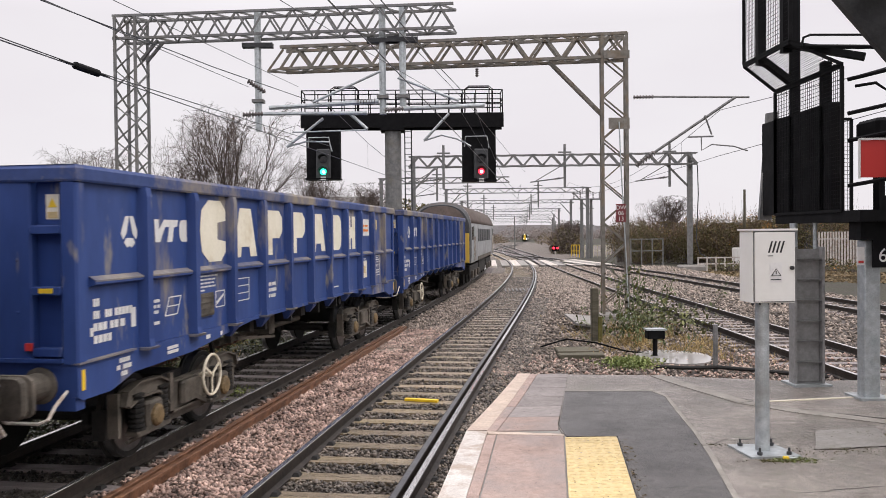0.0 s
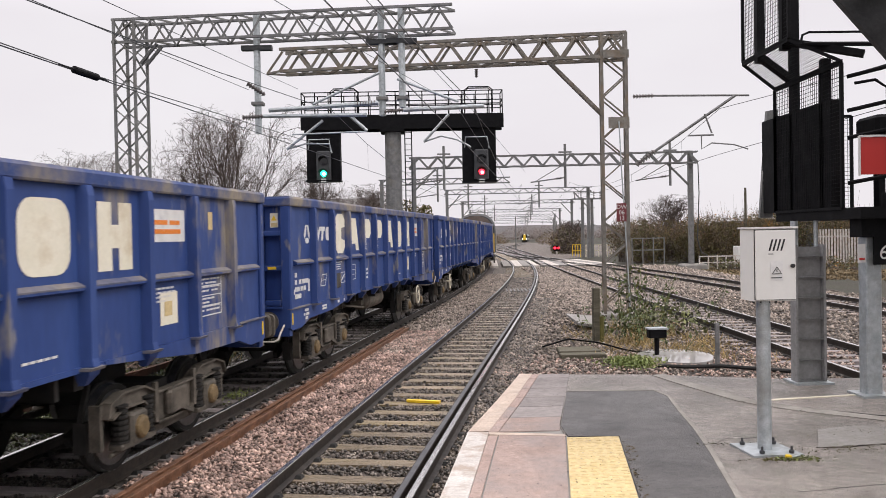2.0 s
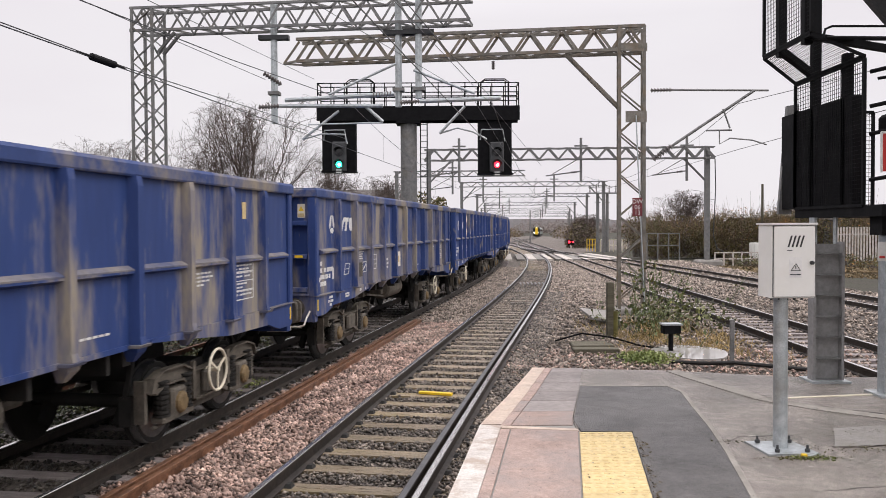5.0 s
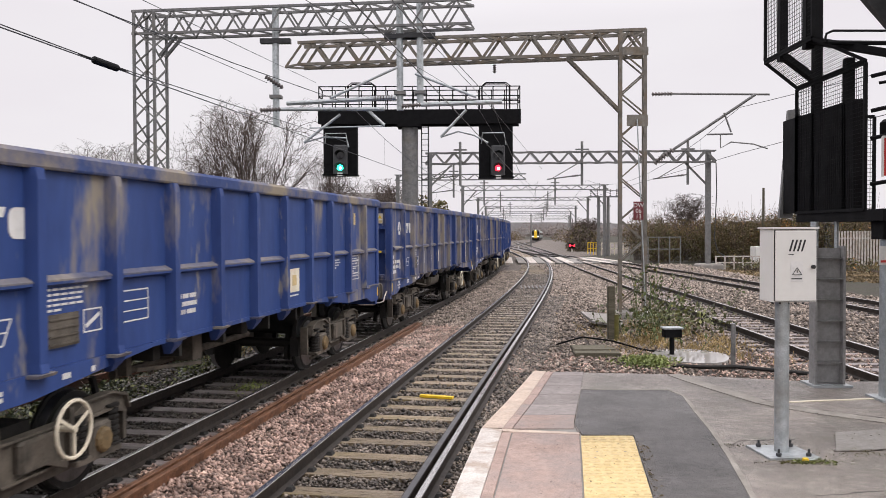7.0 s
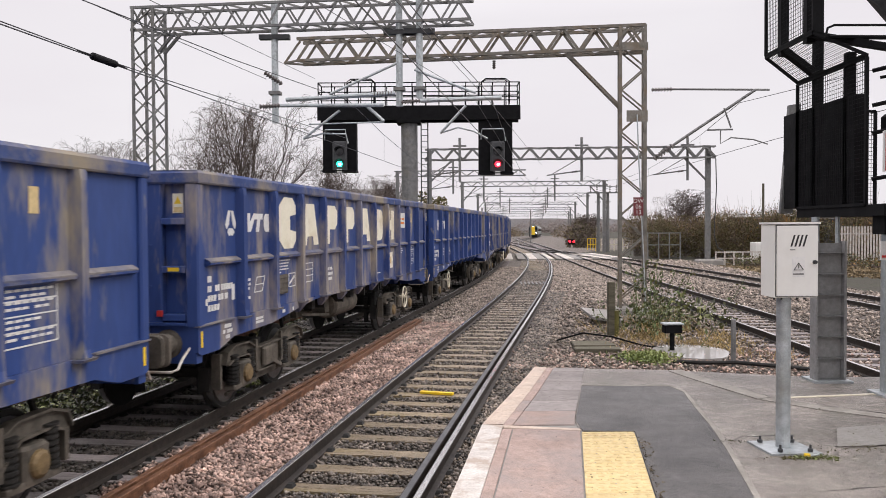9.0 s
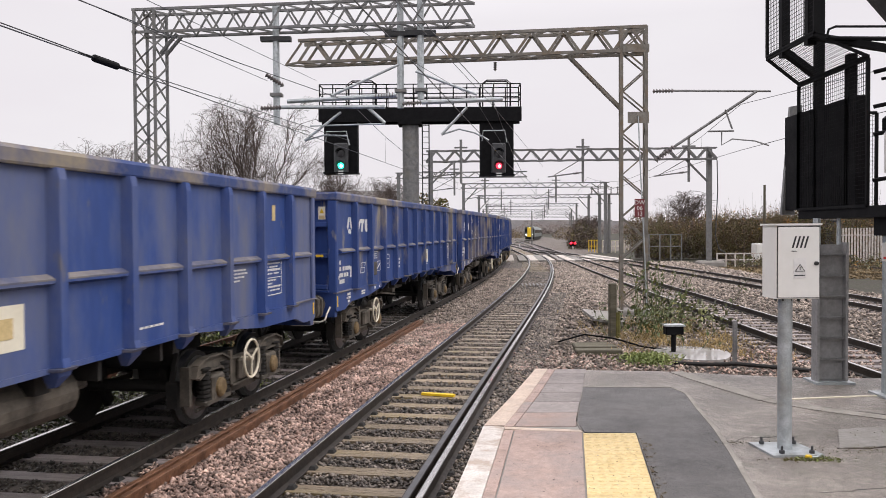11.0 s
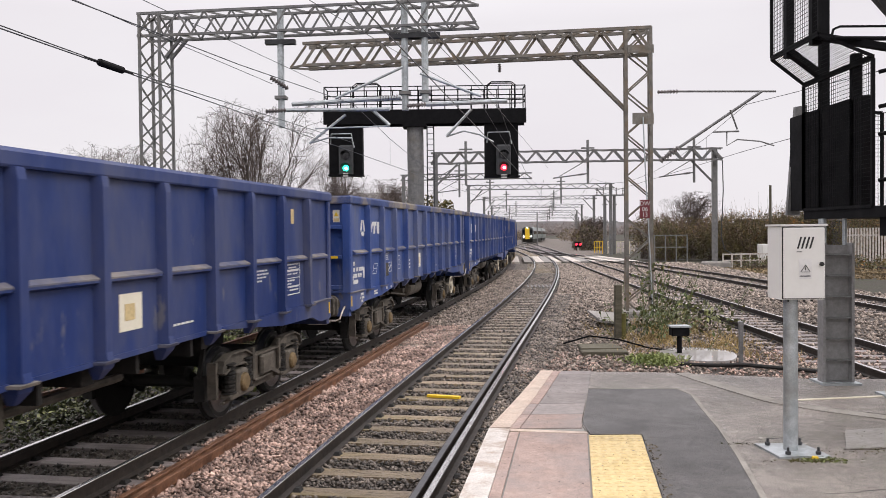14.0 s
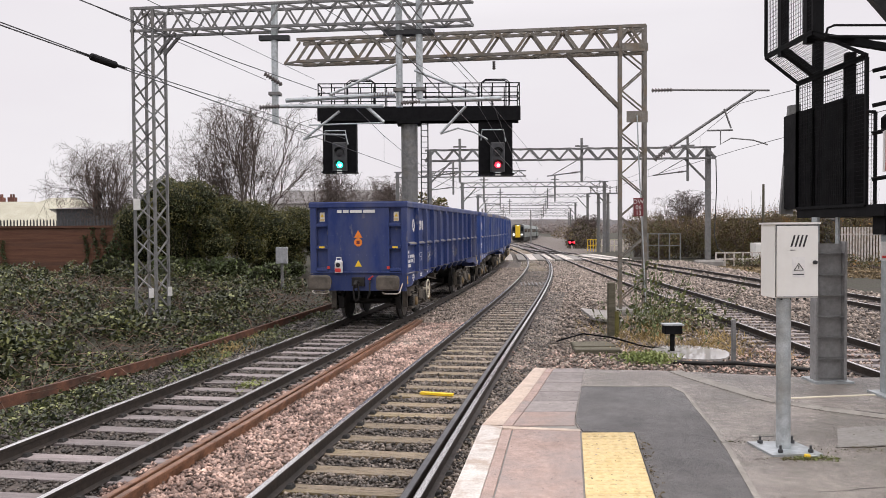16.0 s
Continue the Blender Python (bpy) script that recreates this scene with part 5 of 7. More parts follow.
WAGONS = {}
kinds = {
    "letters_a": make_wagon("blue open box wagon with big cream lettering and few dust marks", True, "blue_marked", turned=True, notice=9),
    "letters_b": make_wagon("blue open box wagon with big cream lettering and tan dust patches", True, "blue_dirty", notice=8),
    "letters_c": make_wagon("blue open box wagon with big cream lettering and faint dust", True, "blue_marked", notice=8),
    "dusty": make_wagon("blue open box wagon with white emblem and some tan dust", False, "blue_marked", turned=True),
    "streaked": make_wagon("blue open box wagon with white emblem, heavily streaked with dust", False, "blue_streaked", notice=5),
    "clean": make_wagon("blue open box wagon with white emblem, fairly clean", False, "blue_clean", notice=5),
    "tail": make_wagon("last blue open box wagon with a tail lamp on its end", False, "blue", True, True, notice=6),
}
order = {2: "dusty", 1: "letters_a", 0: "letters_c", -1: "letters_a", -2: "streaked", -3: "streaked", -4: "dusty", -5: "letters_b", -6: "dusty", -7: "clean", -8: "clean", -9: "tail"}
used = set()
for n, k in order.items():
    if k in used:
        WAGONS[n] = copy_thing(kinds[k], Matrix())
    else:
        WAGONS[n] = kinds[k]
        used.add(k)


# ---- locomotive at the head of the freight train ----
def make_loco():
    lo = thing("diesel_locomotive", "grey diesel locomotive with domed sooty roof and yellow end", "locomotive")
    h = 9.4
    side_ = [(1.32, 1.1), (1.35, 1.5), (1.35, 2.7)]
    dome = [(1.35 * math.cos(a) ** 0.75, 2.7 + 1.16 * math.sin(a)) for a in np.linspace(0.0, 1.5708, 10)[1:9]]
    half = side_ + dome
    sec = [(-a, b) for a, b in half] + [(0.0, 3.86)] + [(a, b) for a, b in reversed(half)]
    part("body", Shape().loft([[(a, y, b) for a, b in sec] for y in (-h + 0.5, h - 0.5)]), "loco_grey", lo)
    top = [(a * 1.012, b + 0.012) for a, b in sec if b > 2.75]
    rf = Shape().loft([[(a * k, y, 2.76 + (b - 2.76) * k) for a, b in top] for y, k in ((-h + 0.1, 0.80), (-h + 0.3, 0.93), (-h + 0.7, 1.0), (h - 0.7, 1.0), (h - 0.3, 0.93), (h - 0.1, 0.80))])
    rf.smooth = True
    part("roof", rf, "loco_roof", lo, "brown sooty domed roof")
    for e in (-1, 1):
        part("cab_end", Shape().loft([[(a * 0.995, e * (h - 0.5), b) for a, b in sec], [(a * 0.95, e * (h - 0.14), 1.1 + (b - 1.1) * (0.95 if b > 2.6 else 1)) for a, b in sec]]), "dark", lo, "dark cab end")
        part("warning_panel", Shape().box(-1.27, 1.27, *sorted((e * (h - 0.16), e * (h - 0.05))), 1.15, 2.45, 0.02), "ochre", lo, "yellow warning panel")
        for sx in (-1, 1):
            part("cab_window", Shape().box(*sorted((sx * 0.15, sx * 1.0)), *sorted((e * (h - 0.14), e * (h - 0.10))), 2.55, 3.15, 0.02), "glass", lo)
            part("side_window", Shape().box(*sorted((sx * 1.34, sx * 1.36)), *sorted((e * (h - 0.75), e * (h - 1.5))), 2.15, 2.75), "glass", lo)
            part("cab_door", Shape().box(*sorted((sx * 1.345, sx * 1.362)), *sorted((e * (h - 1.7), e * (h - 2.3))), 1.15, 2.8), "train_green", lo)
            part("door_rail", Shape().rod((sx * 1.39, e * (h - 1.64), 1.2), (sx * 1.39, e * (h - 1.64), 2.3), 0.02, 6), "white_paint", lo)
            part("door_rail", Shape().rod((sx * 1.39, e * (h - 2.36), 1.2), (sx * 1.39, e * (h - 2.36), 2.3), 0.02, 6), "white_paint", lo)
            part("buffer", Shape().turned((sx * 0.87, e * (h - 0.05), 1.03), (0, e, 0), [(0, 0.12), (0.4, 0.12), (0.41, 0.25), (0.46, 0.25)], 14), "under_dark", lo)
        bogie_y = e * 5.5
        bg = part("bogie", Shape().box(-1.2, 1.2, bogie_y - 2.5, bogie_y + 2.5, 0.55, 0.95, 0.05), "under_dark", lo)
        for k in (-1, 0, 1):
            w = Shape()
            for sx in (-1, 1):
                w.turned((sx * 0.70, bogie_y + k * 1.75, 0.5), (sx, 0, 0), [(0, 0.55), (0.03, 0.55), (0.04, 0.5), (0.13, 0.5), (0.13, 0.1)], 22)
            part("wheel_pair", w, "under_dark", bg)
            for sx in (-1, 1):
                part("axle_box", Shape().box(*sorted((sx * 1.18, sx * 1.3)), bogie_y + k * 1.75 - 0.2, bogie_y + k * 1.75 + 0.2, 0.35, 0.7, 0.03), "under", bg)
    part("fuel_tank", Shape().box(-1.2, 1.2, -2.3, 2.3, 0.4, 1.1, 0.08), "under_dark", lo)
    for k in range(7):
        for sx in (-1, 1):
            part("grille", Shape().box(*sorted((sx * 1.34, sx * 1.368)), -5 + k * 1.5, -3.8 + k * 1.5, 2.05, 2.68), "dark", lo)
            part("grime_band", Shape().box(*sorted((sx * 1.33, sx * 1.362)), -5 + k * 1.5, -3.5 + k * 1.5, 1.12, 1.3), "under", lo)
    return lo


LOCO = make_loco()


# ---- passenger train in the distance ----
def make_coach(front):
    co = thing("passenger_coach", "grey-green passenger train coach" + (" with yellow cab front and lit headlamps" if front else ""), "train coach", "coaches of the passenger train")
    h = 10.0
    sec = [(-1.35, 0.9), (1.35, 0.9), (1.4, 1.6), (1.37, 2.9), (1.2, 3.5), (0.7, 3.75), (0, 3.8), (-0.7, 3.75), (-1.2, 3.5), (-1.37, 2.9), (-1.4, 1.6)]
    part("body", Shape().loft([[(a, y, b) for a, b in sec] for y in (-h + (0.6 if front else 0), h)]), "train_green", co)
    part("underframe", Shape().box(-1.2, 1.2, -h + 0.5, h - 0.5, 0.2, 0.92), "under_dark", co)
    for sx in (-1, 1):
        for k in range(9):
            part("window", Shape().box(*sorted((sx * 1.36, sx * 1.41)), -8.6 + k * 2, -7.1 + k * 2, 1.95, 2.8), "glass", co)
    if front:
        part("cab_front", Shape().loft([[(a, -h + 0.6, b) for a, b in sec], [(a * 0.9, -h, 0.9 + (b - 0.9) * 0.96) for a, b in sec]]), "dark", co, "dark cab front")
        part("gangway", Shape().box(-0.5, 0.5, -h - 0.25, -h + 0.1, 0.9, 3.5, 0.05), "yellow", co, "yellow front gangway door")
        for sx in (-1, 1):
            part("windscreen", Shape().box(*sorted((sx * 0.6, sx * 1.12)), -h - 0.03, -h + 0.05, 2.2, 3.1), "glass", co)
            part("headlamp", Shape().turned((sx * 0.85, -h - 0.02, 1.5), (0, -1, 0), [(0, 0.13), (0.05, 0.1), (0.06, 0.02)], 12), "lamp_white", co, "bright headlamp")
        part("top_lamp", Shape().box(-0.12, 0.12, -h - 0.28, -h - 0.2, 3.4, 3.55), "lamp_white", co)
    return co


COACHES = [make_coach(True), make_coach(False)]
COACHES += [copy_thing(COACHES[1], Matrix()) for k in range(2)]


def far_x_table():
    pts = [(far_line(y), y) for y in np.arange(100, 700, 2.0)]
    s = [0.0]
    for a, b in zip(pts, pts[1:]):
        s.append(s[-1] + math.hypot(b[0] - a[0], b[1] - a[1]))
    return np.array(s), np.array([p[0] for p in pts]), np.array([p[1] for p in pts])


FAR_S, FAR_X, FAR_Y = far_x_table()


def on_far(s):
    x, y = float(np.interp(s, FAR_S, FAR_X)), float(np.interp(s, FAR_S, FAR_Y))
    return Vector((x, y, fall(y)))


def stand_on(back, front):
    """The pose of a vehicle whose two pivots stand at back and front."""
    d = front - back
    return Matrix.Translation((back + front) / 2) @ d.to_track_quat("Y", "Z").to_matrix().to_4x4()


def middle_of_train(t):
    """How far the middle of the wagon at place 0 has come: nearly steady, 10 m a second."""
    return 10.03 * t + float(np.interp(t, (0, 1, 2, 3, 4, 6.5, 9, 12.5, 14.5, 15.5, 16), (-0.20, -0.06, 0.31, 0.42, 0.41, 0.36, 0.34, 0.33, 0.39, 0.42, 0.50)))


def motions():
    times = [k * 0.5 for k in range(33)]
    # wheels: turn with the way they have rolled
    spins, dt = [], 0.0625
    for k in range(257):
        t = k * dt
        spins.append((t, -10.03 * t / 0.46))
    for n, wg in WAGONS.items():
        rows = []
        for t in times:
            mid = middle_of_train(t) + PITCH * n
            rows.append((t, stand_on(on_line(mid - PIVOT), on_line(mid + PIVOT))))
        walk(wg, rows)
        for ws in [c for c in wg.children if c.name.startswith("wheelset")]:
            o = ws.location.copy()
            walk(ws, [(t, Matrix.Translation(o) @ Matrix.Rotation(a, 4, "X")) for t, a in spins])
    rows = []
    for t in times:
        mid = middle_of_train(t) + PITCH * 2 + HB + 0.55 + 9.4 + 0.4
        rows.append((t, stand_on(on_line(mid - 5.5), on_line(mid + 5.5))))
    walk(LOCO, rows)
    for k, co in enumerate(COACHES):
        rows = []
        for t in times:
            front = float(np.interp(410 - 22 * t + 0.46 * t * t, FAR_Y, FAR_S))
            mid = front + 10 + 20.6 * k
            rows.append((t, stand_on(on_far(mid - 7), on_far(mid + 7))))
        walk(co, rows)


# ---- overhead wires ----
def wire_run(name, label, fx, offset, supports, low, high, r=0.008):
    wires = thing(name, label, "overhead wire")
    c, m = Shape(), Shape()
    pts, cat = [], []
    for (y0, y1) in zip(supports, supports[1:]):
        p = [Vector((fx(y) + offset, y, fall(y))) for y in (y0, y1)]
        for k in range(9):
            w = k / 8
            b = p[0].lerp(p[1], w)
            sag = (high - low - 0.25) * 4 * w * (1 - w)
            pts.append(b + UP * low)
            cat.append(b + UP * (high - sag))
            if 0 < k < 8 and k % 2 and y0 > 0:
                part("dropper", Shape().rod(b + UP * low, b + UP * (high - sag), 0.004, 4), "wire", wires)
    part("contact_wire", Shape().tube(pts, r, 5), "wire", wires)
    part("catenary_wire", Shape().tube(cat, r, 5), "wire", wires)
    return wires


wire_run("overhead_wire", "contact and catenary wires over the freight line", near_x, -3.9, [-38, 21.6, 56, 88, 118, 160], 4.5, 5.75)
wire_run("overhead_wire", "contact and catenary wires over the platform line", near_x, -0.1, [-38, 21.0, 56, 88, 118, 160], 4.5, 5.75)
wire_run("overhead_wire", "contact and catenary wires over the crossing line", right_1, 0.2, [-35, 23.5, 57, 90, 130, 180], 4.6, 5.9)
feeder = thing("feeder_wire", "thin feeder cables slung past the gantry", "overhead wire")
part("cable", Shape().tube([(-5.86, 0, 4.98), (-5.2, 12, 5.74), (-4.65, 21.9, 6.36)], 0.007, 5), "wire", feeder)
part("cable", Shape().tube([(-4.82, 0, 4.74), (-4.25, 12, 5.74), (-3.68, 24, 6.74)], 0.006, 5), "wire", feeder)


def on_contact(y, z):
    """A place on the freight line's straight first span of contact wire."""
    a, b = near_x(-38) - 3.9, near_x(21.6) - 3.9
    return Vector((a + (b - a) * (y + 38) / 59.6, y, z))


part("cable", Shape().tube([on_contact(0, 4.58), on_contact(9.8, 4.52), on_contact(10.9, 4.53), on_contact(21.6, 4.74)], 0.007, 5), "wire", feeder)
part("cable", Shape().tube([(-3.6, 6, 5.7), (-1.6, 14, 5.9), (0.9, 24, 6.2), (5, 57, 6.6)], 0.006, 5), "wire", feeder)
part("cable", Shape().tube([(-1.2, 5, 4.8), (-0.3, 12, 5.3), (1.2, 21, 5.6), (4.8, 40, 5.4)], 0.006, 5), "wire", feeder)
part("splice", Shape().turned(on_contact(9.4, 4.51), on_contact(11.2, 4.51) - on_contact(9.4, 4.51), [(0.3, 0.008), (0.6, 0.014), (0.62, 0.046), (1.12, 0.046), (1.14, 0.016), (1.4, 0.008)], 12), "black", feeder, "black sleeve on the wire")


# ---- further gantries down the line ----
def far_portal(y, x0, x1, z, depth, posts, label, web=0.06, one_leg=False):
    g = thing("line_gantry", label, "gantry", "gantries down the line")
    zb = fall(y)
    part("beam", lattice(Shape(), (x0, y + 0.6, zb + z), (x1, y - 0.6, zb + z), UP, 0.4, depth, max(int((x1 - x0) / 1.3), 4), 0.08, thin=web), "steel", g)
    for x in (x0 + 0.3, x1 - 0.3)[:1 if one_leg else 2]:
        part("leg", Shape().box(x - 0.16, x + 0.16, y - 0.16, y + 0.16, zb - 0.4, zb + z + depth / 2), "steel", g)
        k = 1 if x < (x0 + x1) / 2 else -1
        part("knee_brace", Shape().beam((x, y, zb + z - 2.0), (x + k * 1.6, y, zb + z - depth / 2), 0.12), "steel", g)
    for x in posts:
        part("drop_tube", Shape().rod((x, y, zb + z - 1.9), (x, y, zb + z + 1.1), 0.09, 8), "steel", g)
        part("registration_tube", Shape().rod((x, y, zb + z - 1.2), (x - 2.4, y, zb + z - 1.5), 0.045, 6), "steel", g)
        part("registration_tube", Shape().rod((x - 0.1, y, zb + z - 0.3), (x - 2.0, y, zb + z - 1.4), 0.03, 6), "steel", g)
        part("cross_arm", Shape().box(x - 0.45, x + 0.45, y - 0.08, y + 0.08, zb + z + 0.5, zb + z + 0.6), "steel", g)
        part("insulator", insulator(Shape(), (x - 0.3, y, zb + z - 1.24), (x - 0.7, y, zb + z - 1.29), 0.09, 4), "insulator", g)
    return g


far_portal(57, -1.2, 18.6, 7.45, 0.75, (1.2, 9.6, 16.9), "grey steel portal spanning all the tracks", 0.13)
far_portal(77, -4.5, 7.7, 7.5, 0.5, (1.0,), "grey steel cantilever over the freight line", 0.06, True)
far_portal(92, 1.9, 18.3, 7.35, 0.5, (4.6, 12.5), "grey steel portal further down the line")
far_portal(122, 4.9, 21.7, 7.4, 0.45, (8.5, 15.5), "grey steel portal further down the line")
far_portal(160, 8.0, 26.0, 7.4, 0.5, (13, 20), "grey steel portal further down the line")
far_portal(205, 9.5, 32.0, 7.6, 0.5, (15, 25), "grey steel portal further down the line")
far_portal(260, 12.0, 40.0, 7.9, 0.6, (19, 31), "grey steel portal further down the line")
far_portal(330, 14.0, 52.0, 8.2, 0.6, (25, 40), "grey steel portal further down the line")
tower = thing("switch_tower", "pair of grey steel columns carrying overhead line switches", "mast")
for cx in (18.1, 19.2):
    part("column", Shape().rod((cx, 96, -0.6), (cx, 96, 6.3), 0.22, 12, 0.17), "steel", tower)
    part("step_bracket", Shape().box(cx - 0.35, cx + 0.35, 95.8, 96.2, 3.2, 3.3).box(cx - 0.3, cx + 0.3, 95.85, 96.15, 5.2, 5.28), "steel", tower)
part("platform", Shape().box(16.9, 20.6, 95.5, 96.5, 6.25, 6.38), "steel", tower)
for k in range(5):
    part("insulator", insulator(Shape(), (17.2 + k * 0.75, 96, 6.38), (17.2 + k * 0.75, 96, 7.2), 0.12, 4), "insulator", tower)
part("cross_arm", Shape().rod((17.0, 96, 7.0), (20.4, 96, 7.05), 0.04, 6).rod((18.2, 96, 7.0), (18.2, 96, 7.9), 0.03, 6), "steel", tower)
for x, y, h in ((26.4, 68, 5.9), (20.5, 84, 4.8), (16.0, 150, 6.0)):
    pole = thing("wooden_pole" if x > 20 else "steel_mast", "slim dark wooden pole" if x > 20 else "slim grey steel mast", "pole")
    part("shaft", Shape().rod((x, y, -0.4 + fall(y)), (x, y, h + fall(y)), 0.13, 8, 0.1), "timber" if x > 20 else "steel", pole)


# ---- platform furniture ----
cabinet = thing("control_cabinet", "light grey steel control cabinet on a galvanised post", "cabinet")
part("case", Shape().box(2.135, 2.415, 5.31, 5.54, 1.955, 2.43, 0.006), "box_grey", cabinet)
part("lid", Shape().prism([(2.125, 5.29), (2.425, 5.29), (2.425, 5.55), (2.125, 5.55)], 2.43, 2.442), "box_grey", cabinet)
part("door_seal", Shape().box(2.140, 2.412, 5.304, 5.309, 1.962, 2.424), "box_seal", cabinet, "black rubber door seal")
dr = part("door", Shape().box(2.144, 2.408, 5.290, 5.305, 1.966, 2.420, 0.004), "box_grey", cabinet)
part("lock", Shape().turned((2.384, 5.290, 2.185), (0, -1, 0), [(0, 0.013), (0.018, 0.013), (0.02, 0.006)], 12), "box_seal", dr, "black knob lock")
hz = Shape()
for k in range(4):
    hz.loft([[(2.228 + k * 0.026 - 0.0, y, 2.285), (2.240 + k * 0.026, y, 2.285), (2.262 + k * 0.026, y, 2.36), (2.250 + k * 0.026, y, 2.36)] for y in (5.289, 5.2895)])
part("hatched_label", hz, "box_seal", dr, "black hatched label")
part("notice", Shape().box(2.24, 2.322, 5.2885, 5.2895, 2.09, 2.22), "white", dr, "white warning notice")
tr = Shape()
for p, q in (((2.252, 2.135), (2.312, 2.135)), ((2.312, 2.135), (2.282, 2.18)), ((2.282, 2.18), (2.252, 2.135))):
    tr.beam((p[0], 5.288, p[1]), (q[0], 5.288, q[1]), 0.005, 0.003)
tr.beam((2.282, 5.288, 2.145), (2.282, 5.288, 2.165), 0.005, 0.003)
part("warning_triangle", tr, "box_seal", dr, "black warning triangle")
part("print_bar", Shape().box(2.245, 2.315, 5.2878, 5.2884, 2.105, 2.112), "dark", dr)
part("print_bar", Shape().box(2.226, 2.26, 5.2878, 5.2884, 2.262, 2.267), "dark", dr)
for k in range(5):
    part("cable_gland", Shape().rod((2.17 + k * 0.05, 5.4, 1.935), (2.17 + k * 0.05, 5.4, 1.957), 0.009, 8), "box_seal", cabinet)
part("post", Shape().rod((2.245, 5.43, PZ + 0.01), (2.245, 5.43, 1.957), 0.046, 24), "steel_post", cabinet, "round galvanised steel post")
part("base_plate", Shape().prism([(2.10, 5.25), (2.435, 5.27), (2.385, 5.585), (2.065, 5.585)], PZ, PZ + 0.014), "steel_post", cabinet)
for x, y in ((2.135, 5.54), (2.175, 5.30), (2.37, 5.30), (2.35, 5.54)):
    b = part("anchor_bolt", Shape().rod((x, y, PZ + 0.014), (x, y, PZ + 0.06), 0.008, 8), "dark", cabinet)
    part("nut", Shape().turned((x, y, PZ + 0.014), (0, 0, 1), [(0, 0.017), (0.02, 0.017), (0.022, 0.008)], 6), "dark", b)
lock = thing("padlock", "small brass padlock lying by the base plate", "padlock")
part("padlock_body", Shape().box(2.30, 2.335, 5.215, 5.245, PZ, PZ + 0.022, 0.004), "yellow", lock)
part("shackle", Shape().tube([(2.335, 5.22, PZ + 0.012), (2.37, 5.22, PZ + 0.014), (2.395, 5.235, PZ + 0.016), (2.37, 5.25, PZ + 0.014), (2.34, 5.245, PZ + 0.012)], 0.007), "steel_post", lock)

stand = thing("signal_stand", "black mesh-caged signal platform on a grey steel column", "railway signal")
part("column_web", Shape().box(3.53, 3.77, 7.80, 7.83, PZ, 2.25), "bracket", stand, "grey stiffened steel column")
for x in (3.515, 3.785):
    part("column_flange", Shape().box(x - 0.012, x + 0.012, 7.74, 7.86, PZ, 2.27), "bracket", stand)
for k in range(7):
    z = PZ + 0.02 + k * 0.198
    part("stiffener", Shape().box(3.53, 3.77, 7.745, 7.80, z, z + 0.012), "steel", stand)
part("foot_plate", Shape().box(3.47, 3.83, 7.66, 7.97, PZ, PZ + 0.02), "steel_post", stand)
for x in (3.545, 3.755):
    part("upper_post", Shape().rod((x, 7.85, 2.25), (x, 7.85, 2.5), 0.035 if x < 3.6 else 0.02, 10), "steel_post", stand)
part("deck", Shape().box(3.69, 5.6, 6.9, 8.6, 2.50, 2.60), "black", stand, "black steel deck")
part("deck_beam", Shape().box(3.75, 5.6, 7.0, 7.2, 2.34, 2.50), "black", stand)


def mesh_panel(corners, rows, cols, parent, r=0.0035, frame_w=0.028):
    """Woven wire between four corners, with a steel frame."""
    a, b, c, d = [Vector(p) for p in corners]
    fr_, w = Shape(), Shape()
    for p, q in ((a, b), (b, c), (c, d), (d, a)):
        fr_.beam(p, q, frame_w)
    for k in range(1, rows):
        w.beam(a.lerp(d, k / rows), b.lerp(c, k / rows), r)
    for k in range(1, cols):
        w.beam(a.lerp(b, k / cols), d.lerp(c, k / cols), r)
    m = part("mesh_frame", fr_, "black", parent)
    tagged(part("wire_mesh", w, "black", m), kind="stuff")


mesh_panel([(3.69, 8.6, 2.6), (3.69, 7.2, 2.6), (3.69, 7.2, 3.88), (3.69, 8.6, 3.88)], 34, 36, stand)
mesh_panel([(3.69, 8.6, 3.9), (3.69, 7.2, 3.9), (3.36, 7.5, 4.16), (3.36, 8.6, 4.16)], 10, 32, stand)
mesh_panel([(3.36, 8.6, 4.18), (3.36, 7.5, 4.18), (3.36, 7.5, 5.4), (3.36, 8.6, 5.4)], 30, 28, stand)
mesh_panel([(3.69, 8.6, 2.6), (4.5, 8.6, 2.6), (4.5, 8.6, 3.6), (3.69, 8.6, 3.6)], 24, 20, stand)
for y, z1 in ((8.25, 5.4), (7.6, 4.0)):
    part("cage_post", Shape().box(3.70, 3.78, y - 0.04, y + 0.04, 2.5, z1), "black", stand)
part("upper_post", Shape().box(3.35, 3.43, 8.2, 8.28, 4.1, 5.4), "black", stand)
part("upper_post", Shape().box(3.35, 3.43, 7.62, 7.70, 4.1, 5.4), "black", stand)
part("strut", Shape().beam((3.38, 8.24, 4.17), (3.74, 8.24, 3.9), 0.1, 0.06), "black", stand)
part("strut", Shape().beam((3.38, 7.62, 4.17), (3.95, 7.3, 3.98), 0.1, 0.06), "black", stand)
part("signal_case", Shape().box(3.70, 3.80, 7.42, 8.98, 2.60, 3.60, 0.01), "black", stand, "black signal case behind the mesh")
part("back_board", Shape().loft([[(3.66 + k, 8.95, 2.55), (3.80 + k, 8.95, 2.55), (3.88 + k, 8.95, 3.74), (3.75 + k, 8.95, 3.72)] for k in (0,)] + [[(3.66, 9.0, 2.55), (3.80, 9.0, 2.55), (3.88, 9.0, 3.74), (3.75, 9.0, 3.72)]]), "steel", stand, "flat grey back board")
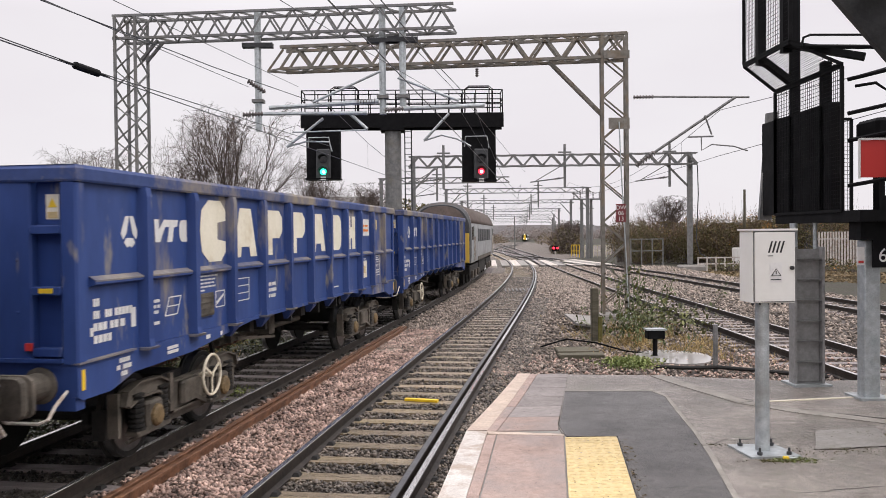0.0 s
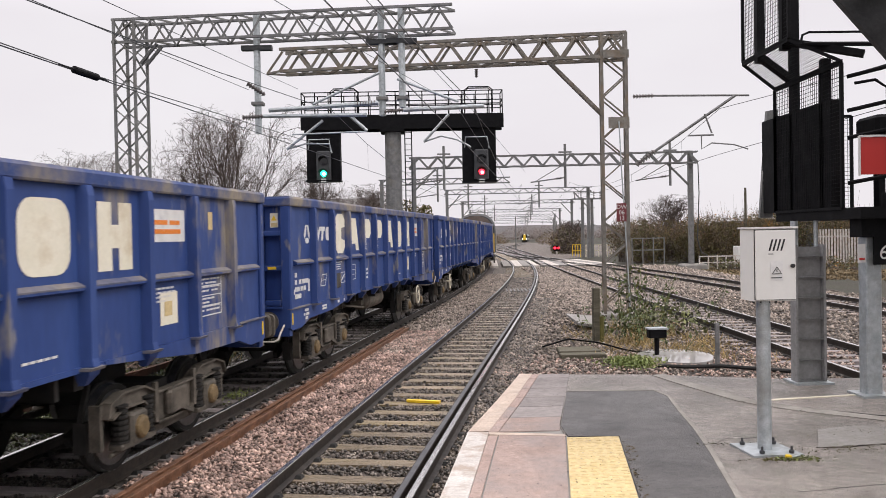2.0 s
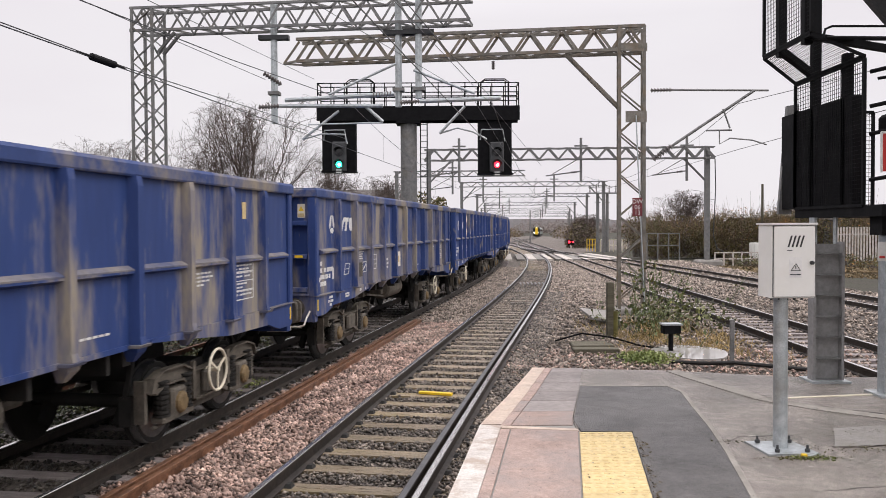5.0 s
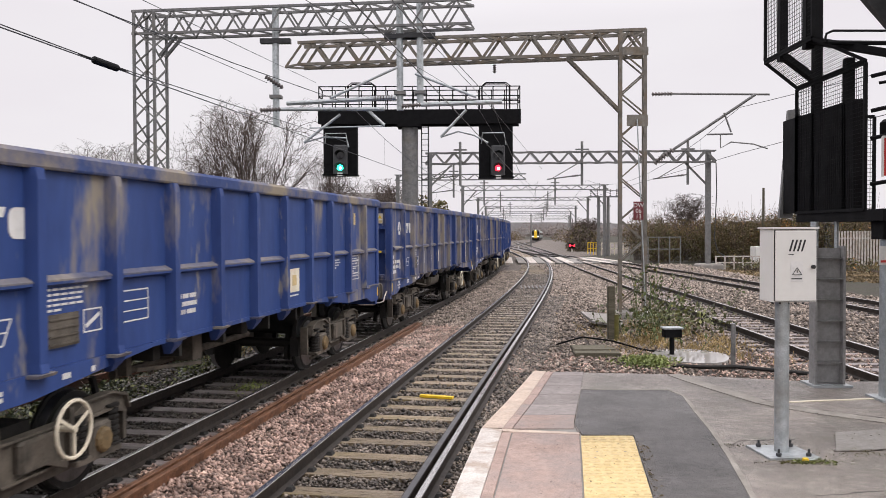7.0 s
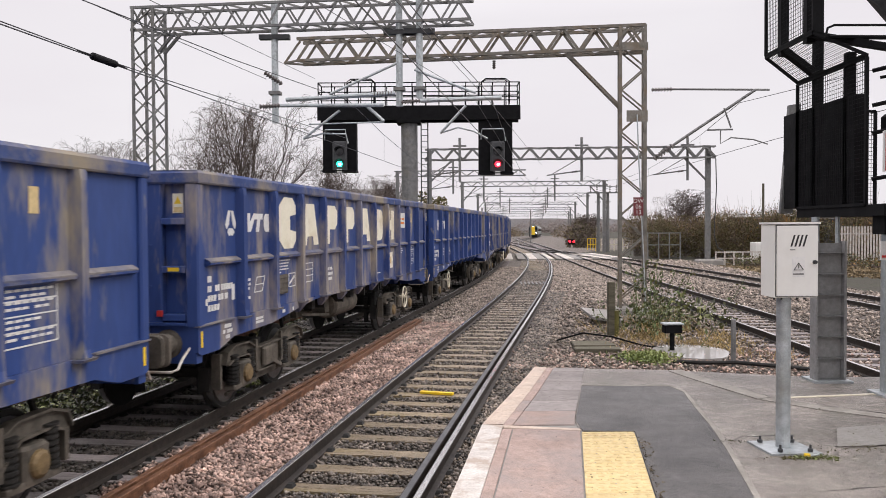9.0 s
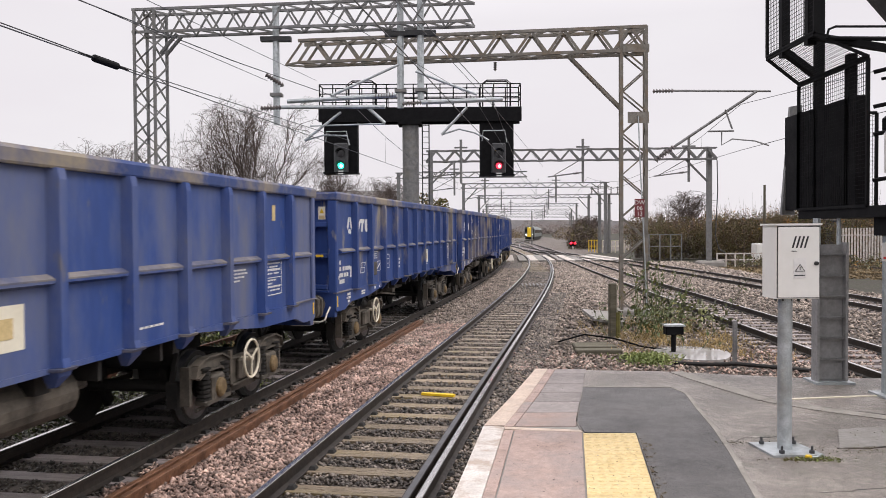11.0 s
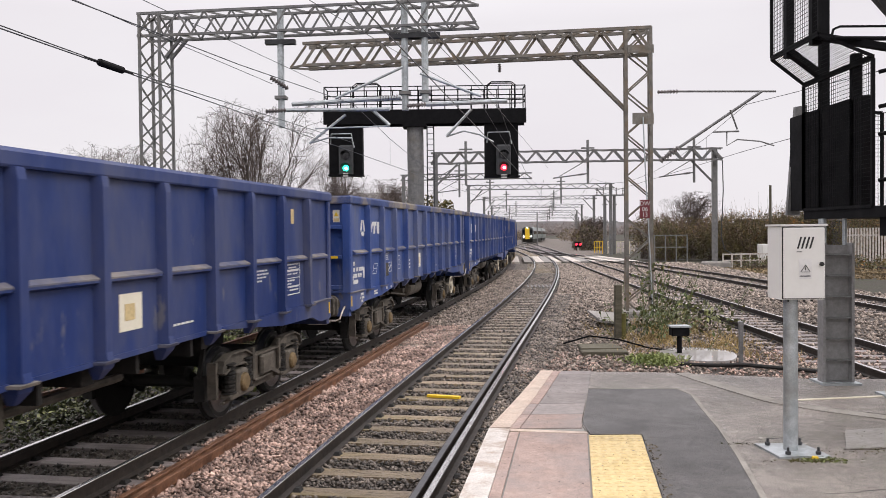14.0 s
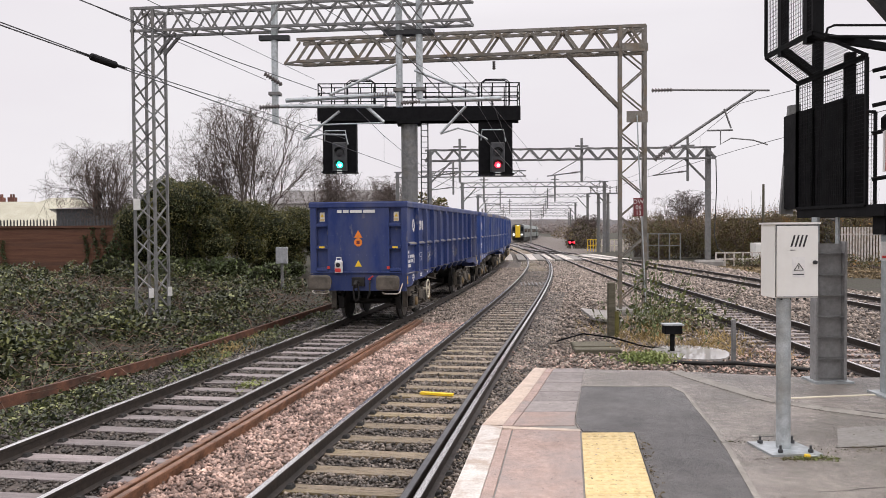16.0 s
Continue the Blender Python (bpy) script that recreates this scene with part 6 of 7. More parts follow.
for z in (2.82, 3.22, 3.46, 3.76):
    part("hand_rail", Shape().tube([(3.74, 7.2, z), (4.0, 7.0, z + 0.05), (4.3, 6.9, z + 0.06), (5.4, 6.9, z + 0.06)], 0.018), "black", stand)
for x in (4.02, 4.12, 4.5):
    part("rail_post", Shape().beam((x, 6.95, 2.6), (x, 6.95, 4.5), 0.035), "black", stand)
part("top_rail", Shape().tube([(3.42, 7.4, 4.10), (3.44, 7.4, 4.18), (3.50, 7.4, 4.205), (4.6, 7.4, 4.20)], 0.011), "black", stand)
part("top_rail", Shape().tube([(3.45, 7.4, 4.10), (4.6, 7.4, 4.085)], 0.02), "black", stand)
part("hoop", Shape().tube([(3.86, 7.3, 3.72), (4.02, 7.25, 3.74), (4.10, 7.2, 3.66), (4.10, 7.2, 2.6)], 0.014), "black", stand)
part("toe_board", Shape().box(3.9, 5.6, 6.93, 6.96, 2.6, 2.72), "black", stand)
part("equipment_case", Shape().box(4.17, 4.7, 7.5, 7.9, 3.32, 3.47, 0.03).box(4.24, 4.3, 7.6, 7.7, 2.6, 3.4), "black", stand)
red = part("red_board", Shape().box(3.73, 4.30, 6.98, 7.0, 2.88, 3.2, 0.004), "red", stand, "red board with a white border")
part("board_frame", Shape().beam((3.725, 6.975, 2.87), (3.725, 6.975, 3.21), 0.016).beam((3.725, 6.975, 3.21), (4.31, 6.975, 3.21), 0.016), "white", red)

support = thing("canopy_column", "pale grey steel column carrying black number sign", "column")
part("shaft", Shape().box(3.83, 3.97, 7.08, 7.22, PZ, 2.34, 0.01), "steel_post", support)
part("base_flange", Shape().box(3.76, 4.04, 7.0, 7.3, PZ, PZ + 0.02), "steel_post", support)
sg = part("number_sign", Shape().box(3.86, 4.1, 7.0, 7.02, 2.1, 2.34), "black", support, "black sign with white number")
cu = bpy.data.curves.new("sign_text", "FONT")
cu.body, cu.size = "6", 0.17
to = new("sign_text", cu)
to.matrix_local = pose(3.90, 6.995, 2.15, 90, 0, 0)
cu.materials.append(M["white"])
to.parent = sg
part("notice", Shape().box(3.745, 3.81, 7.05, 7.06, 2.12, 2.28), "white", support, "small white and red notice")
part("notice_bar", Shape().box(3.755, 3.80, 7.044, 7.05, 2.14, 2.16), "red", support)

stairs = thing("footbridge_stairs", "dark steel footbridge stair seen from below", "footbridge")
sd = Vector((0.66, 0, -0.75))
s0 = Vector((2.55, 6.2, 5.15))
for yy in (6.2, 5.0):
    part("stringer", Shape().beam(s0 + Vector((0, yy - 6.2, 0)), s0 + Vector((0, yy - 6.2, 0)) + sd * 5.45, 0.06, 0.42), "dark", stairs)
for k in range(18):
    p = s0 + sd * (0.15 + k * 0.28)
    part("tread", Shape().box(p.x - 0.02, p.x + 0.27, 5.03, 6.17, p.z, p.z + 0.04), "bracket", stairs)

# ---- small things beyond the platform end ----
puddle = thing("puddle", "shallow puddle reflecting the pale sky", "puddle")
part("water_film", Shape().prism([(5.0 + 0.72 * math.cos(a) * (1 + 0.06 * math.sin(3 * a)), 16.55 + 0.95 * math.sin(a), ) for a in np.linspace(0, 6.2832, 36, endpoint=False)], -0.25, -0.105), "water", puddle)
light = thing("junction_box", "black junction box on a short post by the puddle", "box")
part("box_body", Shape().box(4.47, 4.83, 16.6, 16.85, 0.25, 0.42, 0.02), "black", light)
part("box_lid", Shape().box(4.45, 4.85, 16.58, 16.87, 0.42, 0.45), "steel_post", light)
part("post", Shape().rod((4.65, 16.72, -0.2), (4.65, 16.72, 0.26), 0.05, 10), "black", light)
mark_post = thing("marker_post", "slim grey steel marker post", "post")
part("shaft", Shape().box(5.25, 5.32, 14.95, 15.02, -0.3, 0.72, 0.006), "steel", mark_post)
wood_post = thing("timber_post", "dark old timber post with mossy yellow foot", "post")
part("shaft", Shape().box(3.85, 4.02, 19.2, 19.38, -0.3, 1.12, 0.02), "timber", wood_post)
part("cable_guard", Shape().loft([[(4.04 + 0.07 * math.cos(a), 19.25 + 0.07 * math.sin(a), z) for a in np.linspace(0, 6.2832, 10, endpoint=False)] for z in (-0.2, 0.45)]), "leaf_yellow", wood_post, "moss-yellow cable guard")
for k, (x0, x1, y0, y1, z) in enumerate(((2.68, 3.62, 16.7, 17.05, -0.07), (2.72, 3.6, 17.1, 17.45, -0.05), (2.75, 3.55, 17.5, 17.85, -0.06))):
    bd = thing("timber_board", "mossy old timber board", "board", "boards beyond the platform end")
    part("plank", Shape().box(x0, x1, y0, y1, -0.18, z, 0.02), "timber", bd)
slab = thing("concrete_slab", "pale broken concrete slab leaning on the ground", "slab")
part("slab_body", Shape().loft([[(3.9, 21.4, 0.0), (4.6, 21.0, -0.05), (4.6, 21.0, 0.01), (3.9, 21.4, 0.06)], [(3.8, 22.8, 0.12), (4.6, 22.5, 0.07), (4.6, 22.5, 0.13), (3.8, 22.8, 0.18)]]), "concrete", slab)
part("slab_edge", Shape().box(4.1, 4.7, 21.5, 21.8, -0.2, 0.05), "concrete", slab)
hose = thing("cable_pipe", "black cable pipe along the ground", "pipe")
part("pipe_body", Shape().tube([(4.3, 15.4, -0.12), (4.9, 15.1, -0.1), (5.3, 14.9, -0.06), (6.0, 14.7, -0.1), (7.0, 14.2, -0.14)], 0.036, 8), "under_dark", hose)
part("cable", Shape().tube([(2.5, 18.2, -0.1), (3.1, 18.3, 0.05), (3.7, 18.0, 0.0), (4.2, 17.4, -0.1), (4.6, 17.0, -0.12)], 0.02, 6), "black", hose)
plate_ = thing("yellow_track_mark", "yellow painted plate across a sleeper", "plate")
part("plate_body", Shape().beam((-0.36, 12.72, -0.13), (0.14, 12.55, -0.13), 0.09, 0.035), "yellow", plate_)
grid = thing("track_grating", "ribbed metal plate between the rails", "grating")
for k in range(7):
    part("rib", Shape().beam((near_x(37) - 0.55 + k * 0.17, 36.2, -0.12), (near_x(37) - 0.45 + k * 0.17, 37.8, -0.12), 0.06, 0.05), "steel", grid)
cover = thing("drain_cover", "pale mossy concrete cover slab in the asphalt", "cover")
part("cover_body", Shape().prism([(2.62, 5.45), (3.2, 5.52), (3.35, 6.05), (2.85, 5.95)], PZ - 0.01, PZ + 0.008), "concrete", cover)

# foot crossing of pale boards over the lines
def crossing(fx, offset, y0, y1, u0, u1, material):
    cb = thing("crossing_panel", "pale wet crossing panel between the rails", "crossing", "panels of the foot crossing")
    p = [(fx(y) + offset + u, y) for y, u in ((y0, u0), (y0, u1), (y1, u1), (y1, u0))]
    part("panel", Shape().prism(p, -0.3, -0.035, 0.01), material, cb)


for fx, offset in ((near_x, LEFT_OFFSET), (near_x, 0.0), (right_1, 0.0), (right_2, 0.0)):
    crossing(fx, offset, 63, 76, -0.62, -0.02, "white_paint")
    crossing(fx, offset, 63, 76, 0.02, 0.62, "concrete")
    crossing(fx, offset, 63, 76, 0.86, 1.5, "white_paint")
    crossing(fx, offset, 63, 76, -1.5, -0.9, "concrete")
ground_signal = thing("ground_signal", "small ground signal with two red lights", "railway signal")
gx, gy = 17.2, 110.0
part("case", Shape().box(gx - 0.45, gx + 0.45, gy, gy + 0.3, 0.0, 0.7), "black", ground_signal)
part("foot", Shape().box(gx - 0.1, gx + 0.1, gy, gy + 0.2, -0.7, 0.0), "white_paint", ground_signal)
for k in (-1, 1):
    part("red_light", Shape().turned((gx + k * 0.25, gy, 0.4), (0, -1, 0), [(0, 0.16), (0.03, 0.02)], 10), "red_lamp", ground_signal)


def railing(name, label, x0, x1, y, z0, z1, n, material):
    f = thing(name, label, "fence")
    for k in range(n):
        x = x0 + (x1 - x0) * k / (n - 1)
        part("post", Shape().box(x - 0.04, x + 0.04, y - 0.04, y + 0.04, z0 - 0.3, z1), material, f)
    for z in (z0 + (z1 - z0) * 0.5, z1 - 0.05):
        part("rail", Shape().box(x0, x1, y - 0.03, y + 0.03, z - 0.04, z + 0.04), material, f)
    return f


railing("yellow_barrier", "yellow tubular barrier beside the lines", 17.2, 18.5, 98, -0.5, 1.0, 5, "yellow")
railing("cream_barrier", "cream barrier panel beside the lines", 18.8, 21.9, 98, -0.5, 0.95, 7, "handwheel")
railing("green_handrail", "grey-green handrail at the scrub's edge", 16.4, 19.0, 66, -0.1, 1.9, 4, "steel")
railing("white_fence", "white post and rail fence", 18.7, 21.8, 56.5, -0.3, 0.65, 6, "white_paint")
relay = thing("relay_cabinet", "pale grey lineside relay cabinet", "cabinet")
part("case", Shape().box(21.6, 23.0, 57, 58, -0.4, 1.25, 0.03), "box_grey", relay)
part("door", Shape().box(21.7, 22.9, 56.97, 57.0, -0.2, 1.15), "box_grey", relay)
hut = thing("lineside_hut", "small pale hut beside the lines", "hut")
part("wall", Shape().box(23.2, 24.6, 95, 97, -0.7, 1.6), "render", hut)
part("roof", Shape().box(23.0, 24.8, 94.8, 97.2, 1.6, 1.75), "roof_tile", hut)
mast_b = thing("mast_fittings", "grey bulky foot and cable of the portal mast", "fitting")
part("foot_block", Shape().box(17.5, 19.2, 56.2, 57.6, -0.5, 0.1, 0.1), "concrete", mast_b)
part("cable", Shape().tube([(18.4, 56.7, 7.4), (18.75, 56.7, 7.0), (18.8, 56.7, 5.0), (18.65, 56.7, 1.8), (18.9, 56.7, 0.9), (19.4, 56.7, 0.6)], 0.035), "dark", mast_b)


# ---- left side: wall, houses, box ----
wall = thing("wall_west", "old red brick boundary wall, partly ivy-clad", "brick wall", kind="structure")
WX0, WX1, WY = -20.5, -13.6, 36.0
part("core", Shape().box(WX0 - 14, WX1, WY, WY + 0.33, -0.3, 2.52), "brick_base", wall)
part("coping", Shape().box(WX0 - 14, WX1 + 0.05, WY - 0.06, WY + 0.4, 2.52, 2.62, 0.02), "brick_base", wall)
pal = thing("palisade_fence", "grey spiked palisade fence on the brick wall", "fence")
for k in range(90):
    x = WX0 - 6 + k * 0.145
    part("pale", Shape().loft([[(x, WY + 0.15, 2.6), (x + 0.06, WY + 0.15, 2.6), (x + 0.06, WY + 0.17, 2.6), (x, WY + 0.17, 2.6)], [(x, WY + 0.15, 2.82), (x + 0.06, WY + 0.15, 2.82), (x + 0.06, WY + 0.17, 2.82), (x, WY + 0.17, 2.82)], [(x + 0.02, WY + 0.15, 2.9), (x + 0.04, WY + 0.15, 2.9), (x + 0.04, WY + 0.17, 2.9), (x + 0.02, WY + 0.17, 2.9)]]), "dark", pal)


def house(x0, x1, y, z0, z1, zr, roof, label, chimneys=(), hip=0.35, face="render"):
    h = thing("house", label, "house", "houses beyond the wall")
    part("wall", Shape().box(x0, x1, y, y + 8, z0, z1), face, h)
    w = x1 - x0
    rf = Shape().loft([[(x0 - 0.3, y - 0.3, z1), (x1 + 0.3, y - 0.3, z1), (x1 + 0.3, y + 8.3, z1), (x0 - 0.3, y + 8.3, z1)], [(x0 + w * hip, y + 3.8, zr), (x1 - w * hip, y + 3.8, zr), (x1 - w * hip, y + 4.2, zr), (x0 + w * hip, y + 4.2, zr)]])
    rr = part("roof", rf, roof, h)
    for cx in chimneys:
        part("chimney", Shape().box(cx - 0.5, cx + 0.5, y + 3.5, y + 4.5, zr - 1, zr + 1.3).box(cx - 0.3, cx - 0.05, y + 3.9, y + 4.1, zr + 1.3, zr + 1.8).box(cx + 0.1, cx + 0.35, y + 3.9, y + 4.1, zr + 1.3, zr + 1.8), "brick", rr)
    return h


house(-58, -43.6, 90, -1, 2.9, 5.7, "roof_pale", "low house with a pale cream hipped roof", hip=0.2)
house(-39.3, -35.6, 84, -1, 4.6, 4.85, "roof_tile", "dark flat-roofed outbuilding behind the brick wall", hip=0.02, face="dark")
house(-60.5, -51.5, 118, -1, 5.5, 7.2, "roof_pale", "house with a pale gabled roof", hip=0.3)
house(-74, -62, 125, -1, 5.0, 6.3, "roof_tile", "grey roofed house with chimneys", (-69.0, -67.2))
house(-42, -30, 110, -1, 3.6, 5.6, "roof_tile", "grey slate roofed house", ())
house(-28, -6, 130, -1, 6.4, 8.6, "roof_tile", "long dark roofed building behind the trees", hip=0.08)
stack = thing("chimney_stack", "tall brick chimney stack", "chimney")
part("shaft", Shape().box(-50.0, -49.2, 118, 118.8, -1, 7.6).box(-50.1, -49.1, 117.9, 118.9, 7.6, 7.95), "brick", stack)
bx = thing("lineside_cabinet", "pale grey cabinet on a post among brambles", "cabinet")
part("case", Shape().box(-6.62, -6.18, 32.6, 32.9, 1.05, 1.70, 0.02), "loco_grey", bx)
part("door", Shape().box(-6.59, -6.21, 32.57, 32.6, 1.09, 1.66), "loco_grey", bx)
part("post", Shape().rod((-6.4, 32.75, -0.3), (-6.4, 32.75, 1.06), 0.06, 8), "steel", bx)
lamp_post = thing("street_lamp", "slim grey street lamp behind the hedge", "street lamp")
part("pole", Shape().rod((-15.5, 68, -0.3), (-15.5, 68, 6.4), 0.08, 8, 0.05), "steel", lamp_post)
part("lantern", Shape().box(-15.8, -15.0, 67.85, 68.15, 6.35, 6.5, 0.03), "steel_post", lamp_post)

# right: a building and a pale palisade fence behind the scrub
depot = thing("depot_building", "low dark grey depot building with a flat roof", "building")
part("wall", Shape().box(34, 62, 82, 96, -1, 3.0), "dark", depot)
part("roof", Shape().box(33.6, 62.4, 81.6, 96.4, 3.0, 3.35), "roof_tile", depot)
for k in range(8):
    part("window", Shape().box(36 + k * 3.2, 38 + k * 3.2, 81.94, 82.0, 1.2, 2.4), "glass", depot)
wh = thing("palisade_fence", "white palisade fence behind the scrub", "fence")
for k in range(70):
    x = 29.5 + k * 0.22
    part("pale", Shape().box(x, x + 0.12, 62, 62.05, -0.3, 2.3), "white_paint", wh)
part("rail", Shape().box(29.5, 45, 62.05, 62.1, 1.7, 1.8), "white_paint", wh)


# ---- plants ----
rng = np.random.default_rng(7)


def leaves(name, centres, size, material, label, parent=None, flat=0.0, kind="stuff", category="foliage"):
    """Small folded leaves at the given places."""
    n = len(centres)
    a = rng.normal(size=(n, 3))
    a[:, 2] *= 1 - flat * 0.6
    a /= np.linalg.norm(a, axis=1)[:, None]
    b = np.cross(a, rng.normal(size=(n, 3)) + np.array([0, 0, flat * 0.1]))
    b /= np.linalg.norm(b, axis=1)[:, None]
    s = size * rng.uniform(0.55, 1.3, n)[:, None]
    fold = np.cross(a, b) * s * 0.22
    v = np.empty((n, 4, 3))
    v[:, 0], v[:, 1], v[:, 2], v[:, 3] = centres - a * s, centres - b * s * 0.55 + fold, centres + a * s, centres + b * s * 0.55 + fold
    f = np.arange(n * 4).reshape(n, 4)
    ob = raw(name, v.reshape(-1, 3), f, material, parent)
    if parent is None:
        tagged(ob, label, category, kind=kind)
    return ob


def sticks(name, p, q, r, material, label, parent=None, kind="stuff", category="twigs"):
    """Thin three-sided sticks from p to q; r is the radius at p, a third of it at q."""
    p, q, r = np.asarray(p), np.asarray(q), np.asarray(r).reshape(-1, 1)
    n = len(p)
    d = q - p
    d /= np.linalg.norm(d, axis=1)[:, None] + 1e-9
    s = np.cross(d, np.array([0.31, 0.52, 0.8]))
    s /= np.linalg.norm(s, axis=1)[:, None] + 1e-9
    u = np.cross(d, s)
    v = np.empty((n, 6, 3))
    for k in range(3):
        o = s * math.cos(2.0944 * k) + u * math.sin(2.0944 * k)
        v[:, k], v[:, 3 + k] = p + o * r, q + o * r * 0.6
    base = (np.arange(n) * 6)[:, None]
    f = np.concatenate([base + np.array([[k, (k + 1) % 3, 3 + (k + 1) % 3, 3 + k]]) for k in range(3)])
    ob = raw(name, v.reshape(-1, 3), f, material, parent)
    if parent is None:
        tagged(ob, label, category, kind=kind)
    return ob


def in_lumps(lumps, n, shell=0.55):
    """Places inside ellipsoids (x, y, z, rx, ry, rz), mostly near their skin."""
    lumps = np.array(lumps)
    w = lumps[:, 3] * lumps[:, 4] + lumps[:, 3] * lumps[:, 5] + lumps[:, 4] * lumps[:, 5]
    k = rng.choice(len(lumps), n, p=w / w.sum())
    d = rng.normal(size=(n, 3))
    d /= np.linalg.norm(d, axis=1)[:, None]
    r = 1 - shell * rng.random(n) ** 2
    r *= 1 + 0.16 * np.sin(d[:, 0] * 7 + k) * np.sin(d[:, 2] * 6 + k * 2)
    return lumps[k, :3] + d * lumps[k, 3:] * r[:, None]


def shrub(name, label, lumps, n, size, material, second=None, share=0.3, category="bush", core=False):
    b = thing(name, label, category)
    pts = in_lumps(lumps, n)
    pts = pts[pts[:, 2] > -0.25 - 0.006 * np.maximum(pts[:, 1] - 60, 0)]
    # added dark ellipsoids stand in for the shaded depth behind the leaves
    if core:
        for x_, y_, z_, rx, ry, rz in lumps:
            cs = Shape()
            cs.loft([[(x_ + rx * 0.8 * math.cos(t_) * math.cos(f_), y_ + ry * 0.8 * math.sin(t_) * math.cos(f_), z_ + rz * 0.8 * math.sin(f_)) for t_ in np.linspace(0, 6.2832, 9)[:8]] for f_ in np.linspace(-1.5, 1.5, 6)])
            part("inner_growth", cs, "depth_shade", b)
    m = int(len(pts) * (share if second else 0))
    if m:
        leaves("crown", pts[:m], size, second, "", b)
    leaves("crown", pts[m:], size, material, "", b)
    lp = np.array(lumps)
    k = rng.integers(0, len(lp), (2 if core else 40) * len(lp))
    p = lp[k, :3] * np.array([1, 1, 0]) + np.array([0, 0, -0.3]) + rng.normal(size=(len(k), 3)) * np.array([0.3, 0.3, 0])
    q = lp[k, :3] + rng.normal(size=(len(k), 3)) * lp[k, 3:] * 0.45
    sticks("stem", p, q, np.full(len(k), size * 0.22), "twig", "", b)
    return b


def bare_tree(name, label, x, y, height, width, seed, fine=0.012, stems=3, dense=0.25, z0=-0.4, reach=0.62, spread=0.22):
    """A leafless tree: tapered stems, limbs and very many thin twigs, fitted to a height and a width."""
    rg = np.random.default_rng(seed)
    P, Q, R = [], [], []
    stack_ = []
    for k in range(stems):
        stack_.append((np.zeros(3), np.array([rg.normal() * spread, rg.normal() * spread, 1.0]), 0.36, 0.0105, 0))
    while stack_:
        p, d, l, r_, lev = stack_.pop()
        d = d / np.linalg.norm(d)
        steps = 4 if lev < 3 else 3
        c = p
        for k in range(steps):
            d2 = d + rg.normal(size=3) * (0.09 + 0.03 * lev) + np.array([0, 0, 0.06 - 0.03 * lev])
            d2 /= np.linalg.norm(d2)
            e = c + d2 * l / steps
            P.append(c), Q.append(e), R.append(r_ * (1 - 0.3 * k / steps))
            if (lev < 4 or (lev == 4 and rg.random() < dense)) and (lev > 0 or k > 0):
                side = rg.normal(size=3)
                side -= d2 * side.dot(d2)
                side /= np.linalg.norm(side)
                stack_.append((e, d2 * 0.8 + side * reach * rg.uniform(0.6, 1.2), l * rg.uniform(0.45, 0.72), r_ * 0.48, lev + 1))
            c, d = e, d2
        if lev < 4:
            for k in range(2):
                side = rg.normal(size=3)
                side -= d * side.dot(d)
                side /= np.linalg.norm(side)
                stack_.append((c, d + side * reach * rg.uniform(0.3, 0.8), l * rg.uniform(0.6, 0.85), r_ * 0.6, lev + 1))
    P, Q, R = np.array(P), np.array(Q), np.array(R) * height
    R = np.maximum(R, fine)
    # a rounded crown: pull the topmost shoots in and let the upper half swell
    for a_ in (P, Q):
        top_ = np.percentile(Q[:, 2], 98.5) if a_ is P else top_
        u_ = a_[:, 2] / top_
        a_[:, 2] = top_ * np.where(u_ > 0.7, 0.7 + 0.3 * np.tanh((u_ - 0.7) / 0.3), u_)
        a_[:, :2] *= (0.75 + 0.6 * np.clip(u_, 0, 0.6) - 0.5 * np.clip(u_ - 0.75, 0, 0.4))[:, None]
    sz = height / np.percentile(Q[:, 2], 99.7)
    sw = width / 2 / np.percentile(np.hypot(Q[:, 0], Q[:, 1]), 98)
    scale = np.array([sw, sw, sz])
    P, Q = P * scale + np.array([x, y, z0]), Q * scale + np.array([x, y, z0])
    t = thing(name, label, "tree")
    big = R > height * 0.004
    sticks("trunk", P[big], Q[big], R[big], "bark", "", t)
    sticks("crown", P[~big], Q[~big], R[~big], "twig", "", t)
    return t


bare_tree("birch_tree", "tall bare birch tree behind the hedge", -13.9, 60, 12.0, 12.0, 3, 0.0082, 4, 0.65, reach=0.75, spread=0.4)
bare_tree("bare_tree", "bare spreading tree behind the hedge", -17.6, 62, 8.6, 7.0, 5, 0.008, 3, 0.3, reach=0.75, spread=0.4)
bare_tree("bare_tree", "bare spreading tree behind the wall", -24.6, 60, 9.2, 8.6, 11, 0.0085, 4, 0.5, reach=0.8, spread=0.4)
bare_tree("bare_tree", "bare spreading tree behind the hedge", -9.8, 64, 8.4, 7.5, 13, 0.008, 3, 0.3, reach=0.75, spread=0.4)
bare_tree("bare_tree", "bare spreading tree far behind the hedge", -10.0, 95, 8.5, 10, 17, 0.013, 3)
bare_tree("bare_tree", "small bare tree beside the line", -5.5, 90, 8.2, 8, 19, 0.013, 3)
bare_tree("bare_tree", "bare tree behind the scrub", 25.5, 88, 6.6, 7, 23, 0.013, 3)
bare_tree("bare_tree", "low bare tree beside the far lines", 20.5, 118, 4.6, 5, 29, 0.012, 3)

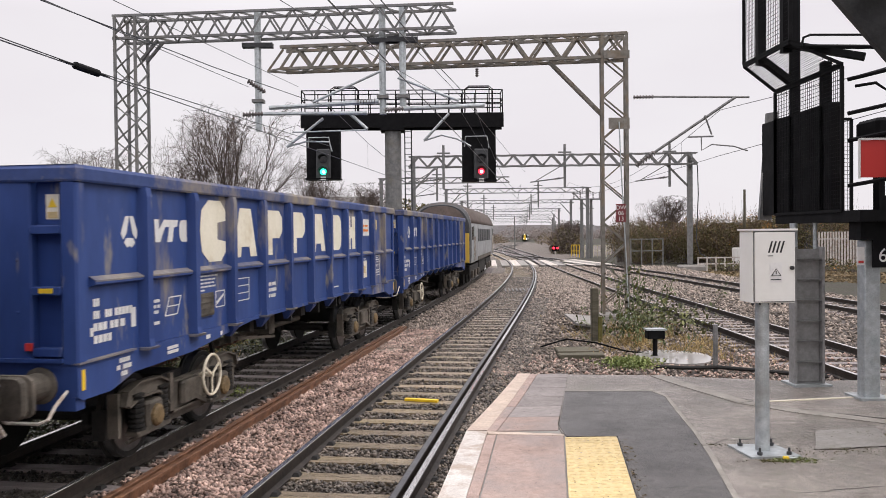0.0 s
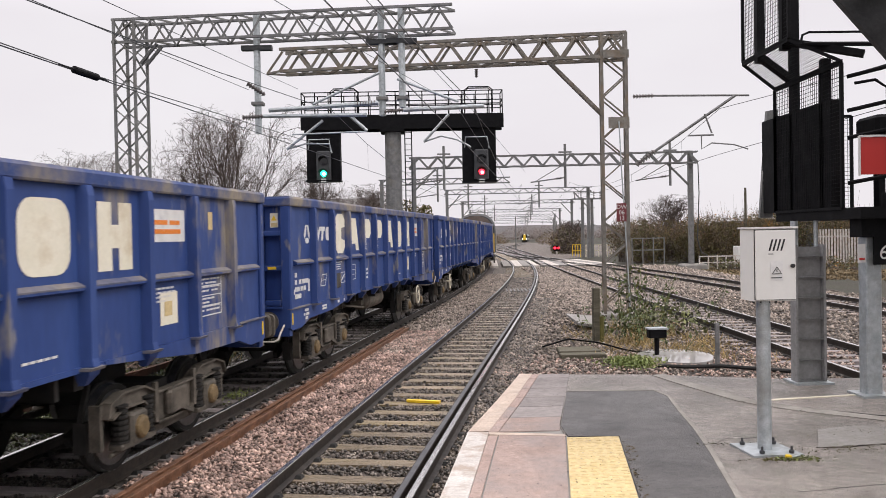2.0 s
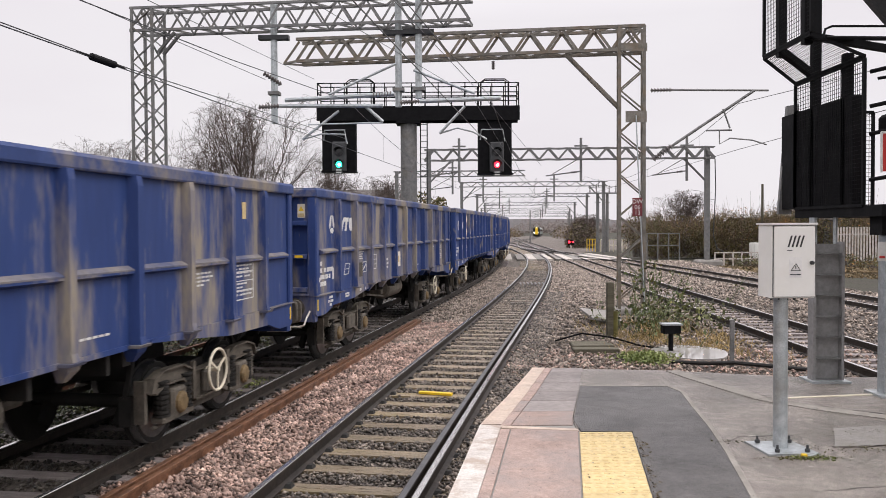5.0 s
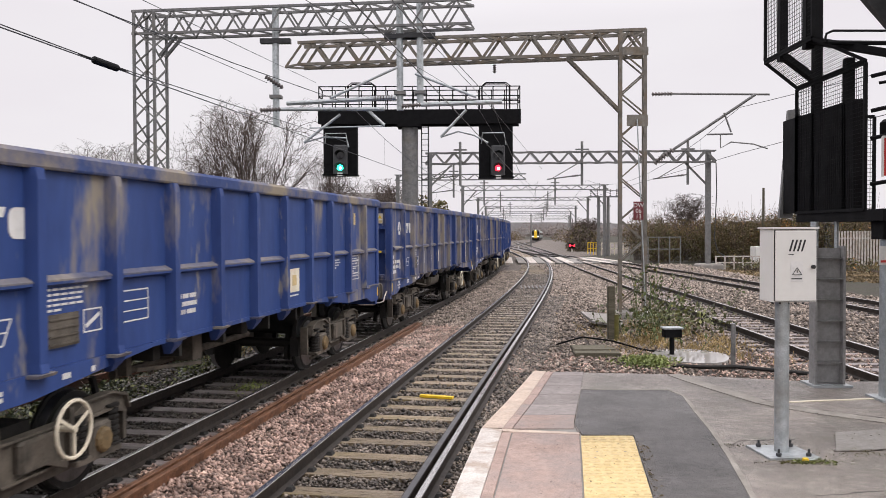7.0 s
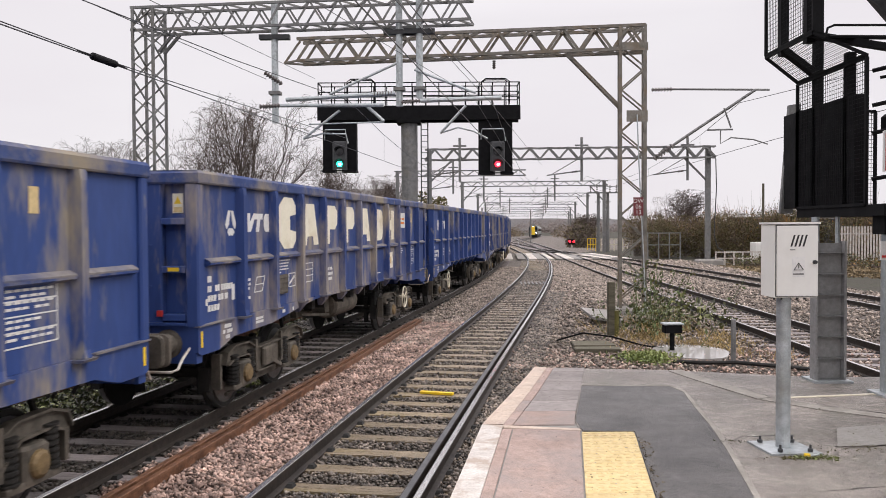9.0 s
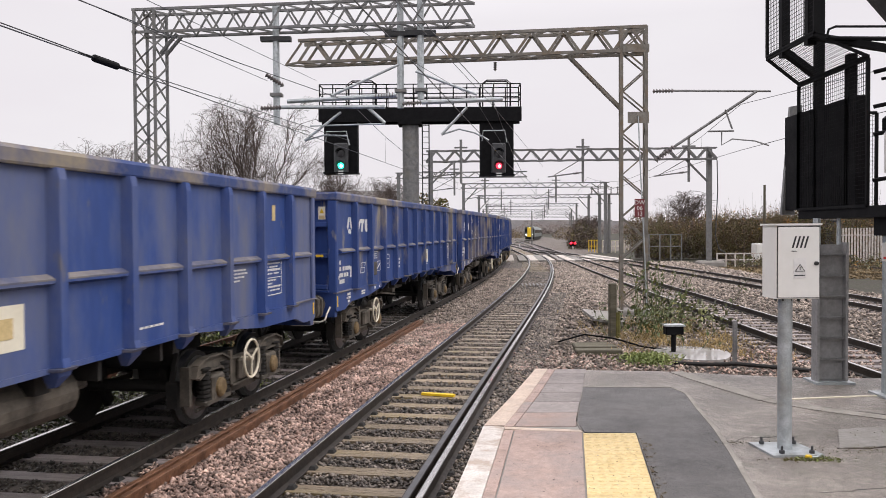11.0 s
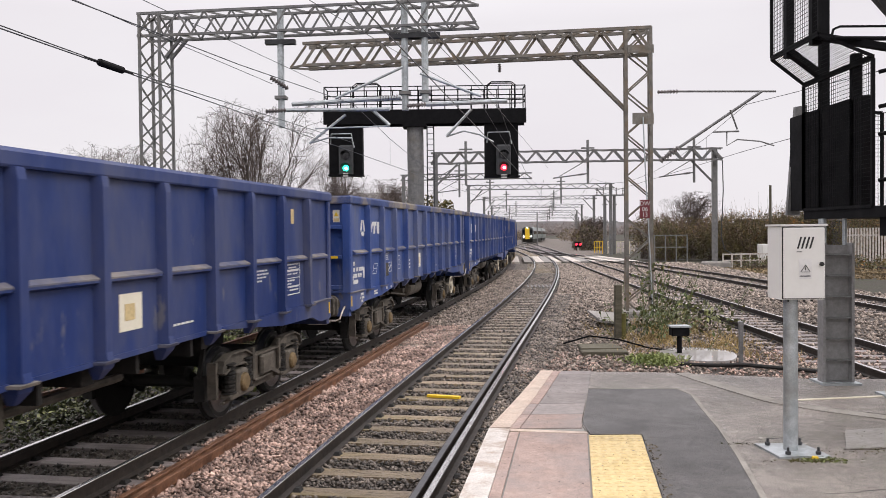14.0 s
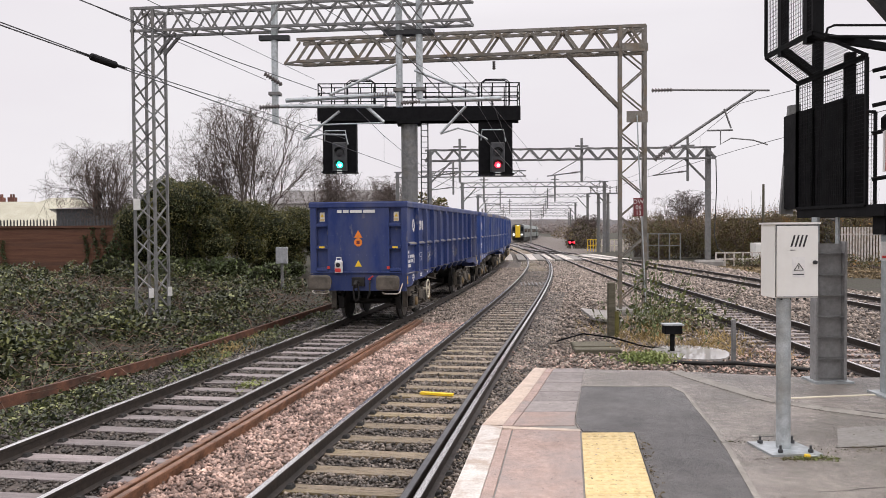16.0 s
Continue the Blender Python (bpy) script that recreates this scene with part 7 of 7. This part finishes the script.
def billows(x0, x1, y, top, n, seed, depth=1.6, r0=0.55, r1=1.15):
    """Many rounded lumps that pile up to the height top(share along)."""
    rg = np.random.default_rng(seed)
    out = []
    for k in range(n):
        w = rg.random()
        rr = rg.uniform(r0, r1)
        h = top(w)
        z = rg.uniform(0.2, 1.0) ** 0.7 * (h - rr * 0.9)
        out.append((x0 + (x1 - x0) * w, y(w) + rg.normal() * depth * 0.4, z, rr, rr, rr * rg.uniform(0.8, 1.05)))
    return out


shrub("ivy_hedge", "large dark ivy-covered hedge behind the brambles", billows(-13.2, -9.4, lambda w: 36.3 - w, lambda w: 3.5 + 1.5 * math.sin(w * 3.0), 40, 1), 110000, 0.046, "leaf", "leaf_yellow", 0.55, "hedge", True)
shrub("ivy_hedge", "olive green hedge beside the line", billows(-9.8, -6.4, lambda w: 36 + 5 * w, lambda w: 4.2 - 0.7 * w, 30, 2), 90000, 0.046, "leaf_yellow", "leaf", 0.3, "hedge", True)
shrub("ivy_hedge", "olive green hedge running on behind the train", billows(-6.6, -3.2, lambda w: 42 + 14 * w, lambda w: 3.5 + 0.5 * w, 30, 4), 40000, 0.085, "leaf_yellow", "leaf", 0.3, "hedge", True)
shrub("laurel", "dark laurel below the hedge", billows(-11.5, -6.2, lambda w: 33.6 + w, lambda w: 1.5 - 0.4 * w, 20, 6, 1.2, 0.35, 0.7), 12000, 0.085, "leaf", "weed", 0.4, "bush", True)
shrub("ivy", "ivy climbing the end of the brick wall", [(-13.9, 35.75, 1.0, 0.75, 0.22, 1.5), (-14.6, 35.7, 0.5, 0.8, 0.25, 0.8), (-15.6, 35.6, 0.25, 0.8, 0.3, 0.6)], 7000, 0.06, "leaf", "weed", 0.2)
for sx, top_, wide in ((-15.6, 2.2, 0.09), (-15.15, 2.55, 0.12), (-14.7, 2.5, 0.12), (-19.1, 2.0, 0.10), (-16.3, 0.9, 0.09), (-18.4, 0.8, 0.16)):
    zz = 0.1 + (top_ - 0.1) * rng.random(420)
    cc = np.stack([sx + 0.10 * np.sin(zz * 3.1 + sx) + rng.normal(size=420) * wide * 0.6, 35.96 - 0.06 * rng.random(420), zz], 1)
    leaves("ivy_strand", cc, 0.045, "leaf", "strand of dark ivy climbing the brick wall", category="ivy")
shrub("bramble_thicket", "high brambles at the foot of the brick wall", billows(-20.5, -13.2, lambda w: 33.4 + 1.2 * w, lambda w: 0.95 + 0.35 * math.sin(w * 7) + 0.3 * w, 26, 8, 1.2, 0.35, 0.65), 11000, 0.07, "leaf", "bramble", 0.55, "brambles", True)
shrub("far_woods", "olive trees down the line", [(-1.5, 80, 1.5, 2.4, 3, 4.2), (-0.5, 98, 1.5, 2.5, 4, 4.0), (-3, 110, 1, 4, 4, 4.8)], 16000, 0.16, "leaf_yellow", "scrub", 0.5)

# brambles on the bank: many low mounds of leaves, dark hollows and dry stems between them
mounds = []
for k in range(340):
    y = 5 + 29 * rng.random() ** 0.9
    e = near_x(y) - 5.9
    x = e - (0.4 + y * 0.52) * rng.random() ** 0.8
    if x < -24 or noise.noise((x * 0.42 + 3, y * 0.3, 1.7)) < -0.36:
        continue
    inland = min((e - x) / 3.0, 1)
    rr = rng.uniform(0.3, 0.95) * (0.5 + 0.45 * inland)
    mounds.append((x, y, ground_z(x, y) + 0.04, rr, rr, rr * rng.uniform(0.5, 1.0) * (0.35 + 0.65 * inland)))
pts = in_lumps(mounds, 115000, 0.5)
gz = np.array([ground_z(x, y) for x, y in pts[:, :2]])
pts = pts[pts[:, 2] > gz - 0.02]
cut = int(len(pts) * 0.45)
leaves("brambles", pts[:cut], 0.068, "bramble", "tangled pale bramble leaves on the bank", flat=0.5, category="brambles")
leaves("low_ivy", pts[cut:], 0.060, "ivy_low", "dark low ivy among the brambles", flat=0.4, category="ivy")
n = 26000
y = 6 + 22 * rng.random(n)
x = np.array([near_x(v) for v in y]) - 5.75 - 5.5 * rng.random(n)
lump = np.array([noise.noise((a_ * 1.1, b_ * 0.9, 4.2)) for a_, b_ in zip(x, y)])
k = lump + rng.normal(size=n) * 0.12 > 0.0
cc = np.stack([x, y, np.array([ground_z(a_, b_) for a_, b_ in zip(x, y)]) + 0.05 + np.clip(lump, 0, 0.5) * 0.7 * rng.random(n)], 1)[k]
leaves("low_ivy", cc[::2], 0.045, "ivy_low", "dark low ivy spreading over the bank", flat=0.5, category="ivy")
leaves("brambles", cc[1::2], 0.045, "bramble", "pale bramble leaves spreading over the bank", flat=0.5, category="brambles")
n = 3200
y = 5 + 29 * rng.random(n)
e = np.array([near_x(v) for v in y]) - 5.7
x = e - (0.3 + y * 0.5) * rng.random(n) ** 0.8
p = np.stack([x, y, np.array([ground_z(a_, b_) for a_, b_ in zip(x, y)]) + 0.25 * rng.random(n)], 1)
q = p + rng.normal(size=p.shape) * np.array([0.38, 0.38, 0.2]) + np.array([0, 0, 0.10])
sticks("bramble_stems", p, q, np.full(n, 0.009), "stem_dry", "dry reddish bramble stems on the bank")
n = 26000
y = 4 + 30 * rng.random(n)
e = np.array([near_x(v) for v in y]) - 5.0
x = e - (1.0 + y * 0.5) * rng.random(n) ** 0.9
p = np.stack([x, y, np.array([max(ground_z(a_, b_), -0.36) for a_, b_ in zip(x, y)]) + 0.03 + 0.03 * rng.random(n)], 1)
leaves("leaf_litter", p, 0.04, "litter", "brown fallen leaves on the bank", flat=0.8, category="leaf litter")

# low ivy and grass tufts between the edging rail and the freight line
n = 15000
y = 5 + 20 * rng.random(n) ** 1.35
far_edge = np.array([near_x(v) for v in y]) + LEFT_OFFSET - 1.15
x = far_edge - 1.35 * rng.random(n) ** 0.8
thick = np.sin(x * 2.3 + 1.0) * np.sin(y * 1.1 + x) + 0.55 - np.maximum(y - 13, 0) * 0.06 + rng.normal(size=n) * 0.25
k = thick > 0
cc = np.stack([x, y, -0.18 + 0.11 * rng.random(n) * np.clip(thick + 0.3, 0.2, 1.2)], 1)[k]
leaves("low_ivy", cc[::2], 0.038, "ivy_low", "dark low ivy beside the freight line", flat=0.5, category="ivy")
leaves("brambles", cc[1::2], 0.036, "bramble", "pale low bramble leaves beside the freight line", flat=0.5, category="brambles")
cc = np.concatenate([np.stack([rng.normal(gx, 0.16, gn), rng.normal(gy, 0.5, gn), np.full(gn, -0.25)], 1) for gx, gy, gn in ((-4.55, 17.6, 200), (-4.7, 16.6, 90), (-4.35, 19.2, 60))])
sticks("dry_grass", cc, cc + rng.normal(size=cc.shape) * np.array([0.10, 0.10, 0.04]) + np.array([0, 0, 0.15]), np.full(len(cc), 0.006), "grass", "yellow dry grass beside the freight line", category="grass")
cc = np.concatenate([np.stack([rng.normal(gx, 0.13, 260), rng.normal(gy, 0.25, 260), -0.22 + 0.1 * rng.random(260)], 1) for gx, gy in ((-4.75, 15.7), (-4.6, 16.8), (-3.2, 13.6), (-5.5, 20.0))])
leaves("weed_tuft", cc, 0.032, "weed_light", "fresh green weeds beside the freight line")

# scrub to the right of the lines
lumps = []
for k in range(34):
    w = k / 33
    lumps.append((17.5 + 26 * w + rng.normal() * 0.7, 74 - 12 * w + rng.normal() * 2.0, 1.0 + rng.random() * 0.9, 1.3 + rng.random(), 1.6, 1.6 + rng.random() * 1.1))
shrub("scrub", "brown leafless scrub and bramble beside the lines", lumps, 90000, 0.08, "scrub", "leaf_yellow", 0.3, "scrub")
p = in_lumps(lumps, 15000, 0.8)
sticks("scrub_twigs", p, p + rng.normal(size=p.shape) * np.array([0.22, 0.22, 0.45]) + np.array([0, 0, 0.55]), np.full(len(p), 0.009), "stem_dry", "bare brown twigs of the scrub")
p = in_lumps([(l[0], l[1], l[2] + 1.0, l[3], l[4], l[5] * 0.8) for l in lumps[6:]], 1500, 0.4)
leaves("orange_leaves", p, 0.09, "scrub_orange", "last orange leaves on the scrub")
shrub("orange_bush", "bush with last orange autumn leaves", [(27.6, 66, 1.6, 0.9, 0.8, 1.5), (33.5, 57, 0.7, 1.6, 1, 0.9), (36, 55, 0.2, 2, 1, 0.6)], 3500, 0.09, "scrub_orange", "scrub", 0.5)
lumps = [(20.5 + rng.random() * 15, 0, -0.25, 0.6 + rng.random() * 0.7, 0.8, 0.4 + rng.random() * 0.5) for k in range(46)]
lumps = [(l[0], 60 - (l[0] - 18) * 0.75 + rng.normal() * 2.2, *l[2:]) for l in lumps]
shrub("bramble_mound", "low brown brambles at the foot of the scrub", lumps, 16000, 0.075, "scrub", "bramble", 0.4)
p = in_lumps(lumps, 1300, 0.3)
leaves("orange_leaves", p[p[:, 0] > 24], 0.08, "scrub_orange", "orange leaves on the low brambles")
n = 16000
x = rng.uniform(16.6, 38, n)
y = 64 - (x - 16) * 0.9 - 16 * rng.random(n)
leaves("leaf_litter", np.stack([x, y, -0.34 + 0.06 * rng.random(n)], 1), 0.09, "litter_pale", "brown grass and litter beside the outer line", flat=0.8, category="leaf litter")
lumps = [(0.168 * (112 + k * 11) + rng.normal() * 0.5, 112 + k * 11, -0.2, 2.2, 3.5, 2.6 + rng.random() * 1.4) for k in range(9)]
shrub("scrub", "reddish brown scrub down the line", lumps, 22000, 0.17, "scrub", "twig", 0.6, "scrub")
lumps = [(62 + 11 * k, 600 + rng.normal() * 30, -2, 13, 12, 8 + rng.random() * 5) for k in range(12)] + [(-130 + 16 * k, 560 + rng.normal() * 20, -2, 12, 12, 10 + rng.random() * 5) for k in range(11)]
far_l = [(far_line(y_) + u_ + rng.normal() * 1.5, y_, -1.4 + fall(min(y_, 400)) * 0.5, 4.5, 7, 3.2 + rng.random() * 2.2) for y_ in range(215, 420, 16) for u_ in (-13, 12)]
shrub("scrub", "brown scrub along the far lines, partly paled for haze", far_l, 36000, 0.26, "scrub", "haze_woods", 0.5, "scrub")
shrub("far_woods", "distant bare woods beyond the junction, paled for haze", lumps, 46000, 0.5, "haze_woods", "", 0.0, "woods")
hills = Shape()
pr = [(x, 6 + 5 * math.sin(x * 0.004) + 4 * math.sin(x * 0.011 + 1)) for x in range(-900, 901, 60)]
hills.loft([[(x, 900, -20), (x, 900, h), (x, 940, h), (x, 940, -20)] for x, h in pr])
tagged(part("backdrop_hills", hills, "far"), "distant low hills in a haze-paled colour", "hills", kind="structure")

# weeds and yellow grass round the mast
c = np.stack([rng.normal(5.3, 0.8, 3200), rng.normal(19.2, 2.2, 3200), np.full(3200, -0.2)], 1)
c = c[np.sin(c[:, 0] * 3.1) * np.sin(c[:, 1] * 1.7 + 1) + rng.normal(size=len(c)) * 0.3 > -0.15]
c = c[(c[:, 1] > 15.6) & (c[:, 0] > 3.3) & (c[:, 0] < 7.0) & (np.hypot(c[:, 0] - 5.0, (c[:, 1] - 16.5) * 0.75) > 0.78)]
q = c + rng.normal(size=c.shape) * np.array([0.13, 0.13, 0.05]) + np.array([0, 0, 0.15])
sticks("dry_grass", c, q, np.full(len(c), 0.008), "grass", "yellow dry grass round the mast", category="grass")
stems_p, stems_q, lf = [], [], []
for k in range(34):
    b = np.array([rng.normal(4.75, 0.42), rng.normal(19.3, 1.0), -0.2])
    d = np.array([rng.normal() * 0.28, rng.normal() * 0.2, 1.0])
    h = rng.uniform(0.6, 1.9)
    for i in range(5):
        e = b + d * h / 5 + rng.normal(size=3) * 0.03
        stems_p.append(b), stems_q.append(e)
        for j in range(4):
            lf.append(e + rng.normal(size=3) * 0.10)
        b = e
bush = thing("buddleia", "leggy weed bush with narrow leaves at the mast", "shrub")
tagged(sticks("stem", stems_p, stems_q, np.full(len(stems_p), 0.010), "weed", "", bush), kind="stuff")
lf = np.array(lf)
tagged(leaves("leaf_mass", lf[::2], 0.055, "weed", "", bush), kind="stuff")
tagged(leaves("leaf_mass", lf[1::2], 0.045, "leaf_yellow", "", bush), kind="stuff")
cc = np.array([[6.2, 21.5, 0.1], [5.9, 20.8, 0.2]])[rng.integers(0, 2, 700)] + rng.normal(size=(700, 3)) * np.array([0.6, 0.7, 0.25])
leaves("bramble_sprays", cc, 0.07, "bramble", "dark bramble sprays by the mast")
cc = np.stack([rng.normal(3.9, 0.25, 1500), rng.normal(15.7, 0.25, 1500), -0.15 + 0.14 * rng.random(1500)], 1)
leaves("weed_tuft", cc, 0.035, "weed_light", "fresh green weeds at the platform end")
cc = np.stack([rng.uniform(2.22, 2.5, 150), rng.normal(5.2, 0.03, 150), PZ + 0.004 + 0.006 * rng.random(150)], 1)
leaves("moss", cc, 0.010, "weed_light", "green moss by the base plate")


# gum spots, grit and bits of leaf on the platform
def specks(name, label, n, x0, x1, y0, y1, size, material, z):
    x, y = rng.uniform(x0, x1, n), rng.uniform(y0, y1, n)
    k = (x > np.array([edge_x(v) for v in y]) + 0.2) & ((y < 8.3) | (x < 2.2)) & ((x - 1.0 - 0.2 * (y - 6.1) > 0) | (y < 6) | (z > PZ + 0.002))
    x, y = x[k], y[k]
    r_ = size * rng.uniform(0.4, 1.4, len(x))
    a_ = np.linspace(0, 6.2832, 7)[:6]
    rad = r_[:, None] * rng.uniform(0.7, 1.2, (len(x), 6))
    v = np.stack([x[:, None] + rad * np.cos(a_), y[:, None] + rad * np.sin(a_), np.full(rad.shape, z) + rng.random((len(x), 1)) * 0.001], 2)
    tagged(raw(name, v.reshape(-1, 3), np.arange(len(x) * 6).reshape(-1, 6), material), label, "grit", kind="stuff")


specks("gum_spots", "pale trodden spots on the asphalt", 800, 0.9, 5.5, 2.5, 8.3, 0.006, "seam", PZ + 0.0055)
specks("pale_flakes", "pale lichen flakes on the asphalt", 420, 2.3, 5.5, 4.2, 8.0, 0.013, "seam", PZ + 0.0055)
specks("dark_grit", "dark grit scattered on the platform", 2200, 0.2, 5.5, 2.5, 8.3, 0.0042, "black", PZ + 0.0065)

def crack(points, w, z, material="asphalt_new"):
    """An uneven crack through the asphalt between given turns."""
    c = Shape()
    run = []
    for (a, b), (u, v) in zip(points, points[1:]):
        n = max(3, int(math.hypot(u - a, v - b) / 0.06))
        run += [(a + (u - a) * k / n + rng.normal() * 0.008, b + (v - b) * k / n + rng.normal() * 0.008) for k in range(n)]
    for p, q in zip(run, run[1:]):
        c.beam((*p, z - 0.002), (*q, z - 0.002), w * rng.uniform(0.5, 1.5), 0.006)
    return part("crack", c, material, plat, "dark crack in the asphalt")


crack([(1.92, 5.62), (2.1, 5.75), (2.55, 5.78)], 0.012, PZ, "stone_black")
crack([(2.08, 4.55), (2.5, 4.62), (3.1, 4.7), (3.9, 4.66)], 0.010, PZ, "stone_black")
crack([(2.62, 5.45), (3.2, 5.52), (3.9, 5.46)], 0.012, PZ + 0.006, "stone_black")
crack([(2.36, 8.3), (2.62, 7.62), (2.82, 7.0), (3.12, 6.66), (3.6, 6.3), (4.3, 5.8)], 0.014, PZ + 0.006, "stone_black")
for mx, my, ms, mn in ((2.30, 5.19, 0.10, 300), (2.8, 5.40, 0.25, 130), (3.2, 5.85, 0.25, 110), (2.0, 5.6, 0.10, 60), (3.5, 5.35, 0.35, 110)):
    cc = np.stack([rng.normal(mx, ms, mn), rng.normal(my, ms * 0.22, mn), PZ + 0.004 + 0.005 * rng.random(mn)], 1)
    leaves("moss", cc, 0.007, "leaf_yellow", "olive moss on the asphalt", flat=0.7, category="moss")
n = 260
y = rng.uniform(2.5, 5.8, n)
x = np.array([edge_x(v) for v in y]) + 1.135 + np.abs(rng.normal(size=n)) * 0.03
leaves("edge_grit", np.stack([x, y, np.full(n, PZ + 0.006)], 1), 0.009, "litter_pale", "brown grit along the tactile slabs", flat=0.8, category="grit")

# ---- sleepers, fastenings and stones ----
def sleepers(parent, fx, offset, y0, y1, material, last, spacing=0.65, length=2.55):
    me = Shape().box(-length / 2, length / 2, -0.125, 0.125, -0.3, -0.155, 0.012).mesh("sleeper", [M[material]])
    plates = Shape()
    y, far_ = y0, Shape()
    while y < y1:
        (x, yy, a), = path(fx, y, y, 1.0, offset)
        m = Matrix.Translation((x, yy, fall(y))) @ Matrix.Rotation(-a + rng.normal() * 0.008, 4, "Z")
        if y < last:
            ob = new("sleeper", me)
            ob.parent = parent
            ob.matrix_local = m
        else:
            far_.add([m @ Vector(v.co) for v in me.vertices], [tuple(f.vertices) for f in me.polygons])
        if y < 40:
            for k in (-0.7525, 0.7525):
                for e in (-0.105, 0.105):
                    v = [m @ Vector((k + e + dx, dy, z)) for z, w in ((-0.156, 1.0), (-0.118, 0.55)) for dx, dy in ((-0.045 * w, -0.06 * w), (0.045 * w, -0.06 * w), (0.045 * w, 0.06 * w), (-0.045 * w, 0.06 * w))]
                    plates.add(v, [(0, 1, 5, 4), (1, 2, 6, 5), (2, 3, 7, 6), (3, 0, 4, 7), (4, 5, 6, 7)])
        y += spacing
    if far_.v:
        tagged(part("far_sleepers", far_, material, parent), kind="stuff")
    if plates.v:
        tagged(part("fastenings", plates, "under_dark", parent), kind="stuff")


sleepers(platform_track, near_x, 0, -3, 240, "sleeper", 70)
sleepers(freight_track, near_x, LEFT_OFFSET, -3, 240, "sleeper_grey", 70)
sleepers(siding_track, right_1, 0, 6, 150, "sleeper_grey", 60)
sleepers(outer_track, right_2, 0, 14, 150, "sleeper_grey", 60)


def stones(name, label, x, y, size, material, z=-0.165, lines=()):
    """Broken stones, eight-sided and uneven, kept off the sleepers and rails."""
    keep = np.ones(len(x), bool)
    for fx, off, y0 in lines:
        cx = np.array([fx(v) for v in y])
        a = np.arctan(np.array([(fx(v + 0.1) - fx(v - 0.1)) / 0.2 for v in y]))
        lat = (x - cx) * np.cos(a) - off
        phase = (y + (x - cx) * np.sin(a) * np.cos(a) * 1.0 - y0 - off * np.sin(a) * 0) / 0.65
        phase = np.abs(phase - np.round(phase)) * 0.65
        keep &= ~((np.abs(lat) < (0.84 if off == 0 else 1.12)) & (phase < 0.13))
        keep &= ~(np.abs(np.abs(lat) - 0.7525) < 0.07)
    x, y, size = x[keep], y[keep], size[keep]
    n = len(x)
    base = np.array([[1, 0, 0], [0, 1, 0], [-1, 0, 0], [0, -1, 0], [0, 0, 1], [0, 0, -1]], dtype=float)
    v = base[None] * rng.uniform(0.6, 1.35, (n, 6, 1)) + rng.normal(size=(n, 6, 3)) * 0.22
    v[:, :, 2] *= 0.75
    ang = rng.random(n) * 6.2832
    c, s = np.cos(ang)[:, None], np.sin(ang)[:, None]
    v = np.stack([v[:, :, 0] * c - v[:, :, 1] * s, v[:, :, 0] * s + v[:, :, 1] * c, v[:, :, 2]], 2) * size[:, None, None]
    zz = z - 0.01 + rng.random(n) * 0.03 - 0.005 * np.maximum(y - 60, 0)
    v += np.stack([x, y, zz], 1)[:, None]
    tri = np.array([[0, 1, 4], [1, 2, 4], [2, 3, 4], [3, 0, 4], [1, 0, 5], [2, 1, 5], [3, 2, 5], [0, 3, 5]])
    f = (np.arange(n) * 6)[:, None, None] + tri[None]
    return tagged(raw(name, v.reshape(-1, 3), f.reshape(-1, 3), material), label, "ballast", kind="stuff")


def strewn(n, y0, y1, u0, u1, fx=near_x, power=1.6):
    y = y0 + (y1 - y0) * rng.random(n) ** power
    x = np.array([fx(v) for v in y]) + u0 + (u1 - u0) * rng.random(n)
    return x, y, (0.024 + 0.0008 * np.maximum(y - 8, 0)) * rng.uniform(0.6, 1.4, n)


PAIR = ((near_x, 0, -3), (near_x, LEFT_OFFSET, -3))
x, y, r = strewn(14000, 18, 52, -2.45, -0.78)
stones("ballast_stones", "grey brown broken stone between the two lines", x, y, r * 1.1, "stone_grey", -0.155, PAIR)
x, y, r = strewn(30000, 4, 22, -2.45, -0.78, power=1.2)
stones("ballast_stones", "pinkish broken stone between the two lines", x, y, r * 1.12, "stone", -0.15, PAIR)
x, y, r = strewn(30000, 4, 48, -0.72, 0.75)
stones("oily_stones", "dark oily stone between the rails", x, y, r, "stone_dark", -0.172, PAIR)
x, y, r = strewn(30000, 4, 48, -5.6, -2.45)
stones("oily_stones", "oily stone round the freight line, darkened for the train's shade", x, y, r, "stone_black", -0.172, PAIR)
x, y, r = strewn(22000, 6, 55, 0.8, 4.4)
stones("ballast_stones", "grey broken stone beside the platform line", x, y, r * 1.15, "stone_grey", -0.16, PAIR)
x, y, r = strewn(9000, 4, 32, 0.86, 1.5, power=1.2)
stones("oily_stones", "dark brown stone between the check rail and the platform", x, y, r, "stone_dark", -0.15, PAIR)
n = 9000
y = 8.7 + 8.5 * rng.random(n) ** 1.1
x = 1.2 + (1.0 + 0.62 * y) * rng.random(n)
r = 0.027 * rng.uniform(0.6, 1.4, n)
stones("ballast_stones", "pinkish tan broken stone before the platform end", x, y, r, "stone", -0.15, ((right_1, 0, 6),))
SIDE = ((right_1, 0, 6), (right_2, 0, 14))
x, y, r = strewn(36000, 9, 62, -3.0, 8.0, right_1, 1.3)
stones("ballast_stones", "grey broken stone between the outer lines", x, y, r * 1.3, "stone_grey", -0.17, SIDE)

motions()
